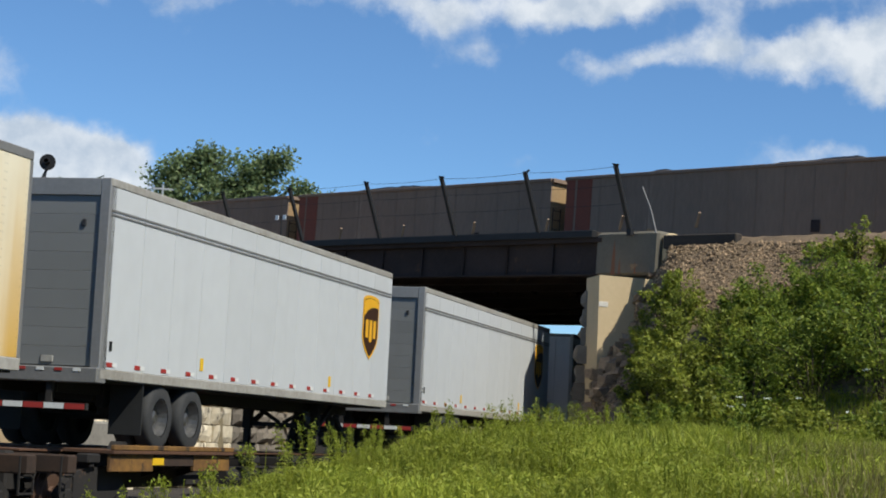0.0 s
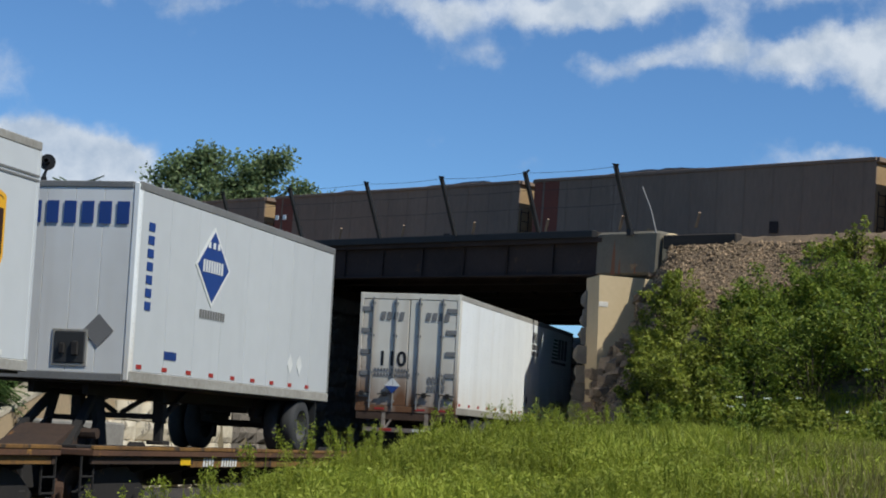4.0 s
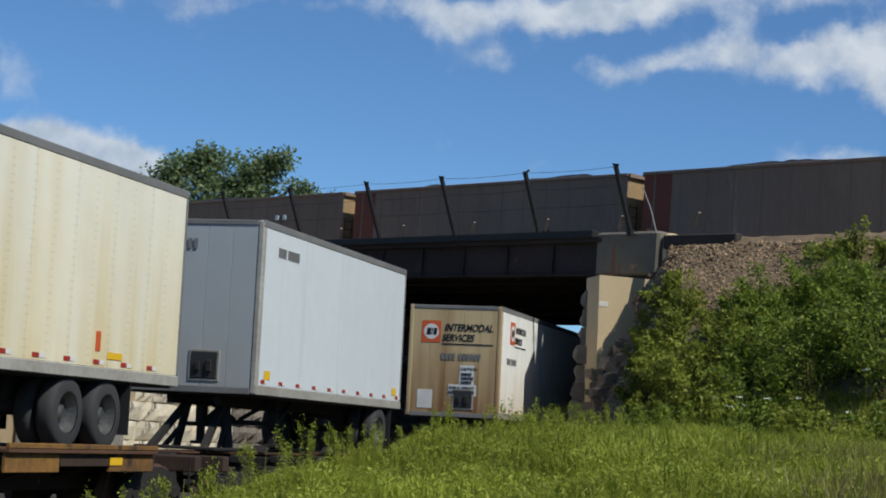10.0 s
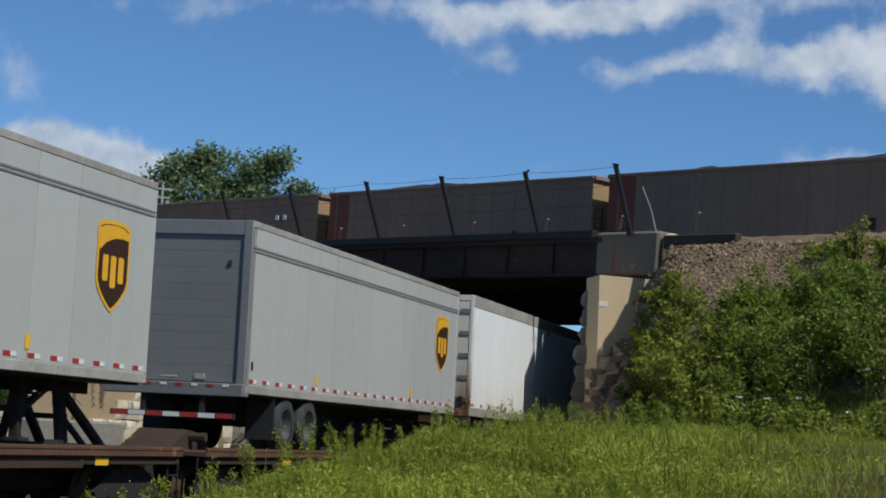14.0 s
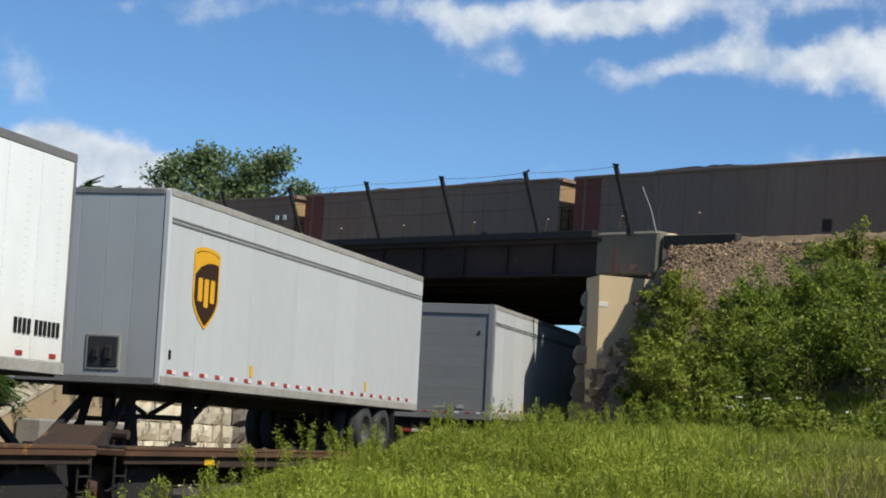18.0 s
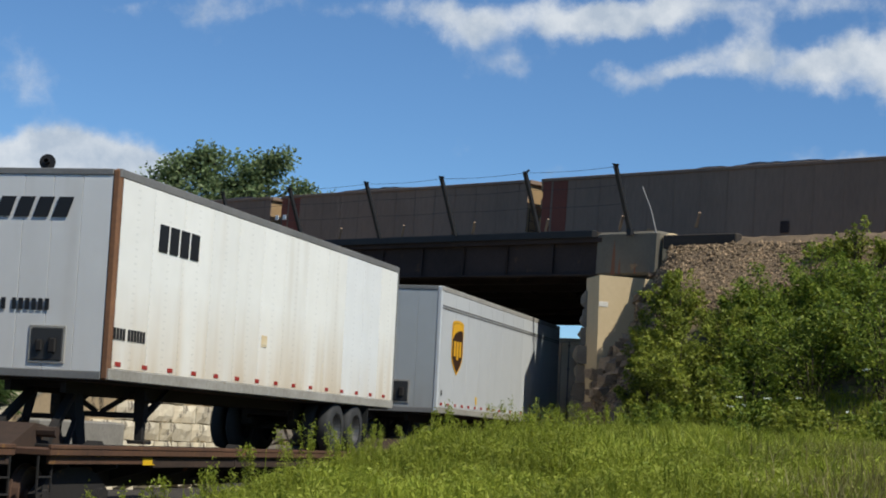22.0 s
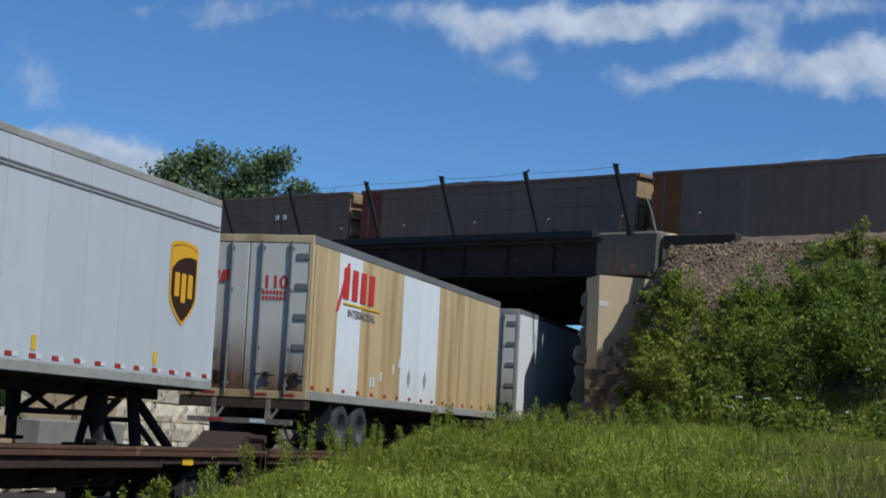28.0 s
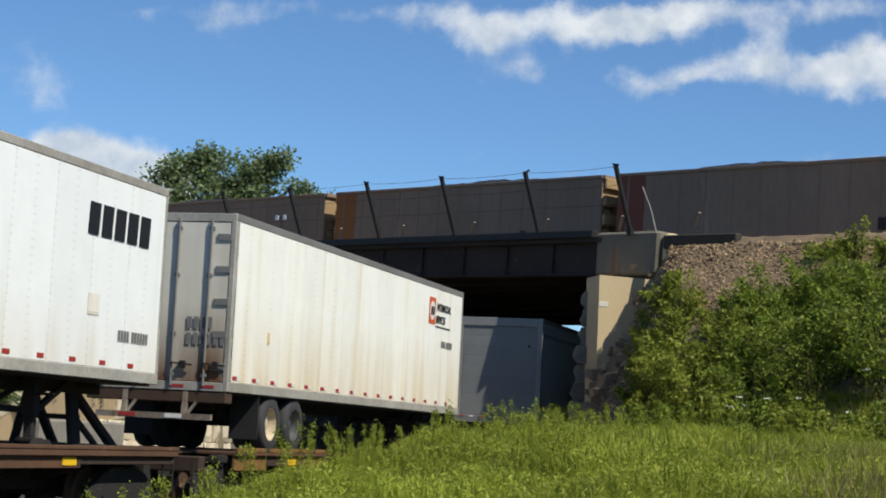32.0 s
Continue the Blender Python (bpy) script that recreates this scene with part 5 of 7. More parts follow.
def landing_gear(ob, y):
    """Two square legs on sand shoes, tied by a beam, a V of struts between them and drag braces to the frame."""
    for x in (-0.72, 0.72):
        leg = Shape().box(x - 0.09, x + 0.09, y - 0.09, y + 0.09, 0.42, 1.0, 0.012).box(x - 0.065, x + 0.065, y - 0.065, y + 0.065, 0.14, 0.42, 0.008).box(x - 0.15, x + 0.15, y - 0.14, y + 0.14, 0.08, 0.14, 0.012)
        part("landing_leg", leg, FRAME_DARK, ob)
        part("drag_brace", Shape().bar((x, y + 0.02, 0.46), (x * 0.9, y + 1.25, 0.98), 0.08), FRAME_DARK, ob)
    part("leg_beam", Shape().bar((-0.72, y, 0.52), (0.72, y, 0.52), 0.09).tube([(0.72, y - 0.12, 0.74), (1.12, y - 0.12, 0.74)], 0.02, 6).bar((-0.7, y, 0.98), (0.7, y, 0.98), 0.1), FRAME_DARK, ob)
    part("leg_strut", Shape().bar((-0.70, y, 0.96), (-0.04, y, 0.56), 0.07).bar((0.70, y, 0.96), (0.04, y, 0.56), 0.07), FRAME_DARK, ob)


def swing_doors(ob, h, mat, post, sign=None):
    """Two hinged doors with lock rods, hinges, handles, a sill with lamps and a bumper."""
    z0, z1 = 1.16, h - 0.16
    fr = Shape().box(-HW, -HW + 0.09, -0.01, 0.16, 1.0, h, 0.01).box(HW - 0.09, HW, -0.01, 0.16, 1.0, h, 0.01).box(-HW + 0.09, HW - 0.09, -0.008, 0.16, h - 0.15, h - 0.005, 0.008).box(-HW + 0.09, HW - 0.09, -0.012, 0.2, 1.0, 1.15, 0.008)
    part("door_frame", fr, post, ob, "rust-stained door frame")
    for s in (-1, 1):
        a, b = (0.012, HW - 0.1) if s > 0 else (-HW + 0.1, -0.012)
        d = part("door", Shape().box(a, b, 0.0, 0.05, z0, z1, 0.008), mat, ob, "grimy white swing door")
        for f in (0.22, 0.72):
            x = a + (b - a) * f
            rod = Shape().tube([(x, -0.035, z0 - 0.08), (x, -0.035, z1 + 0.05)], 0.022, 8)
            for zz in (z0 + 0.1, z0 + 0.8, z1 - 0.9, z1 - 0.1):
                rod.box(x - 0.05, x + 0.05, -0.045, 0.0, zz - 0.03, zz + 0.03, 0.006)
            part("lock_rod", rod, ALU_DARK, d)
            part("handle", Shape().bar((x, -0.06, z0 + 0.30), (x + 0.38 * s, -0.06, z0 + 0.27), 0.03).box(x + 0.2 * s - 0.05, x + 0.2 * s + 0.05, -0.075, 0, z0 + 0.22, z0 + 0.34, 0.006), FRAME_DARK, d)
        for i in range(5):
            zz = z0 + 0.25 + i * (z1 - z0 - 0.5) / 4
            x = b if s > 0 else a
            part("hinge", Shape().box(x - 0.20 * (s > 0) - 0.03, x + 0.20 * (s < 0) + 0.03, -0.022, 0.0, zz - 0.06, zz + 0.06, 0.006), RUST if post is RUSTPOST else ALU_DARK, d)
    for x in (-0.8, 0.25, 0.8):
        part("reflector", Shape().box(x, x + 0.26, -0.018, -0.012, 1.05, 1.10), RED, ob)
    bump = Shape().bar((-1.05, -0.02, 0.56), (1.05, -0.02, 0.56), 0.09, 0.1)
    for x in (-0.55, 0.55):
        bump.bar((x, -0.02, 0.56), (x, 0.05, 1.02), 0.09).bar((x + 0.05, 0.0, 0.6), (x + 0.32, 0.05, 1.0), 0.05)
    part("bumper", bump, BUMPER, ob, "grimy pale underride bumper")
    part("rear_sill", Shape().box(-HW + 0.02, HW - 0.02, 0.0, 0.3, 0.80, 0.995, 0.015), GRIME_RUST, ob, "rusty rear sill")
    for i, x in enumerate((-0.62, 0.22)):
        part("reflector", Shape().box(x, x + 0.31, -0.074, -0.066, 0.53, 0.60), RED if i % 2 == 0 else WHITE_TAPE, ob)


def shutter(ob, h):
    """A grey roll-up door in a wide frame, with lamps and a deep bumper."""
    fr = Shape().box(-HW, -HW + 0.16, -0.02, 0.2, 1.0, h, 0.012).box(HW - 0.16, HW, -0.02, 0.2, 1.0, h, 0.012).box(-HW + 0.16, HW - 0.16, -0.015, 0.2, h - 0.26, h - 0.005, 0.01)
    part("door_frame", fr, surface("grey_door_frame", (0.27, 0.265, 0.255), (0.18, 0.175, 0.17), 0.5, 0.2) if "grey_door_frame" not in bpy.data.materials else bpy.data.materials["grey_door_frame"], ob, "grey roll-up door frame")
    door = None
    k = 9
    zz = 1.18
    dh = (h - 0.26 - zz) / k
    for i in range(k):
        sl = Shape().box(-HW + 0.17, HW - 0.17, 0.02, 0.05, zz + i * dh + 0.001, zz + (i + 1) * dh - 0.001, 0.003)
        if door is None:
            door = part("shutter", sl, P_DOOR, ob, "dark grey roll-up door")
        else:
            part("slat", sl, P_DOOR, door)
    part("handle", Shape().box(0.35, 0.55, 0.0, 0.02, 1.22, 1.32, 0.01).tube([(-0.25, -0.04, 1.25), (0.05, -0.04, 1.25)], 0.015, 6), ALU, door)
    part("latch", Shape().box(0.86, 0.93, -0.005, 0.02, 3.2, 3.3, 0.01), DARKBOX, door)
    part("sill", Shape().box(-HW - 0.01, HW + 0.01, -0.10, 0.2, 0.94, 1.16, 0.015), ALU_DARK, ob, "grey rear sill")
    for i in range(8):
        part("reflector", Shape().box(-1.1 + i * 0.29, -0.98 + i * 0.29, -0.108, -0.10, 1.10, 1.145), RED if i % 2 == 0 else WHITE_TAPE, ob)
    bump = Shape().bar((-1.15, -0.02, 0.60), (1.15, -0.02, 0.60), 0.09, 0.1)
    for x in (-0.55, 0.55):
        bump.bar((x, -0.02, 0.60), (x, 0.0, 0.98), 0.09)
    part("bumper", bump, FRAME_DARK, ob)
    for i in range(7):
        x = -1.13 + i * 0.325
        part("reflector", Shape().box(x, x + 0.31, -0.075, -0.068, 0.56, 0.64), RED if i % 2 == 0 else WHITE_TAPE, ob)


def nose(ob, h, mat, post, box=True):
    """The closed front wall with corner posts, a connection box, and seams between its sheets."""
    k = 5
    for i in range(k):
        a = -HW + 0.12 + i * (2 * HW - 0.24) / k
        part("nose_sheet", Shape().box(a + 0.003, a + (2 * HW - 0.24) / k - 0.003, 0.0, 0.04, 1.12, h - 0.1, 0.004), mat, ob)
    for s in (-1, 1):
        part("corner_post", Shape().box(s * HW - (0.13 if s > 0 else 0), s * HW + (0.13 if s < 0 else 0), -0.012, 0.14, 1.0, h, 0.03), post, ob)
    for za, zb in ((h - 0.1, h - 0.004), (1.0, 1.12)):
        part("nose_rail", Shape().box(-HW + 0.12, HW - 0.12, -0.015, 0.1, za, zb, 0.01), ALU_DARK, ob)
    if box:
        b = part("connection_box", Shape().box(0.05, 0.55, -0.03, 0.0, 1.25, 1.72, 0.012), DARKBOX, ob, "recessed dark connection box")
        part("coupling", Shape().box(0.14, 0.24, -0.07, -0.03, 1.38, 1.55, 0.02).box(0.34, 0.46, -0.07, -0.03, 1.36, 1.58, 0.02), FRAME_DARK, b)
        part("box_frame", Shape().box(0.01, 0.59, -0.018, -0.001, 1.21, 1.25, 0.004).box(0.01, 0.59, -0.018, -0.001, 1.72, 1.76, 0.004).box(0.01, 0.05, -0.018, -0.001, 1.25, 1.72, 0.004).box(0.55, 0.59, -0.018, -0.001, 1.25, 1.72, 0.004), ALU, b)


def trailer(length, h, side, end, rail, label, wheel_end, axles=2, rim="grey", grooves=False, end_mat=None, post=None, tape="both", panel=1.22, swap=None, top=0.13, low=0.17):
    """A semi trailer, its near end at y = 0 and its near side at x = 1.295, standing on z = 0."""
    ob = thing("semi_trailer", label, "trailer", "trailers of the train")
    k = max(4, round(length / panel))
    w = (length - 0.16) / k
    z0, z1 = 1.0 + low, h - top
    core = Shape().box(-HW + 0.012, HW - 0.025, 0.06, length - 0.02, 1.06, h - 0.03)
    part("body", core, ALU_DARK, ob)
    sheet = Shape().box(HW - 0.03, HW, 0.006, w - 0.006, z0 + 0.002, z1 - 0.002, 0.003).mesh("side_panel", side)
    alt = None
    for i in range(k):
        me = sheet
        if swap and i in swap[0]:
            if alt is None:
                alt = Shape().box(HW - 0.03, HW, 0.006, w - 0.006, z0 + 0.002, z1 - 0.002, 0.003).mesh("side_panel", swap[1])
            me = alt
        part("side_panel", me, None, ob, at=Matrix.Translation((0, 0.08 + i * w, 0)))
    part("far_side", Shape().box(-HW, -HW + 0.012, 0.06, length - 0.06, z0, z1), side, ob)
    part("top_rail", Shape().box(HW - 0.05, HW + 0.008, 0.0, length, z1, h, 0.012), rail, ob)
    part("top_rail", Shape().box(-HW - 0.008, -HW + 0.05, 0.0, length, z1, h, 0.012), rail, ob)
    part("bottom_rail", Shape().box(HW - 0.06, HW + 0.012, 0.0, length, 1.0, z0, 0.012), ALU, ob, "dull aluminium bottom rail")
    part("bottom_rail", Shape().box(-HW - 0.012, -HW + 0.06, 0.0, length, 1.0, z0, 0.012), ALU, ob)
    part("roof", Shape().box(-HW + 0.05, HW - 0.05, 0.02, length - 0.02, h - 0.03, h - 0.012), ALU, ob)
    part("floor", Shape().box(-HW + 0.07, HW - 0.07, 0.1, length - 0.1, 0.97, 1.06), FRAME_DARK, ob)
    for x in (-0.45, 0.45):
        part("floor_beam", Shape().box(x - 0.05, x + 0.05, 0.3, length - 0.3, 0.8, 0.97), FRAME_DARK, ob)
    part("far_post", Shape().box(HW - 0.08, HW + 0.006, length - 0.09, length + 0.004, z0, z1, 0.012), rail if not grooves else side, ob)
    if grooves:
        for dz in (0.46, 0.52):
            part("side_groove", Shape().box(HW + 0.002, HW + 0.012, 0.05, length - 0.03, h - dz - 0.018, h - dz + 0.012), ALU_DARK, ob)
    pitch = {"both": 0.92, "red": 0.95, "close": 0.66, "wide": 0.97}[tape]
    i, y = 0, 0.2
    while y < length - 0.4:
        part("reflector", M_TAPE_R, None, ob, at=Matrix.Translation((HW + 0.001, y, z0 + 0.04)))
        if tape != "red":
            part("reflector", M_TAPE_W, None, ob, at=Matrix.Translation((HW + 0.001, y + 0.19, z0 + 0.04)))
        y += pitch
    if end == "shutter":
        shutter(ob, h)
    elif end == "doors":
        swing_doors(ob, h, end_mat or P_DIRTY, post or ALU)
    else:
        nose(ob, h, end_mat or P_NOSE, post or ALU)
    if wheel_end == "near":
        wheels(ob, 2.95 if axles == 2 else 0.85, axles, rim)
        landing_gear(ob, length - 2.9)
    else:
        wheels(ob, length - (3.0 if axles == 2 else 1.3), axles, rim)
        landing_gear(ob, 2.5)
    return ob
# ---------------------------------------------------------------- the trailers in their order, the first one farthest
def diamond(ob, y, z, s, mat, tall=1.35):
    part("placard", flat([(-s, 0), (0, -s * tall), (s, 0), (0, s * tall)], 0.005), mat, ob, at=on_side(y, z, 0.006))


def code(ob, y, z, h=0.16, mat=None, n=(4, 6)):
    for g in n:
        part("marking", bars((g,), h, h * 0.42, h * 0.2), mat or GREYLET, ob, at=on_side(y, z, 0.008))
        y += g * h * 0.62 + h * 0.42


def code_end(ob, x, z, h=0.16, mat=None, n=(4, 6)):
    for g in n:
        part("marking", bars((g,), h, h * 0.42, h * 0.2), mat or GREYLET, ob, at=on_end(x, z, 0.012))
        x += g * h * 0.62 + h * 0.42


def label_box(ob, y, z, w, h, mat):
    part("sticker", flat([(0, 0), (w, 0), (w, h), (0, h)], 0.004), mat, ob, at=on_side(y, z, 0.006))


def label_end(ob, x, z, w, h, mat):
    part("sticker", flat([(0, 0), (w, 0), (w, h), (0, h)], 0.004), mat, ob, at=on_end(x, z, 0.004))


def parcel(length, h, end, logo_far, wheel_end, side=None, axles=2, post=None, rim="grey", tape="close"):
    words_ = {"shutter": "grey parcel trailer with a shield decal and roll-up door", "nose": "grey parcel trailer with a shield decal and closed nose", "doors": "taupe-grey parcel trailer with a shield decal and swing doors"}[end]
    if length < 10:
        words_ = words_.replace("grey parcel", "short grey parcel")
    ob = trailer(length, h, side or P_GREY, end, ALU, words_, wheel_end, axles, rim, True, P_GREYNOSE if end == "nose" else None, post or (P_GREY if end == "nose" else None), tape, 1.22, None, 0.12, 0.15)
    y = length - 1.42 if logo_far else 1.55
    shield(ob, y, 2.63, 1.2, 1.02)
    for f in (0.26, 0.72):
        label_box(ob, length * f, 1.30, 0.13, 0.2, YELLOW)
    label_box(ob, 0.22 if not logo_far else 0.25, 1.42, 0.09, 0.14, BLACK)
    if end == "nose":
        code_end(ob, -0.95, h - 0.42, 0.2, BLACK, (5,))
    return ob


CARGO = []      # (thing, near end at 19 s, length)


def put(ob, near, length):
    CARGO.append((ob, near, length))
    return ob


put(trailer(14.6, 4.0, P_GREY, "doors", ALU_DARK, "dull grey trailer already beyond the bridge", "near", 2), 315.5, 14.6)
put(trailer(14.3, 3.95, P_TAUPE, "nose", ALU_DARK, "dull taupe trailer passing under the bridge", "far", 2), 298.3, 14.3)
put(parcel(13.9, 3.85, "shutter", True, "near", P_GREY, tape="wide"), 280.65, 13.9)
put(parcel(14.1, 3.90, "shutter", True, "near", tape="wide"), 263.9, 14.1)
ob = put(trailer(15.1, 3.90, P_CREAM, "doors", ALU_DARK, "cream trailer washed over with orange rust stains", "near", 2, "pale", False, P_NOSE, ALU, "both"), 246.4, 15.1)
code(ob, 13.0, 1.5, 0.1); label_box(ob, 12.45, 2.2, 0.03, 0.38, BLACK); label_box(ob, 12.70, 2.2, 0.03, 0.38, BLACK); label_box(ob, 12.45, 2.57, 0.28, 0.03, BLACK); label_box(ob, 12.45, 2.2, 0.28, 0.03, BLACK)
label_box(ob, 9.3, 3.5, 0.9, 0.16, P_WHITE); label_box(ob, 11.6, 3.5, 0.9, 0.16, P_WHITE); diamond(ob, 7.5, 1.75, 0.2, P_IVORY)
code_end(ob, 0.1, 1.65, 0.2, None, (4,)); code_end(ob, 0.1, 1.42, 0.2, None, (5,))
ob = put(trailer(14.2, 3.95, P_WHITE, "doors", ALU, "white trailer with rusty swing doors and green striped lettering", "near", 2, "grey", False, P_DIRTY, P_DIRTY, "red"), 231.0, 14.2)
for i in range(6):
    part("logo_stripe", flat([(i * 0.05, i * 0.11), (0.85, i * 0.11), (0.85, i * 0.11 + 0.055), (i * 0.05 + 0.03, i * 0.11 + 0.055)], 0.006), GREEN, ob, at=on_side(11.0, 2.98, 0.008))
part("logo_mark", bars((3,), 0.62, 0.34, 0.13, 0.06), GREYLET, ob, "faded lettering", at=on_side(11.9, 3.0, 0.008))
part("marking", bars((24,), 0.08, 0.06, 0.03), GREYLET, ob, at=on_side(11.0, 2.84, 0.008))
part("lettering", words("110", 0.42, BLACK), None, ob, at=on_side(8.2, 3.3, 0.006)); part("marking", bars((8,), 0.14, 0.06, 0.05), GREYLET, ob, at=on_side(8.2, 3.1, 0.008)); part("marking", bars((8,), 0.12, 0.06, 0.05), GREYLET, ob, at=on_side(8.2, 2.92, 0.008))
code(ob, 11.9, 1.55, 0.18, GREYLET)
diamond(ob, 7.78, 1.6, 0.12, BLACK)
part("lettering", words("110", 0.5, BLACK), None, ob, at=on_end(-0.78, 2.15, 0.006)); part("marking", bars((5, 6), 0.08, 0.05, 0.03), GREYLET, ob, at=on_end(-0.85, 2.0, 0.01)); part("marking", bars((12,), 0.08, 0.05, 0.03), GREYLET, ob, at=on_end(-0.85, 1.88, 0.01))
for x in (-0.75, 0.42):
    part("logo_mark", bars((4,), 0.2, 0.11, 0.05, 0.03), GREYLET, ob, at=on_end(x, 3.28, 0.01))
code_end(ob, 0.55, 1.75, 0.15, GREYLET, (5,)); code_end(ob, 0.55, 1.55, 0.15, GREYLET, (5,))
part("placard", flat([(-0.2, 0), (0, -0.2), (0.2, 0), (0, 0.2)], 0.005), WHITE_TAPE, ob, at=on_end(-0.35, 1.65, 0.05)); part("placard", flat([(-0.19, -0.01), (0, -0.2), (0.19, -0.01)], 0.008), BLUE, ob, at=on_end(-0.35, 1.65, 0.05))
ob = put(trailer(9.15, 4.0, P_GREY, "nose", ALU_DARK, "short pale grey trailer with a blue diamond decal", "far", 1, "grey", False, P_NOSE, P_WHITE, "red"), 212.0, 9.15)
part("logo", flat([(-0.75, 0), (0, -0.66), (0.75, 0), (0, 0.66)], 0.006), WHITE_TAPE, ob, at=on_side(2.95, 3.0, 0.006)); part("logo", flat([(-0.66, 0), (0, -0.58), (0.66, 0), (0, 0.58)], 0.006), BLUE, ob, "blue diamond decal", at=on_side(2.95, 3.0, 0.012)); part("logo_mark", bars((8,), 0.2, 0.07, 0.04), WHITE_TAPE, ob, at=on_side(2.5, 2.9, 0.02)); part("logo_mark", bars((3,), 0.1, 0.1, 0.1), WHITE_TAPE, ob, at=on_side(2.67, 3.3, 0.02))
part("marking", bars((10,), 0.14, 0.07, 0.04), GREYLET, ob, at=on_side(2.5, 2.15, 0.008)); code(ob, 1.2, 1.4, 0.13, BLUE, (6,))
for i in range(7):
    label_box(ob, 0.35, 2.1 + i * 0.2, 0.22, 0.13, BLUE)
diamond(ob, 6.9, 1.62, 0.14, WHITE_TAPE); diamond(ob, 7.4, 1.62, 0.14, WHITE_TAPE)
part("logo_mark", bars((8,), 0.34, 0.2, 0.09), BLUE, ob, "blue lettering", at=on_end(-1.1, 3.35, 0.012)); part("placard", flat([(-0.25, 0), (0, -0.25), (0.25, 0), (0, 0.25)], 0.005), GREYLET, ob, at=on_end(0.75, 1.75, 0.01))
put(parcel(13.8, 4.05, "shutter", True, "near"), 195.0, 13.8)
ob = put(trailer(15.0, 4.05, P_WHITE, "nose", ALU, "clean white trailer with an orange square decal", "far", 2, "pale", False, P_WHITE, P_WHITE, "red"), 173.5, 15.0)
lessor_mark(ob, on_side(1.05, 3.0, 0.006), 1.05, 0.25); code(ob, 0.73, 1.58, 0.17); diamond(ob, 7.58, 1.62, 0.17, ALU, 1.6); label_box(ob, 3.0, 3.72, 1.1, 0.18, P_IVORY); label_box(ob, 3.1, 3.76, 0.4, 0.1, GREYLET); label_box(ob, 3.6, 3.76, 0.4, 0.1, GREYLET)
part("lettering", words("INTERMODAL", 0.3, BLACK), None, ob, at=on_end(-0.9, 3.2, 0.006)); part("lettering", words("SERVICES", 0.3, BLACK), None, ob, at=on_end(-0.95, 2.88, 0.006)); label_end(ob, 0.55, 2.85, 0.5, 0.6, GREYLET); code_end(ob, -0.9, 2.55, 0.18)
for i, n in enumerate((6, 8, 5, 8)):
    part("marking", bars((n,), 0.1, 0.06, 0.03), GREYLET, ob, at=on_end(-0.9, 2.3 - i * 0.14, 0.01))
label_end(ob, -0.05, 1.55, 0.2, 0.18, YELLOW)
ob = put(trailer(14.8, 4.02, P_IVORY, "nose", ALU_DARK, "ivory trailer with a brown-stained nose and orange decal", "far", 2, "pale", False, P_BROWNED, P_BROWNED, "red"), 155.3, 14.8)
lessor_mark(ob, on_side(1.0, 3.06, 0.006), 1.0, 0.25); code(ob, 0.73, 2.5, 0.17, GREYLET)
for y, z in ((7.45, 2.1), (9.05, 1.63), (10.8, 1.66), (7.4, 1.66)):
    diamond(ob, y, z, 0.13, P_STREAKED, 1.7)
label_box(ob, 3.2, 1.25, 0.3, 0.16, P_YELLOWED)
lessor_mark(ob, on_end(-0.93, 3.0, 0.006), 0.95, 0.27); code_end(ob, -0.35, 2.55, 0.17); label_end(ob, 0.18, 1.85, 0.4, 0.55, WHITE_TAPE); label_end(ob, -0.12, 1.58, 0.78, 0.3, WHITE_TAPE); label_end(ob, -0.98, 1.22, 0.42, 0.5, P_NOSE)
part("lettering", words("CAUTION", 0.1, BLACK), None, ob, at=on_end(0.2, 2.27, 0.012))
part("lettering", words("INSIDE HEIGHT", 0.105, BLACK), None, ob, at=on_end(-0.1, 1.75, 0.012))
for i, n in enumerate((5, 6, 5)):
    part("marking", bars((n,), 0.08, 0.04, 0.02), BLACK, ob, at=on_end(0.23, 2.12 - i * 0.11, 0.012))
part("marking", bars((12,), 0.09, 0.04, 0.02), BLACK, ob, at=on_end(-0.1, 1.62, 0.012))
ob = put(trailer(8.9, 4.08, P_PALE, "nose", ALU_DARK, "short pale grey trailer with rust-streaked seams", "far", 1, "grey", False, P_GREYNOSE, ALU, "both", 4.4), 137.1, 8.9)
code(ob, 0.75, 3.5, 0.17, GREYLET, (4, 6)); label_box(ob, 0.35, 1.28, 0.28, 0.16, YELLOW); label_box(ob, 8.2, 1.28, 0.3, 0.16, YELLOW); code_end(ob, -0.7, 3.55, 0.18, GREYLET, (7,))
ob = put(trailer(15.2, 4.1, P_YELLOWED, "nose", ALU_DARK, "yellowed cream trailer with a grimy nose", "far", 2, "grey", False, P_NOSE, P_WHITE, "both"), 118.45, 15.2)
code(ob, 1.55, 1.55, 0.22); label_box(ob, 3.4, 1.45, 0.18, 0.28, ORANGE); label_box(ob, 12.2, 1.4, 0.15, 0.28, ORANGE); code(ob, 8.1, 3.35, 0.12, GREYLET, (2, 3)); label_box(ob, 4.2, 3.1, 1.3, 0.5, P_IVORY); label_box(ob, 12.6, 1.3, 0.5, 0.1, YELLOW); diamond(ob, 6.6, 1.85, 0.14, ALU, 1.7); label_end(ob, 0.62, 1.55, 0.45, 0.6, WHITE_TAPE)
part("marking", bars((8,), 0.14, 0.1, 0.06), GREYLET, ob, at=on_end(-0.9, 3.3, 0.01))
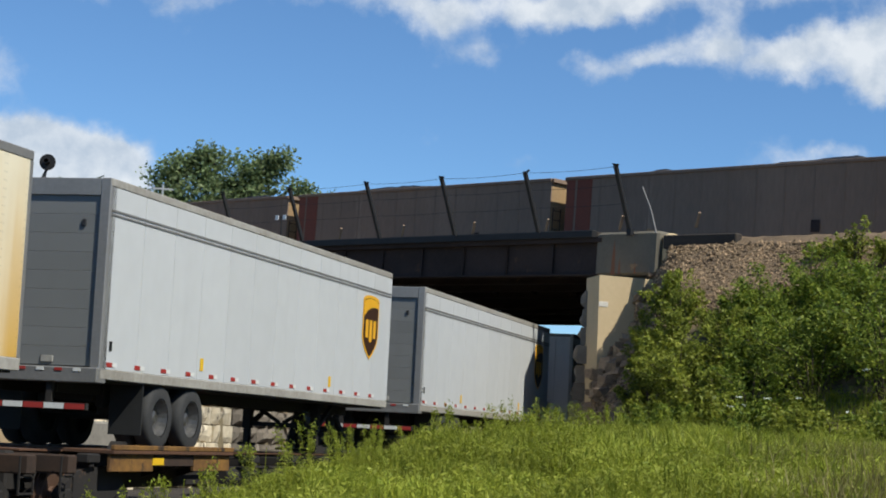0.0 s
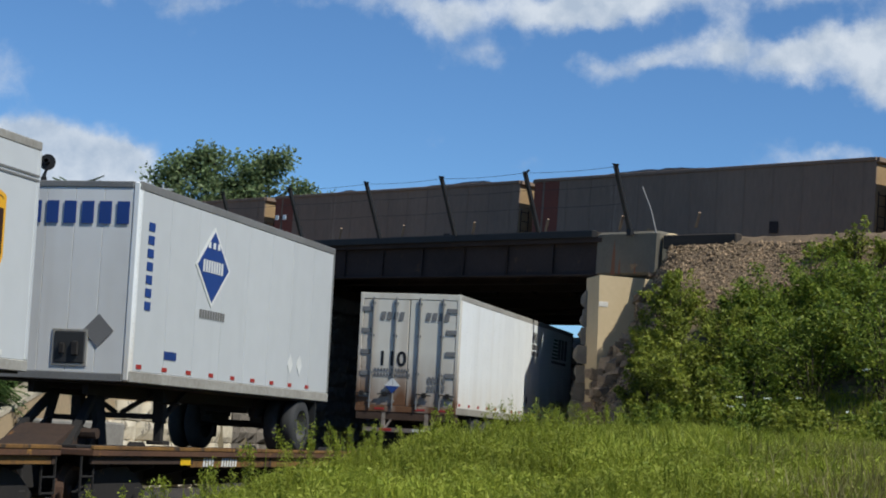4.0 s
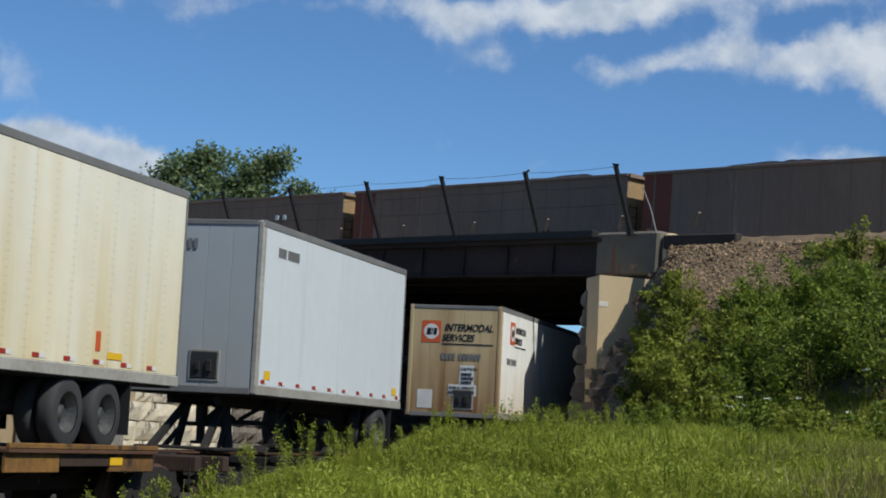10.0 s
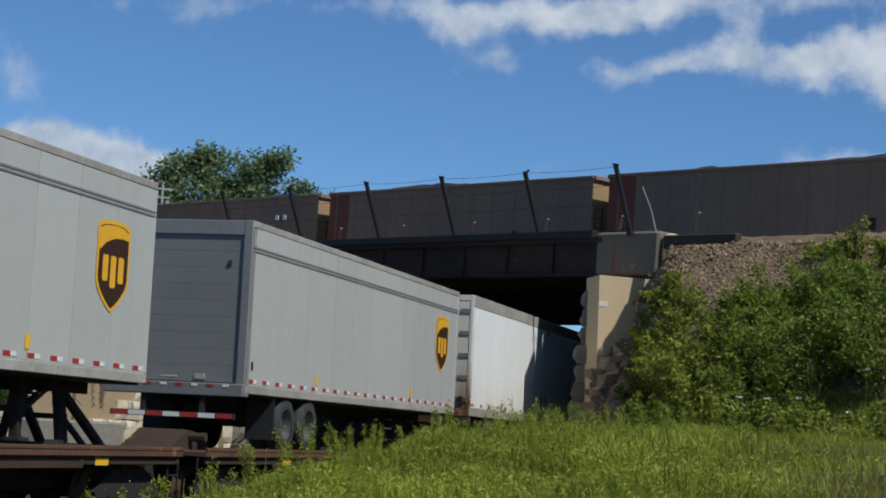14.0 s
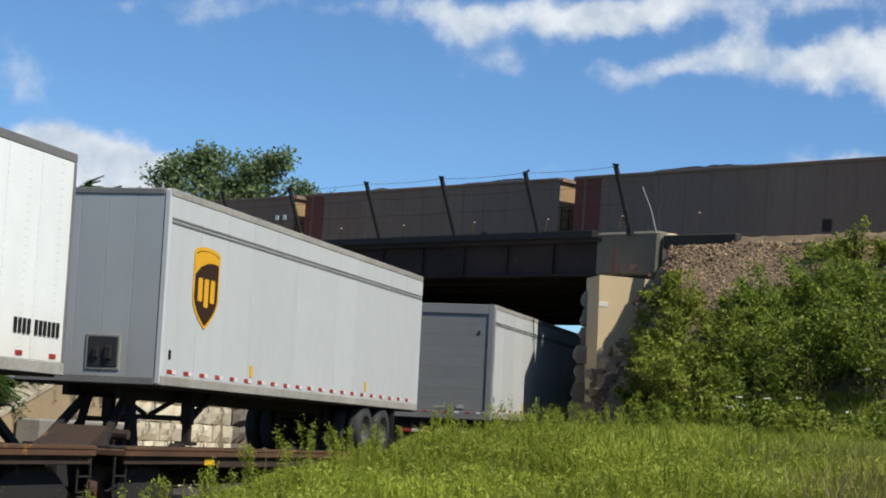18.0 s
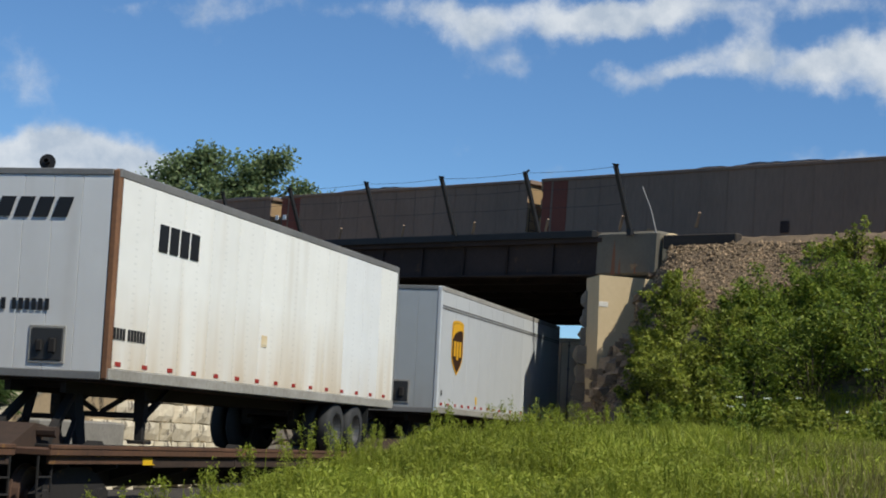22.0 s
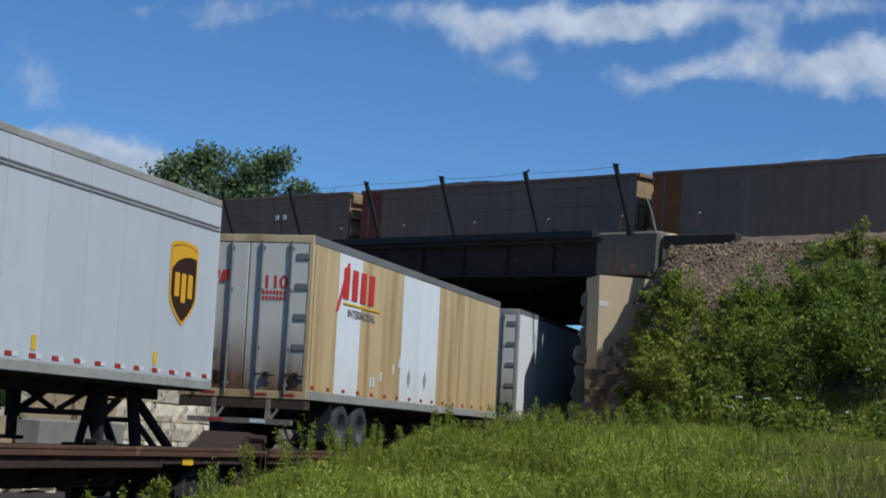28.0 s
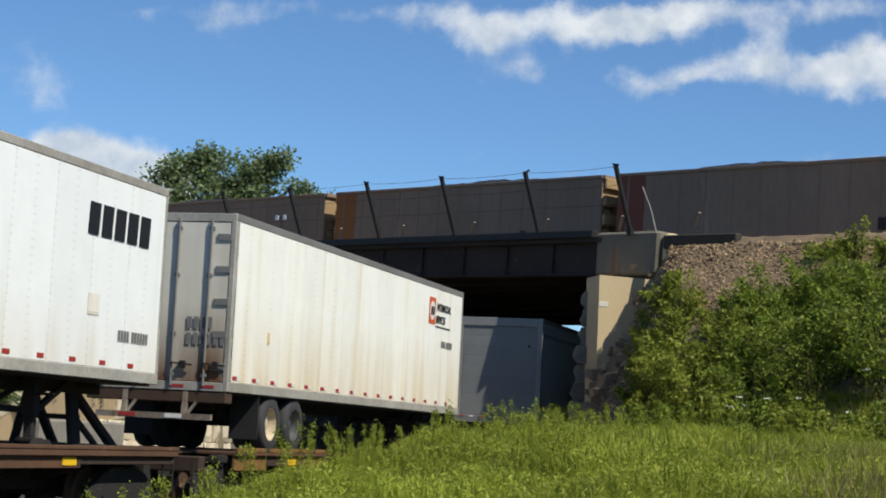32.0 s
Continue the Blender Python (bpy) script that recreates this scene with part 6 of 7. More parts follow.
ob = put(trailer(16.8, 4.06, P_WHITE, "doors", ALU, "long clean white trailer with rusty dirty doors", "near", 2, "pale", False, P_DIRTY, P_DIRTY, "both", 1.22, None, 0.3, 0.22), 98.2, 16.8)
for y in (8.4, 9.1):
    diamond(ob, y, 1.72, 0.13, ALU, 1.7)
code(ob, 16.0, 1.5, 0.12, GREYLET, (4,)); code(ob, 16.0, 1.32, 0.12, GREYLET, (4,)); label_box(ob, 16.15, 1.65, 0.3, 0.9, P_GREY); label_box(ob, 8.9, 3.62, 0.3, 0.1, GREYLET); label_box(ob, 13.0, 3.55, 0.1, 0.14, GREYLET)
code_end(ob, 0.15, 2.6, 0.16, GREYLET, (4,)); code_end(ob, 0.15, 2.38, 0.16, GREYLET, (6,)); code_end(ob, 0.25, 2.1, 0.14, GREYLET, (4,))
put(parcel(14.1, 4.0, "shutter", True, "near", P_TAUPE), 82.6, 14.1)
put(parcel(13.9, 4.06, "doors", True, "near", P_TAUPE), 64.6, 13.9)
put(parcel(14.2, 4.0, "shutter", True, "near", P_GREY), 46.1, 14.2)
put(parcel(14.35, 4.06, "nose", False, "far", P_GREY), 24.7, 14.35)
ob = put(trailer(14.9, 4.06, P_WHITE, "doors", ALU_DARK, "white trailer with rusty doors and a red sign", "near", 2, "mixed", False, P_DIRTY, ALU, "red", 0.95), 6.5, 14.9)
code(ob, 13.4, 1.5, 0.2, BLACK); code(ob, 7.2, 3.45, 0.14, GREYLET, (2, 3)); label_box(ob, 2.9, 1.95, 0.3, 0.22, P_IVORY)
part("sign", flat([(0, 0), (0.42, 0), (0.42, 1.5), (0, 1.5)], 0.012), CRIMSON, ob, "red advertising sign with a pale shape", at=on_end(-1.0, 2.05, 0.01)); part("sign_shape", flat([(0.1, 0.35), (0.32, 0.35), (0.25, 0.8), (0.22, 1.15), (0.19, 0.8)], 0.02), WHITE_TAPE, ob, at=on_end(-1.0, 2.05, 0.01)); part("sign_band", flat([(0, 0), (0.42, 0), (0.42, 0.09), (0, 0.09)], 0.016), BLUE, ob, at=on_end(-1.0, 2.0, 0.01))
code_end(ob, 0.55, 1.95, 0.17, GREYLET, (4,)); code_end(ob, 0.55, 1.72, 0.17, GREYLET, (6,)); code_end(ob, 0.75, 3.4, 0.12, CRIMSON, (3,))
put(parcel(13.8, 4.02, "nose", False, "far", P_GREY), -13.95, 13.8)
ob = put(trailer(14.3, 4.08, P_IVORY, "nose", ALU_DARK, "cream trailer with black lettering and rusted corner", "far", 2, "grey", False, P_NOSE, RUSTPOST, "red", 1.22, ((9, 10), P_WHITE)), -31.95, 14.3)
part("logo_mark", bars((4,), 0.42, 0.33, 0.08, 0.02), BLACK, ob, "black lettering", at=on_side(1.47, 3.03, 0.008)); code(ob, 0.08, 1.6, 0.17, BLACK); label_box(ob, 6.1, 1.85, 0.26, 0.2, P_CREAM)
part("logo_mark", bars((5,), 0.3, 0.24, 0.07, 0.1), BLACK, ob, "black lettering", at=on_end(-1.0, 3.35, 0.012)); code_end(ob, -0.8, 1.98, 0.17, BLACK)
put(parcel(13.6, 4.06, "nose", False, "far", P_GREY, 2), -49.9, 13.6)
ob = put(trailer(14.75, 4.1, P_WHITE, "nose", ALU, "bright white trailer with an orange square decal", "far", 2, "pale", False, P_WHITE, ALU, "red", 1.22, None, 0.2, 0.2), -68.15, 14.75)
lessor_mark(ob, on_side(0.93, 3.05, 0.006), 1.0, 0.25); code(ob, 0.76, 2.46, 0.17)
for y, z, s in ((6.3, 1.95, 0.13), (7.4, 1.72, 0.13), (8.09, 1.81, 0.17)):
    diamond(ob, y, z, s, ALU if s > 0.15 else ALU, 1.5)
for y, z in ((1.9, 1.45), (12.0, 1.4)):
    label_box(ob, y, z, 0.2, 0.24, YELLOW); label_box(ob, y + 0.05, z + 0.03, 0.07, 0.18, BROWN)
for y, z in ((3.6, 1.6), (3.6, 1.95), (5.2, 1.72), (7.9, 2.0)):
    label_box(ob, y, z, 0.2, 0.2, P_NOSE)
part("lettering", words("INTERMODAL", 0.3, BLACK), None, ob, at=on_end(-1.05, 3.3, 0.006)); part("lettering", words("SERVICES", 0.3, BLACK), None, ob, at=on_end(-1.1, 2.95, 0.006)); code_end(ob, -0.6, 2.55, 0.18)
for i, n in enumerate((6, 6, 4)):
    part("marking", bars((n,), 0.1, 0.06, 0.03), GREYLET, ob, at=on_end(0.2, 2.3 - i * 0.15, 0.01))
ob = put(trailer(16.95, 4.12, P_WHITE, "doors", ALU_DARK, "long white trailer with the ghost of old lettering", "near", 2, "grey", False, P_DIRTY, ALU, "close"), -88.7, 16.95)
part("ghost_lettering", bars((9, 6), 0.45, 0.22, 0.16, 0.08), P_GHOST, ob, "worn-off lettering left as grey ghosts", at=on_side(6.0, 2.75, 0.004))
r5 = random.Random(2)
for i in range(26):
    label_box(ob, 6.0 + r5.uniform(0, 7.5), 2.5 + r5.uniform(0, 0.75), r5.uniform(0.03, 0.12), r5.uniform(0.05, 0.22), ALU if i % 3 else P_NOSE)
label_box(ob, 4.0, 1.92, 12.0, 0.36, P_GHOST); part("placard", flat([(-0.22, 0), (0, -0.38), (0.22, 0), (0, 0.38)], 0.005), GREYLET, ob, at=on_side(8.46, 1.8, 0.01)); diamond(ob, 8.48, 1.95, 0.17, P_WHITE, 1.7); label_box(ob, 7.8, 1.55, 0.36, 0.32, P_YELLOWED); code(ob, 15.9, 1.9, 0.18, GREYLET, (3,)); code(ob, 15.9, 1.62, 0.18, GREYLET, (5,))
code_end(ob, -0.2, 3.6, 0.14, GREYLET, (6,))
ob = put(trailer(15.25, 4.12, P_TAN, "doors", ALU_DARK, "brown-stained trailer with two fresh white panels and red lettering", "near", 2, "grey", False, P_DIRTY, P_TAN, "red", 1.5, ((1, 4, 5), P_WHITE), 0.16), -106.25, 15.25)
part("logo_mark", bars((4,), 0.62, 0.36, 0.2, 0.02), CRIMSON, ob, "red lettering", at=on_side(1.85, 3.08, 0.012)); part("logo_mark", flat([(0, -0.2), (0.12, -0.2), (0.75, 0.8), (0.62, 0.8)], 0.014), CRIMSON, ob, at=on_side(1.45, 3.0, 0.012)); part("rule", flat([(0, 0), (2.5, 0), (2.5, 0.04), (0, 0.04)], 0.006), YELLOW, ob, at=on_side(1.9, 2.97, 0.012)); part("lettering", words("INTERMODAL", 0.22, GREYLET), None, ob, at=on_side(2.2, 2.74, 0.008) @ Matrix.Diagonal((1.35, 1, 1, 1)))
for y, z in ((3.9, 1.4), (4.12, 1.4), (4.6, 1.55), (5.5, 1.75), (5.95, 1.9)):
    label_box(ob, y, z, 0.13, 0.2, WHITE_TAPE)
for y in (6.8, 8.1):
    diamond(ob, y, 1.7, 0.13, ALU, 1.6)
part("lettering", words("110", 0.34, CRIMSON), None, ob, at=on_end(0.30, 3.1, 0.004)); part("marking", bars((7,), 0.07, 0.04, 0.03), CRIMSON, ob, at=on_end(0.31, 2.98, 0.004)); part("marking", bars((7,), 0.07, 0.04, 0.03), CRIMSON, ob, at=on_end(0.31, 2.87, 0.004)); part("logo_mark", bars((3,), 0.22, 0.13, 0.06, 0.05), CRIMSON, ob, at=on_end(-0.95, 3.2, 0.012)); part("marking", bars((4,), 0.16, 0.05, 0.05, 0.03), GREYLET, ob, at=on_end(-0.9, 1.75, 0.012))
put(parcel(8.53, 4.14, "doors", True, "near", P_GREY, 1), -119.5, 8.53)
put(parcel(8.6, 4.14, "nose", False, "far", P_GREY, 1), -129.05, 8.6)
put(parcel(8.4, 4.08, "shutter", True, "near", P_GREY, 1), -141.3, 8.4)
ob = put(trailer(15.3, 4.02, P_STREAKED, "doors", ALU_DARK, "ivory trailer streaked with rust, closed swing doors", "near", 2, "mixed", False, P_DIRTY, ALU, "both"), -166.05, 15.3)
lessor_mark(ob, on_side(12.22, 3.05, 0.006), 1.0, 0.25); code(ob, 13.4, 2.55, 0.15, GREYLET); label_box(ob, 1.75, 1.9, 0.12, 0.22, P_CREAM)
code_end(ob, 0.5, 2.05, 0.2, None, (4,)); code_end(ob, 0.5, 1.78, 0.2, None, (6,))
ob = put(trailer(14.6, 4.02, P_WHITE, "doors", ALU, "white trailer with black lettering on its side", "near", 2, "grey", False, P_DIRTY, ALU, "red"), -183.55, 14.6)
part("logo_mark", bars((5,), 0.46, 0.34, 0.09, 0.03), BLACK, ob, "black lettering", at=on_side(11.9, 3.02, 0.008)); label_box(ob, 12.05, 1.9, 0.36, 0.3, P_IVORY); code(ob, 13.1, 1.58, 0.16, GREYLET)

# ---------------------------------------------------------------- the flat cars under them
SILL = surface("rusty_side_sill", (0.060, 0.034, 0.021), (0.026, 0.017, 0.012), 0.85, 0, 0.9, 10, 0.6, 0.4, third=(0.22, 0.10, 0.028), third_at=0.63)
OCHRE = surface("faded_ochre_sill", (0.25, 0.125, 0.028), (0.095, 0.048, 0.018), 0.8, 0, 0.9, 9, 0.8, 0.4, third=(0.035, 0.023, 0.015), third_at=0.53)
DECKRUST = surface("rusty_deck_edge", (0.135, 0.062, 0.030), (0.055, 0.029, 0.018), 0.85, 0, 0.8, 12, 0.6, 0.4, third=(0.30, 0.15, 0.03), third_at=0.60)
M_RW = Shape().lathe([(-0.07, 0.0), (-0.07, 0.44), (-0.035, 0.44), (-0.03, 0.415), (0.07, 0.405), (0.07, 0.36), (0.02, 0.33), (0.02, 0.13), (0.06, 0.12), (0.06, 0.0)], (0, 0, 0), "x", 24)
M_RW = M_RW.mesh("wheel", RAIL)
M_SIDEFRAME = Shape().prism([(-1.15, -0.62), (-0.75, -0.36), (-0.35, -0.26), (0.35, -0.26), (0.75, -0.36), (1.15, -0.62), (1.1, -0.76), (0.8, -0.62), (0.45, -0.86), (-0.45, -0.86), (-0.8, -0.62), (-1.1, -0.76)], 0.92, 1.04, "x").box(0.9, 1.06, -0.95, -0.75, -0.76, -0.56, 0.02).box(0.9, 1.06, 0.75, 0.95, -0.76, -0.56, 0.02).mesh("side_frame", FRAME_DARK)
M_SPRING = Shape()
for y in (-0.16, 0.0, 0.16):
    M_SPRING.lathe([(-0.78, 0.065), (-0.5, 0.065)], (0.97, y, 0), "z", 8)
M_SPRING = M_SPRING.mesh("spring", RUST)
M_BOLSTER = Shape().box(-0.9, 0.9, -0.16, 0.16, -0.6, -0.42, 0.02).tube([(-0.9, -0.85, -0.66), (0.9, -0.85, -0.66)], 0.07, 8).tube([(-0.9, 0.85, -0.66), (0.9, 0.85, -0.66)], 0.07, 8).mesh("bolster", FRAME_DARK)


def bogie(ob, y, drop=0.0):
    b = part("bogie", M_BOLSTER, None, ob, "dark two-axle bogie", at=Matrix.Translation((0, y, drop)))
    for s in (1, -1):
        turn = Matrix.Identity(4) if s > 0 else pose(0, 0, 0, 0, 0, 180)
        part("side_frame", M_SIDEFRAME, None, b, at=turn)
        part("spring", M_SPRING, None, b, at=turn)
        for ya in (-0.85, 0.85):
            part("wheel", M_RW, None, b, at=Matrix.Translation((s * 0.76, ya, -0.66)) @ turn)


def flat_car(y0, y1, hitches, seed, style="brown", spots=()):
    """A car from y0 to y1 on the track, deck top at z = 0, with a hitch stand under each trailer's nose.

    style: "brown" or "ochre" for a full deck, "spine" for a centre beam with short wheel platforms at the spots."""
    r = random.Random(seed)
    ob = thing("flat_car", {"brown": "rusty brown railway flat car carrying trailers", "ochre": "faded ochre railway flat car carrying trailers", "spine": "skeleton rail car with a dark beam and ochre platforms"}[style], "rail car", "flat cars of the train")
    a, b = y0 + 0.5, y1 - 0.5
    if style == "spine":
        part("centre_sill", Shape().box(-0.42, 0.42, a - 0.2, b + 0.2, -0.62, -0.06, 0.03), FRAME_DARK, ob)
        part("walkway", Shape().box(-0.5, 0.5, a, b, -0.06, -0.03, 0.005), DECKRUST, ob)
        ends = []
        for y in spots:
            ends.append((max(a, y - 2.35), min(b, y + 2.35)))
        for p, q in ends:
            part("wheel_platform", Shape().box(-1.33, 1.33, p, q, -0.06, 0.0, 0.01), DECKRUST, ob, "rusty wheel platform")
            part("platform_lip", Shape().box(1.27, 1.335, p, q, 0.0, 0.075, 0.01), OCHRE, ob)
            for s in (-1, 1):
                k = max(1, round((q - p) / 1.6))
                for i in range(k):
                    u, v = p + (q - p) * i / k + 0.02, p + (q - p) * (i + 1) / k - 0.02
                    part("side_sill", Shape().box(s * 1.24 - 0.03, s * 1.24 + 0.03, u, v, -0.32 if i % 2 == 0 else -0.24, -0.06, 0.01), OCHRE if i % 3 != 1 else SILL, ob)
            for i in range(4):
                y = p + 0.2 + i * (q - p - 0.4) / 3
                part("cross_bearer", Shape().prism([(-1.2, -0.07), (1.2, -0.07), (1.2, -0.2), (0.42, -0.45), (-0.42, -0.45), (-1.2, -0.2)], y - 0.04, y + 0.04, "y"), FRAME_DARK, ob)
        for p in (a + 0.1, b - 0.1):
            part("end_beam", Shape().box(-1.28, 1.28, p - 0.12, p + 0.12, -0.34, -0.08, 0.02), SILL, ob)
        for i in range(int((b - a) / 2.1)):
            y = a + 1.2 + i * 2.1 + r.uniform(-0.3, 0.3)
            part("side_arm", Shape().box(-1.12, 1.12, y - 0.07, y + 0.07, -0.26, -0.1, 0.015).box(0.95, 1.15, y - 0.2, y + 0.2, -0.2, -0.06, 0.02), FRAME_DARK, ob)
        y = a + (b - a) * r.uniform(0.35, 0.5)
        part("air_reservoir", Shape().tube([(0.75, y - 0.6, -0.45), (0.75, y + 0.6, -0.45)], 0.17, 12), FRAME_DARK, ob)
        part("brake_pipe", Shape().tube([(0.55, a, -0.3), (0.55, b, -0.3)], 0.025, 6), FRAME_DARK, ob)
        marks = ends
    else:
        side = OCHRE if style == "ochre" else SILL
        part("deck", Shape().box(-1.33, 1.33, a, b, -0.09, 0.0, 0.01), DECKRUST, ob, "rusty steel deck")
        k = max(4, round((b - a) / 3.4))
        for s in (-1, 1):
            for i in range(k):
                u, v = a + 0.1 + (b - a - 0.2) * i / k, a + 0.1 + (b - a - 0.2) * (i + 1) / k
                low = -0.21 if i in (0, k - 1) else -0.26
                part("side_sill", Shape().box(s * 1.24 - 0.03, s * 1.24 + 0.03, u, v - 0.012, low, -0.09, 0.008), SILL if r.random() < (0.30 if style == "ochre" else 0.8) else side if style == "ochre" else DECKRUST, ob)
                part("sill_rib", Shape().box(s * 1.24 - 0.045, s * 1.24 + 0.045, v - 0.06, v + 0.035, low, -0.09, 0.008), SILL, ob)
        part("side_lip", Shape().box(1.28, 1.34, a, b, 0.0, 0.06, 0.01), OCHRE if style == "ochre" else DECKRUST, ob)
        part("centre_sill", Shape().box(-0.35, 0.35, a - 0.2, b + 0.2, -0.6, -0.1, 0.02), FRAME_DARK, ob)
        for i in range(int((b - a) / 1.6)):
            y = a + 0.8 + i * 1.6
            part("cross_bearer", Shape().prism([(-1.2, -0.1), (1.2, -0.1), (1.2, -0.26), (0.35, -0.5), (-0.35, -0.5), (-1.2, -0.26)], y - 0.04, y + 0.04, "y"), FRAME_DARK, ob)
        if style == "ochre":
            for g, y in ((4, a + 4.2), (6, a + 5.0)):
                part("marking", bars((g,), 0.14, 0.07, 0.05, 0.02), WHITE_TAPE, ob, "white painted marking", at=Matrix.Translation((1.272, y, -0.245)) @ SIDE)
        marks = [(a + 1.5, a + 6.0), (b - 6.0, b - 1.5)]
    for p, q in marks:
        y = p + (q - p) * r.uniform(0.15, 0.8)
        part("reflector", Shape().box(1.272, 1.282, y, y + 0.42, -0.22, -0.11), YELLOW, ob, "yellow reflective plate")
    # a folded hitch and loose gear lying on the deck between the trailers
    if style != "spine":
        y = a + 1.1
        part("folded_hitch", Shape().prism([(y - 0.7, 0.0), (y + 1.1, 0.0), (y + 0.9, 0.26), (y + 0.1, 0.34), (y - 0.3, 0.16)], -0.45, 0.45, "x").tube([(-0.5, y + 0.2, 0.22), (0.75, y + 0.2, 0.22)], 0.08, 8), SILL, ob, "folded rusty hitch")
    for s, y in ((-1, a - 0.2), (1, b + 0.2)):
        part("coupler", Shape().box(-0.12, 0.12, y, y + s * 0.75, -0.42, -0.2, 0.03).box(-0.17, 0.17, y + s * 0.45, y + s * 0.78, -0.45, -0.17, 0.04), FRAME_DARK, ob)
        part("end_handrail", Shape().bar((1.2, y - s * 0.1, -0.1), (1.2, y - s * 0.1, -0.62), 0.025).bar((1.2, y - s * 0.5, -0.1), (1.2, y - s * 0.5, -0.62), 0.025).bar((1.2, y - s * 0.1, -0.6), (1.2, y - s * 0.5, -0.6), 0.025).bar((1.2, y - s * 0.1, -0.38), (1.2, y - s * 0.5, -0.38), 0.025), FRAME_DARK, ob)
    for y, up in hitches:
        stand = part("hitch_stand", Shape().box(-0.75, 0.75, min(y - 0.2, y + 1.4 * up), max(y - 0.2, y + 1.4 * up), 0.0, 0.05, 0.01), FRAME_DARK, ob, "grimy dark hitch stand")
        for x in (-0.42, 0.42):
            part("hitch_leg", Shape().bar((x * 1.2, y - 0.1, 0.0), (x * 0.8, y, 0.92), 0.15, 0.13), FRAME_DARK, stand)
            part("hitch_strut", Shape().bar((x * 1.2, y + up * 1.25, 0.0), (x * 0.8, y + up * 0.05, 0.86), 0.12, 0.10), FRAME_DARK, stand)
            part("hitch_gusset", Shape().bar((x * 1.25, y + up * 0.6, 0.02), (x * 0.95, y + up * 0.05, 0.45), 0.07), FRAME_DARK, stand)
        part("hitch_head", Shape().box(-0.5, 0.5, y - 0.3, y + 0.3, 0.88, 0.97, 0.015), FRAME_DARK, stand)
        part("hitch_tie", Shape().bar((-0.5, y, 0.45), (0.5, y, 0.45), 0.08), FRAME_DARK, stand)
    for k in range(3):
        y = a + 2.0 + r.uniform(0, 1) + k * (b - a - 4) / 2.5
        part("chock", Shape().prism([(y - 0.2, 0.0), (y + 0.2, 0.0), (y + 0.06, 0.12), (y - 0.06, 0.12)], 0.85, 1.05, "x"), FRAME_DARK, ob)
    bogie(ob, a + 1.35, 0.0)
    bogie(ob, b - 1.35, 0.0)
    return ob


CARS = []
order = sorted(CARGO, key=lambda c: -c[1])
groups, i = [], 0
while i < len(order):
    if abs(order[i][1] + 119.5) < 0.1:
        groups.append([order[i], order[i + 1]])
        i += 2
    else:
        groups.append([order[i]])
        i += 1
for gi, gr in enumerate(groups):
    near, far = gr[-1][1], gr[0][1] + gr[0][2]
    lo = (groups[gi + 1][0][1] + groups[gi + 1][0][2] + near) / 2 if gi + 1 < len(groups) else near - 1.5
    hi = (groups[gi - 1][-1][1] + far) / 2 if gi else far + 1.5
    hit = []
    for ob, n, L in gr:
        doors = any(c.name.startswith(("bumper",)) for c in ob.children)
        hit.append((n - lo + (L - 0.95), 1) if doors else (n - lo + 0.95, -1))
    spots = []
    for ob, n, L in gr:
        wy = [c.matrix_basis.translation.y for c in ob.children if c.name.startswith("wheel")]
        spots.append(n - lo + sum(wy) / len(wy))
    style = "spine" if gi in (2, 3, 4, 5, 9, 10, 11, 12, 21, 22, 26) else "ochre" if gi in (6, 7, 25) else "brown"
    CARS.append((flat_car(0.0, hi - lo, hit, gi, style, spots), lo))

# ---------------------------------------------------------------- coal cars
COALHEAP = surface("coal", (0.018, 0.018, 0.019), (0.008, 0.008, 0.009), 0.6, 0, 1.5, 9, 0.6, 0.9, depth=0.05)
COAL_END = surface("dusty_tan_end_paint", (0.40, 0.265, 0.13), (0.25, 0.165, 0.085), 0.85, 0, 0.8, 8, 0.5, 0.3, third=(0.13, 0.09, 0.06), third_at=0.64)
RED_END = surface("faded_red_panel", (0.24, 0.062, 0.032), (0.15, 0.045, 0.026), 0.75, 0, 0.8, 10, 0.6, 0.2)
ORANGE_END = surface("faded_orange_panel", (0.36, 0.12, 0.02), (0.22, 0.075, 0.018), 0.75, 0, 0.8, 10, 0.6, 0.2)
CW, CL = 3.1, 15.35


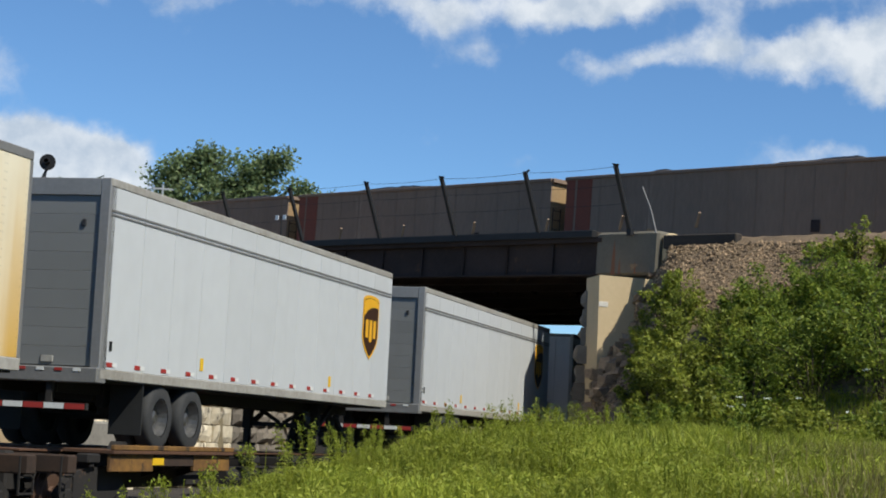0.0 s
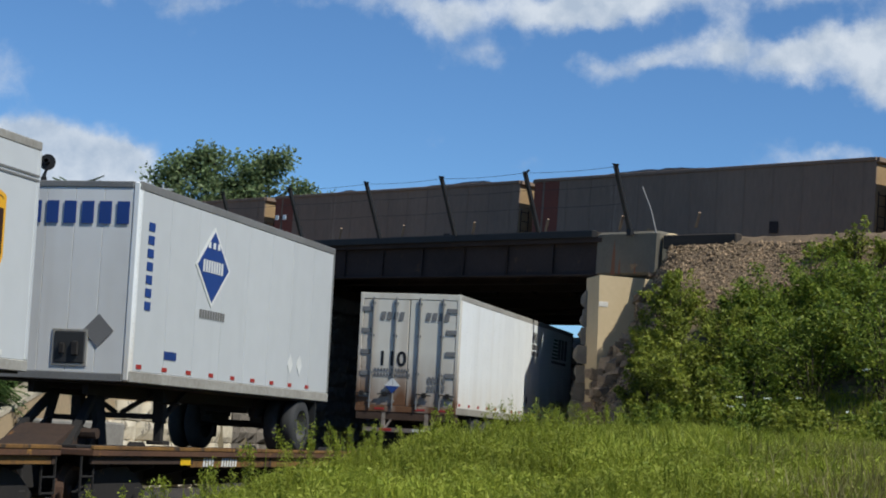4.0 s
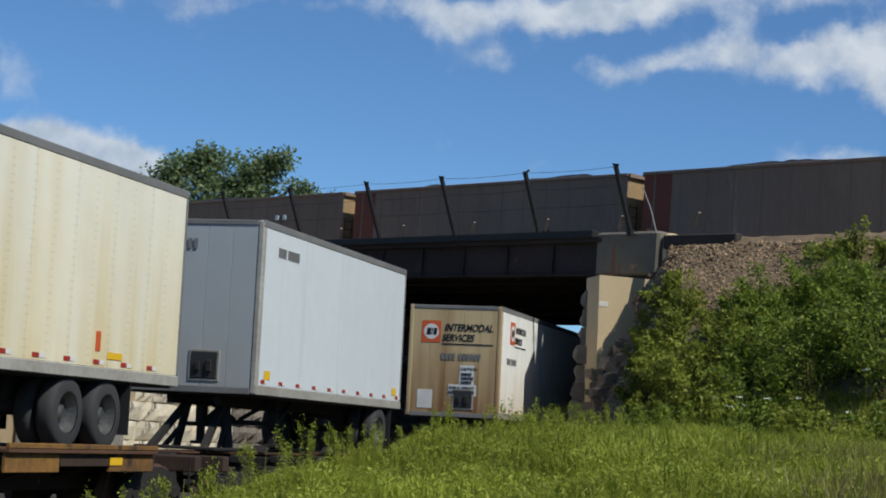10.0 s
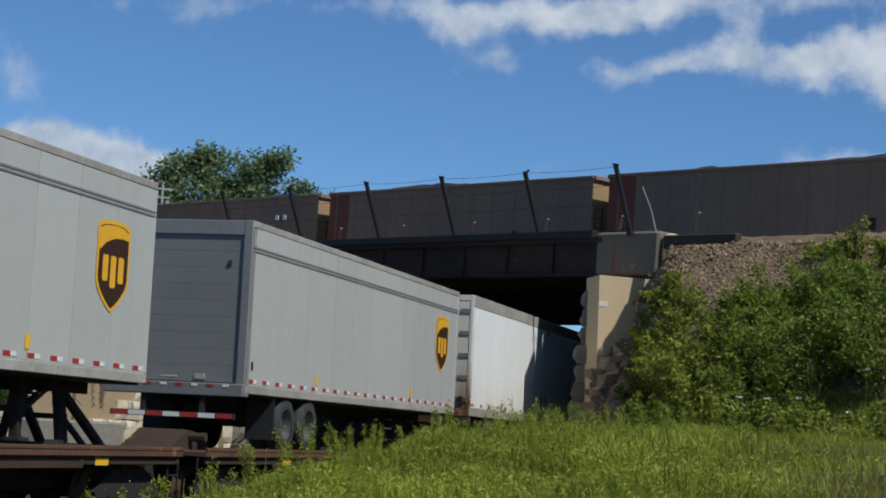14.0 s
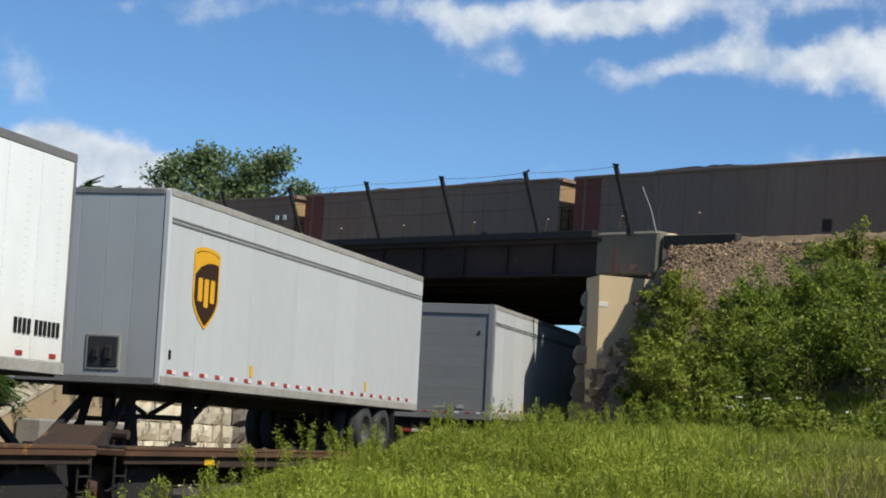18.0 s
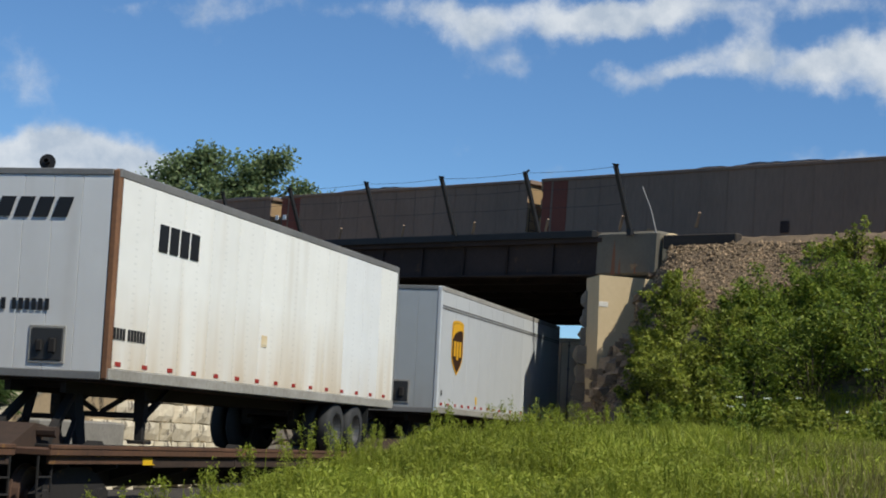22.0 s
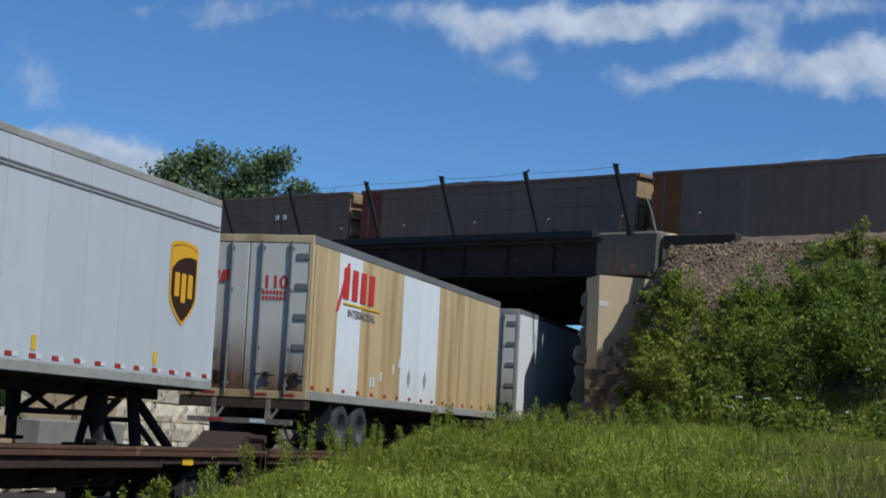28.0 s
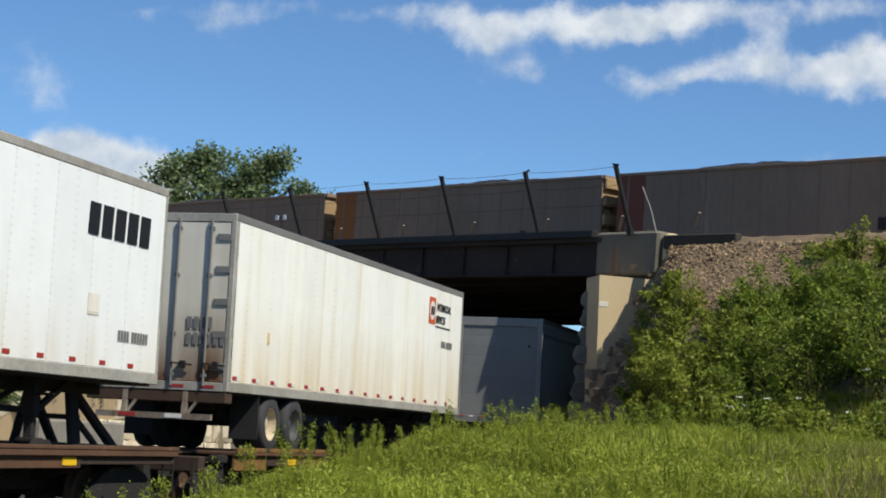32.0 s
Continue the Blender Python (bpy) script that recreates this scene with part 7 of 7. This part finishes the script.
def coal_car(panel, ribbed, seed, label):
    """A high-sided coal car: its near side at x = 0, its leading end at y = 0, the rail at z = 0."""
    r = np.random.default_rng(seed)
    ob = thing("coal_car", label, "rail car", "coal cars")
    zb, zt = 1.05, 3.66
    for x0, x1 in ((0.0, 0.05), (CW - 0.05, CW)):
        part("side", Shape().box(x0, x1, -CL, 0.0, zb, zt), COAL_SIDE, ob)
    part("top_chord", Shape().box(-0.05, 0.07, -CL, 0.0, zt - 0.02, zt + 0.10, 0.012), COAL_SIDE, ob)
    part("top_chord", Shape().box(CW - 0.07, CW + 0.05, -CL, 0.0, zt - 0.02, zt + 0.10, 0.012), COAL_SIDE, ob)
    part("side_sill", Shape().box(-0.04, 0.08, -CL, 0.0, zb - 0.22, zb + 0.02, 0.012), COAL_SIDE, ob)
    post = Shape().box(-0.014, 0.0, -0.04, 0.04, zb, zt - 0.03, 0.006).mesh("side_post", COAL_SIDE)
    for i in range(13):
        part("side_post", post, None, ob, at=Matrix.Translation((0, -0.5 - i * (CL - 1.0) / 12, 0)))
    if panel:
        part("colour_panel", Shape().box(-0.012, 0.0, -1.3, -0.56, zb + 0.03, zt - 0.03).box(-0.012, 0.0, -0.44, -0.02, zb + 0.03, zt - 0.03), panel, ob, "faded red end panel" if panel is RED_END else "faded orange end panel")
    part("placard", Shape().box(-0.045, -0.036, -CL + 4.1, -CL + 3.75, zb + 0.35, zb + 0.75), STEEL_BLACK, ob)
    # ends: the trailing one faces the eye
    for y, s in ((-CL, -1), (0.0, 1)):
        e = part("end_wall", Shape().box(0.05, CW - 0.05, min(y, y - s * 0.06), max(y, y - s * 0.06), zb, zt), COAL_END, ob, "dusty tan end wall")
        if ribbed:
            for z in (1.42, 2.12, 2.82, 3.46):
                part("end_rib", Shape().box(0.06, CW - 0.06, min(y, y + s * 0.16), max(y, y + s * 0.16), z - 0.2, z + 0.2, 0.03), COAL_END, e)
        else:
            for x in (1.55, 2.2):
                part("end_post", Shape().box(x - 0.09, x + 0.09, min(y, y + s * 0.14), max(y, y + s * 0.14), zb, zt, 0.015), COAL_SIDE if x < 2 else COAL_END, e)
        part("end_chord", Shape().box(0.0, CW, min(y, y + s * 0.12), max(y, y + s * 0.12), zt - 0.06, zt + 0.10, 0.015), COAL_SIDE, e)
        part("end_platform", Shape().box(0.2, CW - 0.2, min(y, y + s * 0.35), max(y, y + s * 0.35), 0.92, 1.02, 0.01), STEEL_BLACK, ob)
        part("brake_gear", Shape().box(1.0, 1.35, min(y, y + s * 0.28), max(y, y + s * 0.28), 1.05, 1.45, 0.03).tube([(0.75, y + s * 0.2, 1.1), (0.75, y + s * 0.2, 1.75)], 0.03, 6).tube([(1.9, y + s * 0.2, 1.02), (1.9, y + s * 0.22, 1.3)], 0.09, 8), STEEL_BLACK, ob)
        lad = Shape().bar((0.1, y + s * 0.07, 1.05), (0.1, y + s * 0.07, 2.65), 0.025).bar((0.5, y + s * 0.07, 1.05), (0.5, y + s * 0.07, 2.65), 0.025)
        for z in (1.15, 1.5, 1.85, 2.2, 2.55):
            lad.bar((0.1, y + s * 0.07, z), (0.5, y + s * 0.07, z), 0.025)
        part("ladder", lad, STEEL_BLACK, ob)
        part("coupler", Shape().box(CW / 2 - 0.13, CW / 2 + 0.13, min(y, y + s * 0.4), max(y, y + s * 0.4), 0.72, 0.98, 0.03), STEEL_BLACK, ob)
    part("floor", Shape().box(0.05, CW - 0.05, -CL + 0.05, -0.05, zb - 0.05, zb + 0.05).box(CW / 2 - 0.35, CW / 2 + 0.35, -CL, 0, 0.7, zb), STEEL_BLACK, ob)
    # the load
    heap, nx, ny = Shape(), 9, 44
    for j in range(ny + 1):
        for i in range(nx + 1):
            u, v = i / nx, j / ny
            y = -0.1 - v * (CL - 0.2)
            edge = min(1, 3.2 * min(u, 1 - u)) ** 0.8 * min(1, 5 * min(v, 1 - v))
            wave = 0.10 + 0.09 * math.sin(v * 9 + seed) + 0.10 * noise.noise((v * 14, u * 3, seed))
            heap.v.append((0.06 + u * (CW - 0.12), y, zt - 0.18 + edge * (0.42 + 0.75 * wave) + 0.05 * noise.noise((u * 11, v * 70, seed))))
    for j in range(ny):
        for i in range(nx):
            a = j * (nx + 1) + i
            heap.f.append((a, a + 1, a + nx + 2, a + nx + 1))
    part("coal_load", heap, COALHEAP, ob, "heaped black coal")
    for y in (-1.9, -CL + 1.9):
        b = part("bogie", M_BOLSTER, None, ob, at=Matrix.Translation((CW / 2, y, 1.08)))
        for s in (1, -1):
            turn = Matrix.Identity(4) if s > 0 else pose(0, 0, 0, 0, 0, 180)
            part("side_frame", M_SIDEFRAME, None, b, at=turn)
            for ya in (-0.85, 0.85):
                part("wheel", M_RW, None, b, at=Matrix.Translation((s * 0.76, ya, -0.66)) @ turn)
    return ob


COAL_CARS = []
KINDS = {"red": coal_car(RED_END, False, 1, "grimy brown coal car with a faded red panel"), "red_ribbed": coal_car(RED_END, True, 2, "grimy brown coal car with ribbed tan ends"),
         "orange": coal_car(ORANGE_END, True, 3, "grimy brown coal car with a faded orange panel"), "brown": coal_car(None, True, 4, "grimy brown coal car with no coloured panel"), "other": coal_car(RED_END, False, 5, "dark brown coal car heaped with coal")}
used = set()
for k in range(-10, 7):
    kind = {1: "red_ribbed", 2: "other", 3: "orange"}.get(k, "red" if k % 2 else "other")
    if kind in used:
        ob = copy_thing(KINDS[kind], Matrix.Identity(4))
    else:
        ob = KINDS[kind]
        used.add(kind)
    COAL_CARS.append((ob, k))
for kind, ob in KINDS.items():
    if kind not in used:
        for o in (*ob.children_recursive, ob):
            bpy.data.objects.remove(o)

# ---------------------------------------------------------------- clouds, far behind the rest
FAR = 2600.0
PX = FAR / 3319.0        # metres there for one unit of the puffs below
cm = bpy.data.materials.new("cloud_vapour")
cm.use_nodes = True
N, L = cm.node_tree.nodes, cm.node_tree.links
N.remove(N["Principled BSDF"])
co = N.new("ShaderNodeTexCoord")


def warped(scale, amount, seed):
    n = N.new("ShaderNodeTexNoise")
    n.inputs["Scale"].default_value, n.inputs["Detail"].default_value, n.inputs["Roughness"].default_value = scale, 6.0, 0.58
    ad = N.new("ShaderNodeVectorMath")
    L.new(co.outputs["Object"], ad.inputs[0])
    ad.inputs[1].default_value = (seed, seed * 1.7, seed * 0.3)
    L.new(ad.outputs[0], n.inputs["Vector"])
    return n


n1 = warped(0.010, 1, 300.0)
sub = N.new("ShaderNodeVectorMath")
sub.operation = "SUBTRACT"
L.new(n1.outputs["Color"], sub.inputs[0])
sub.inputs[1].default_value = (0.5, 0.5, 0.5)
scl = N.new("ShaderNodeVectorMath")
scl.operation = "SCALE"
scl.inputs["Scale"].default_value = 80.0
L.new(sub.outputs[0], scl.inputs[0])
pos = N.new("ShaderNodeVectorMath")
L.new(co.outputs["Object"], pos.inputs[0])
L.new(scl.outputs[0], pos.inputs[1])
# middle x, middle y, half width, half height, density; x from the view's middle, y up
PUFFS = [(x - 792, 444 - y, a, b, w) for x, y, a, b, w in (
    (130, 306, 160, 92, 2.3), (55, 296, 130, 84, 2.2), (-70, 306, 190, 92, 2.2), (205, 304, 70, 62, 1.6), (0, 105, 95, 85, 0.78), (45, 170, 70, 45, 0.5),
    (320, 15, 75, 58, 0.70), (190, -8, 110, 30, 0.60), (480, -8, 150, 34, 0.75), (640, 2, 90, 26, 0.62), (745, 8, 90, 48, 0.85), (870, 12, 150, 50, 1.05), (1010, 22, 130, 44, 1.15), (1110, 14, 150, 44, 1.15), (1330, -10, 260, 42, 1.05),
    (800, 66, 84, 62, 0.80), (850, 104, 62, 36, 0.66), (950, 60, 50, 40, 0.5), (1235, 92, 66, 44, 1.15), (1292, 58, 48, 46, 1.05), (1362, 108, 95, 50, 1.2), (1450, 98, 105, 60, 1.2), (1545, 88, 84, 82, 1.2), (1640, 90, 120, 90, 1.2), (1545, 158, 74, 40, 0.95),
    (1065, 120, 104, 32, 0.92), (1150, 105, 64, 28, 0.95), (1375, 286, 100, 34, 0.85), (1490, 276, 80, 30, 0.8), (1380, 246, 50, 24, 0.5), (930, 292, 60, 32, 0.48), (780, 262, 60, 44, 0.42), (-190, 100, 120, 120, 1.0), (1750, 180, 150, 60, 0.9))]
total = None
for x, y, a, b, w in PUFFS:
    d = N.new("ShaderNodeVectorMath")
    d.operation = "SUBTRACT"
    L.new(pos.outputs[0], d.inputs[0])
    d.inputs[1].default_value = (x, y, 0)
    m = N.new("ShaderNodeVectorMath")
    m.operation = "MULTIPLY"
    L.new(d.outputs[0], m.inputs[0])
    m.inputs[1].default_value = (1 / a, 1 / b, 0)
    ln = N.new("ShaderNodeVectorMath")
    ln.operation = "LENGTH"
    L.new(m.outputs[0], ln.inputs[0])
    r = N.new("ShaderNodeMapRange")
    r.interpolation_type = "SMOOTHSTEP"
    r.inputs[1].default_value, r.inputs[2].default_value, r.inputs[3].default_value, r.inputs[4].default_value = 1.45, 0.0, 0.0, w * 0.72
    L.new(ln.outputs["Value"], r.inputs[0])
    if total is None:
        total = r.outputs[0]
    else:
        mx = N.new("ShaderNodeMath")
        mx.operation = "ADD"
        L.new(total, mx.inputs[0])
        L.new(r.outputs[0], mx.inputs[1])
        total = mx.outputs[0]
n2 = warped(0.016, 1, 77.0)
n2.inputs["Detail"].default_value = 9.0
rag = N.new("ShaderNodeMath")
rag.operation = "MULTIPLY_ADD"
L.new(n2.outputs[0], rag.inputs[0])
rag.inputs[1].default_value = 1.15
L.new(total, rag.inputs[2])
den = N.new("ShaderNodeMapRange")
den.interpolation_type = "SMOOTHSTEP"
den.inputs[1].default_value, den.inputs[2].default_value, den.inputs[3].default_value, den.inputs[4].default_value = 0.86, 1.75, 0.0, 0.94
L.new(rag.outputs[0], den.inputs[0])
n3 = warped(0.012, 1, 500.0)
ramp = N.new("ShaderNodeValToRGB")
ramp.color_ramp.elements[0].position, ramp.color_ramp.elements[1].position = 0.36, 0.62
ramp.color_ramp.elements[0].color, ramp.color_ramp.elements[1].color = (0.50, 0.56, 0.66, 1), (0.76, 0.78, 0.83, 1)
L.new(n3.outputs[0], ramp.inputs[0])
em, tr, mix = N.new("ShaderNodeEmission"), N.new("ShaderNodeBsdfTransparent"), N.new("ShaderNodeMixShader")
L.new(ramp.outputs[0], em.inputs[0])
L.new(den.outputs[0], mix.inputs[0])
L.new(tr.outputs[0], mix.inputs[1])
L.new(em.outputs[0], mix.inputs[2])
L.new(mix.outputs[0], N["Material Output"].inputs[0])
clouds = thing("cloud_backdrop", "scattered white summer clouds drifting slowly", "clouds", kind="structure", shape=Shape().add([(-1400, -260, 0), (1300, -260, 0), (1300, 760, 0), (-1400, 760, 0)], [(0, 1, 2, 3)]), mat=cm)
SKY0 = CAM @ Matrix.Translation((0, 0, -FAR)) @ Matrix.Diagonal((PX, PX, 1, 1))
SKY1 = CAM @ Matrix.Translation((80 * PX, -28 * PX, -FAR)) @ Matrix.Diagonal((PX, PX, 1, 1))
clouds.scale = (PX, PX, 1)


# ---------------------------------------------------------------- what moves
def motions():
    times = [2.0 * i for i in range(17)]
    for ob, near, length in CARGO:
        walk(ob, [(t, F @ pose(TRACK_N + 0.019, near + travel(t), DECK, 0, -1.47, 0)) for t in times])
    for ob, near in CARS:
        walk(ob, [(t, F @ pose(TRACK_N + 0.019, near + travel(t), DECK, 0, -1.47, 0)) for t in times])
    for ob, k in COAL_CARS:
        walk(ob, [(t, B @ pose(0, -16.15 * k + VC * (t - 19), 7.60)) for t in (0.0, 16.0, 32.0)])
    walk(clouds, [(0.0, SKY0), (32.0, SKY1)])


motions()
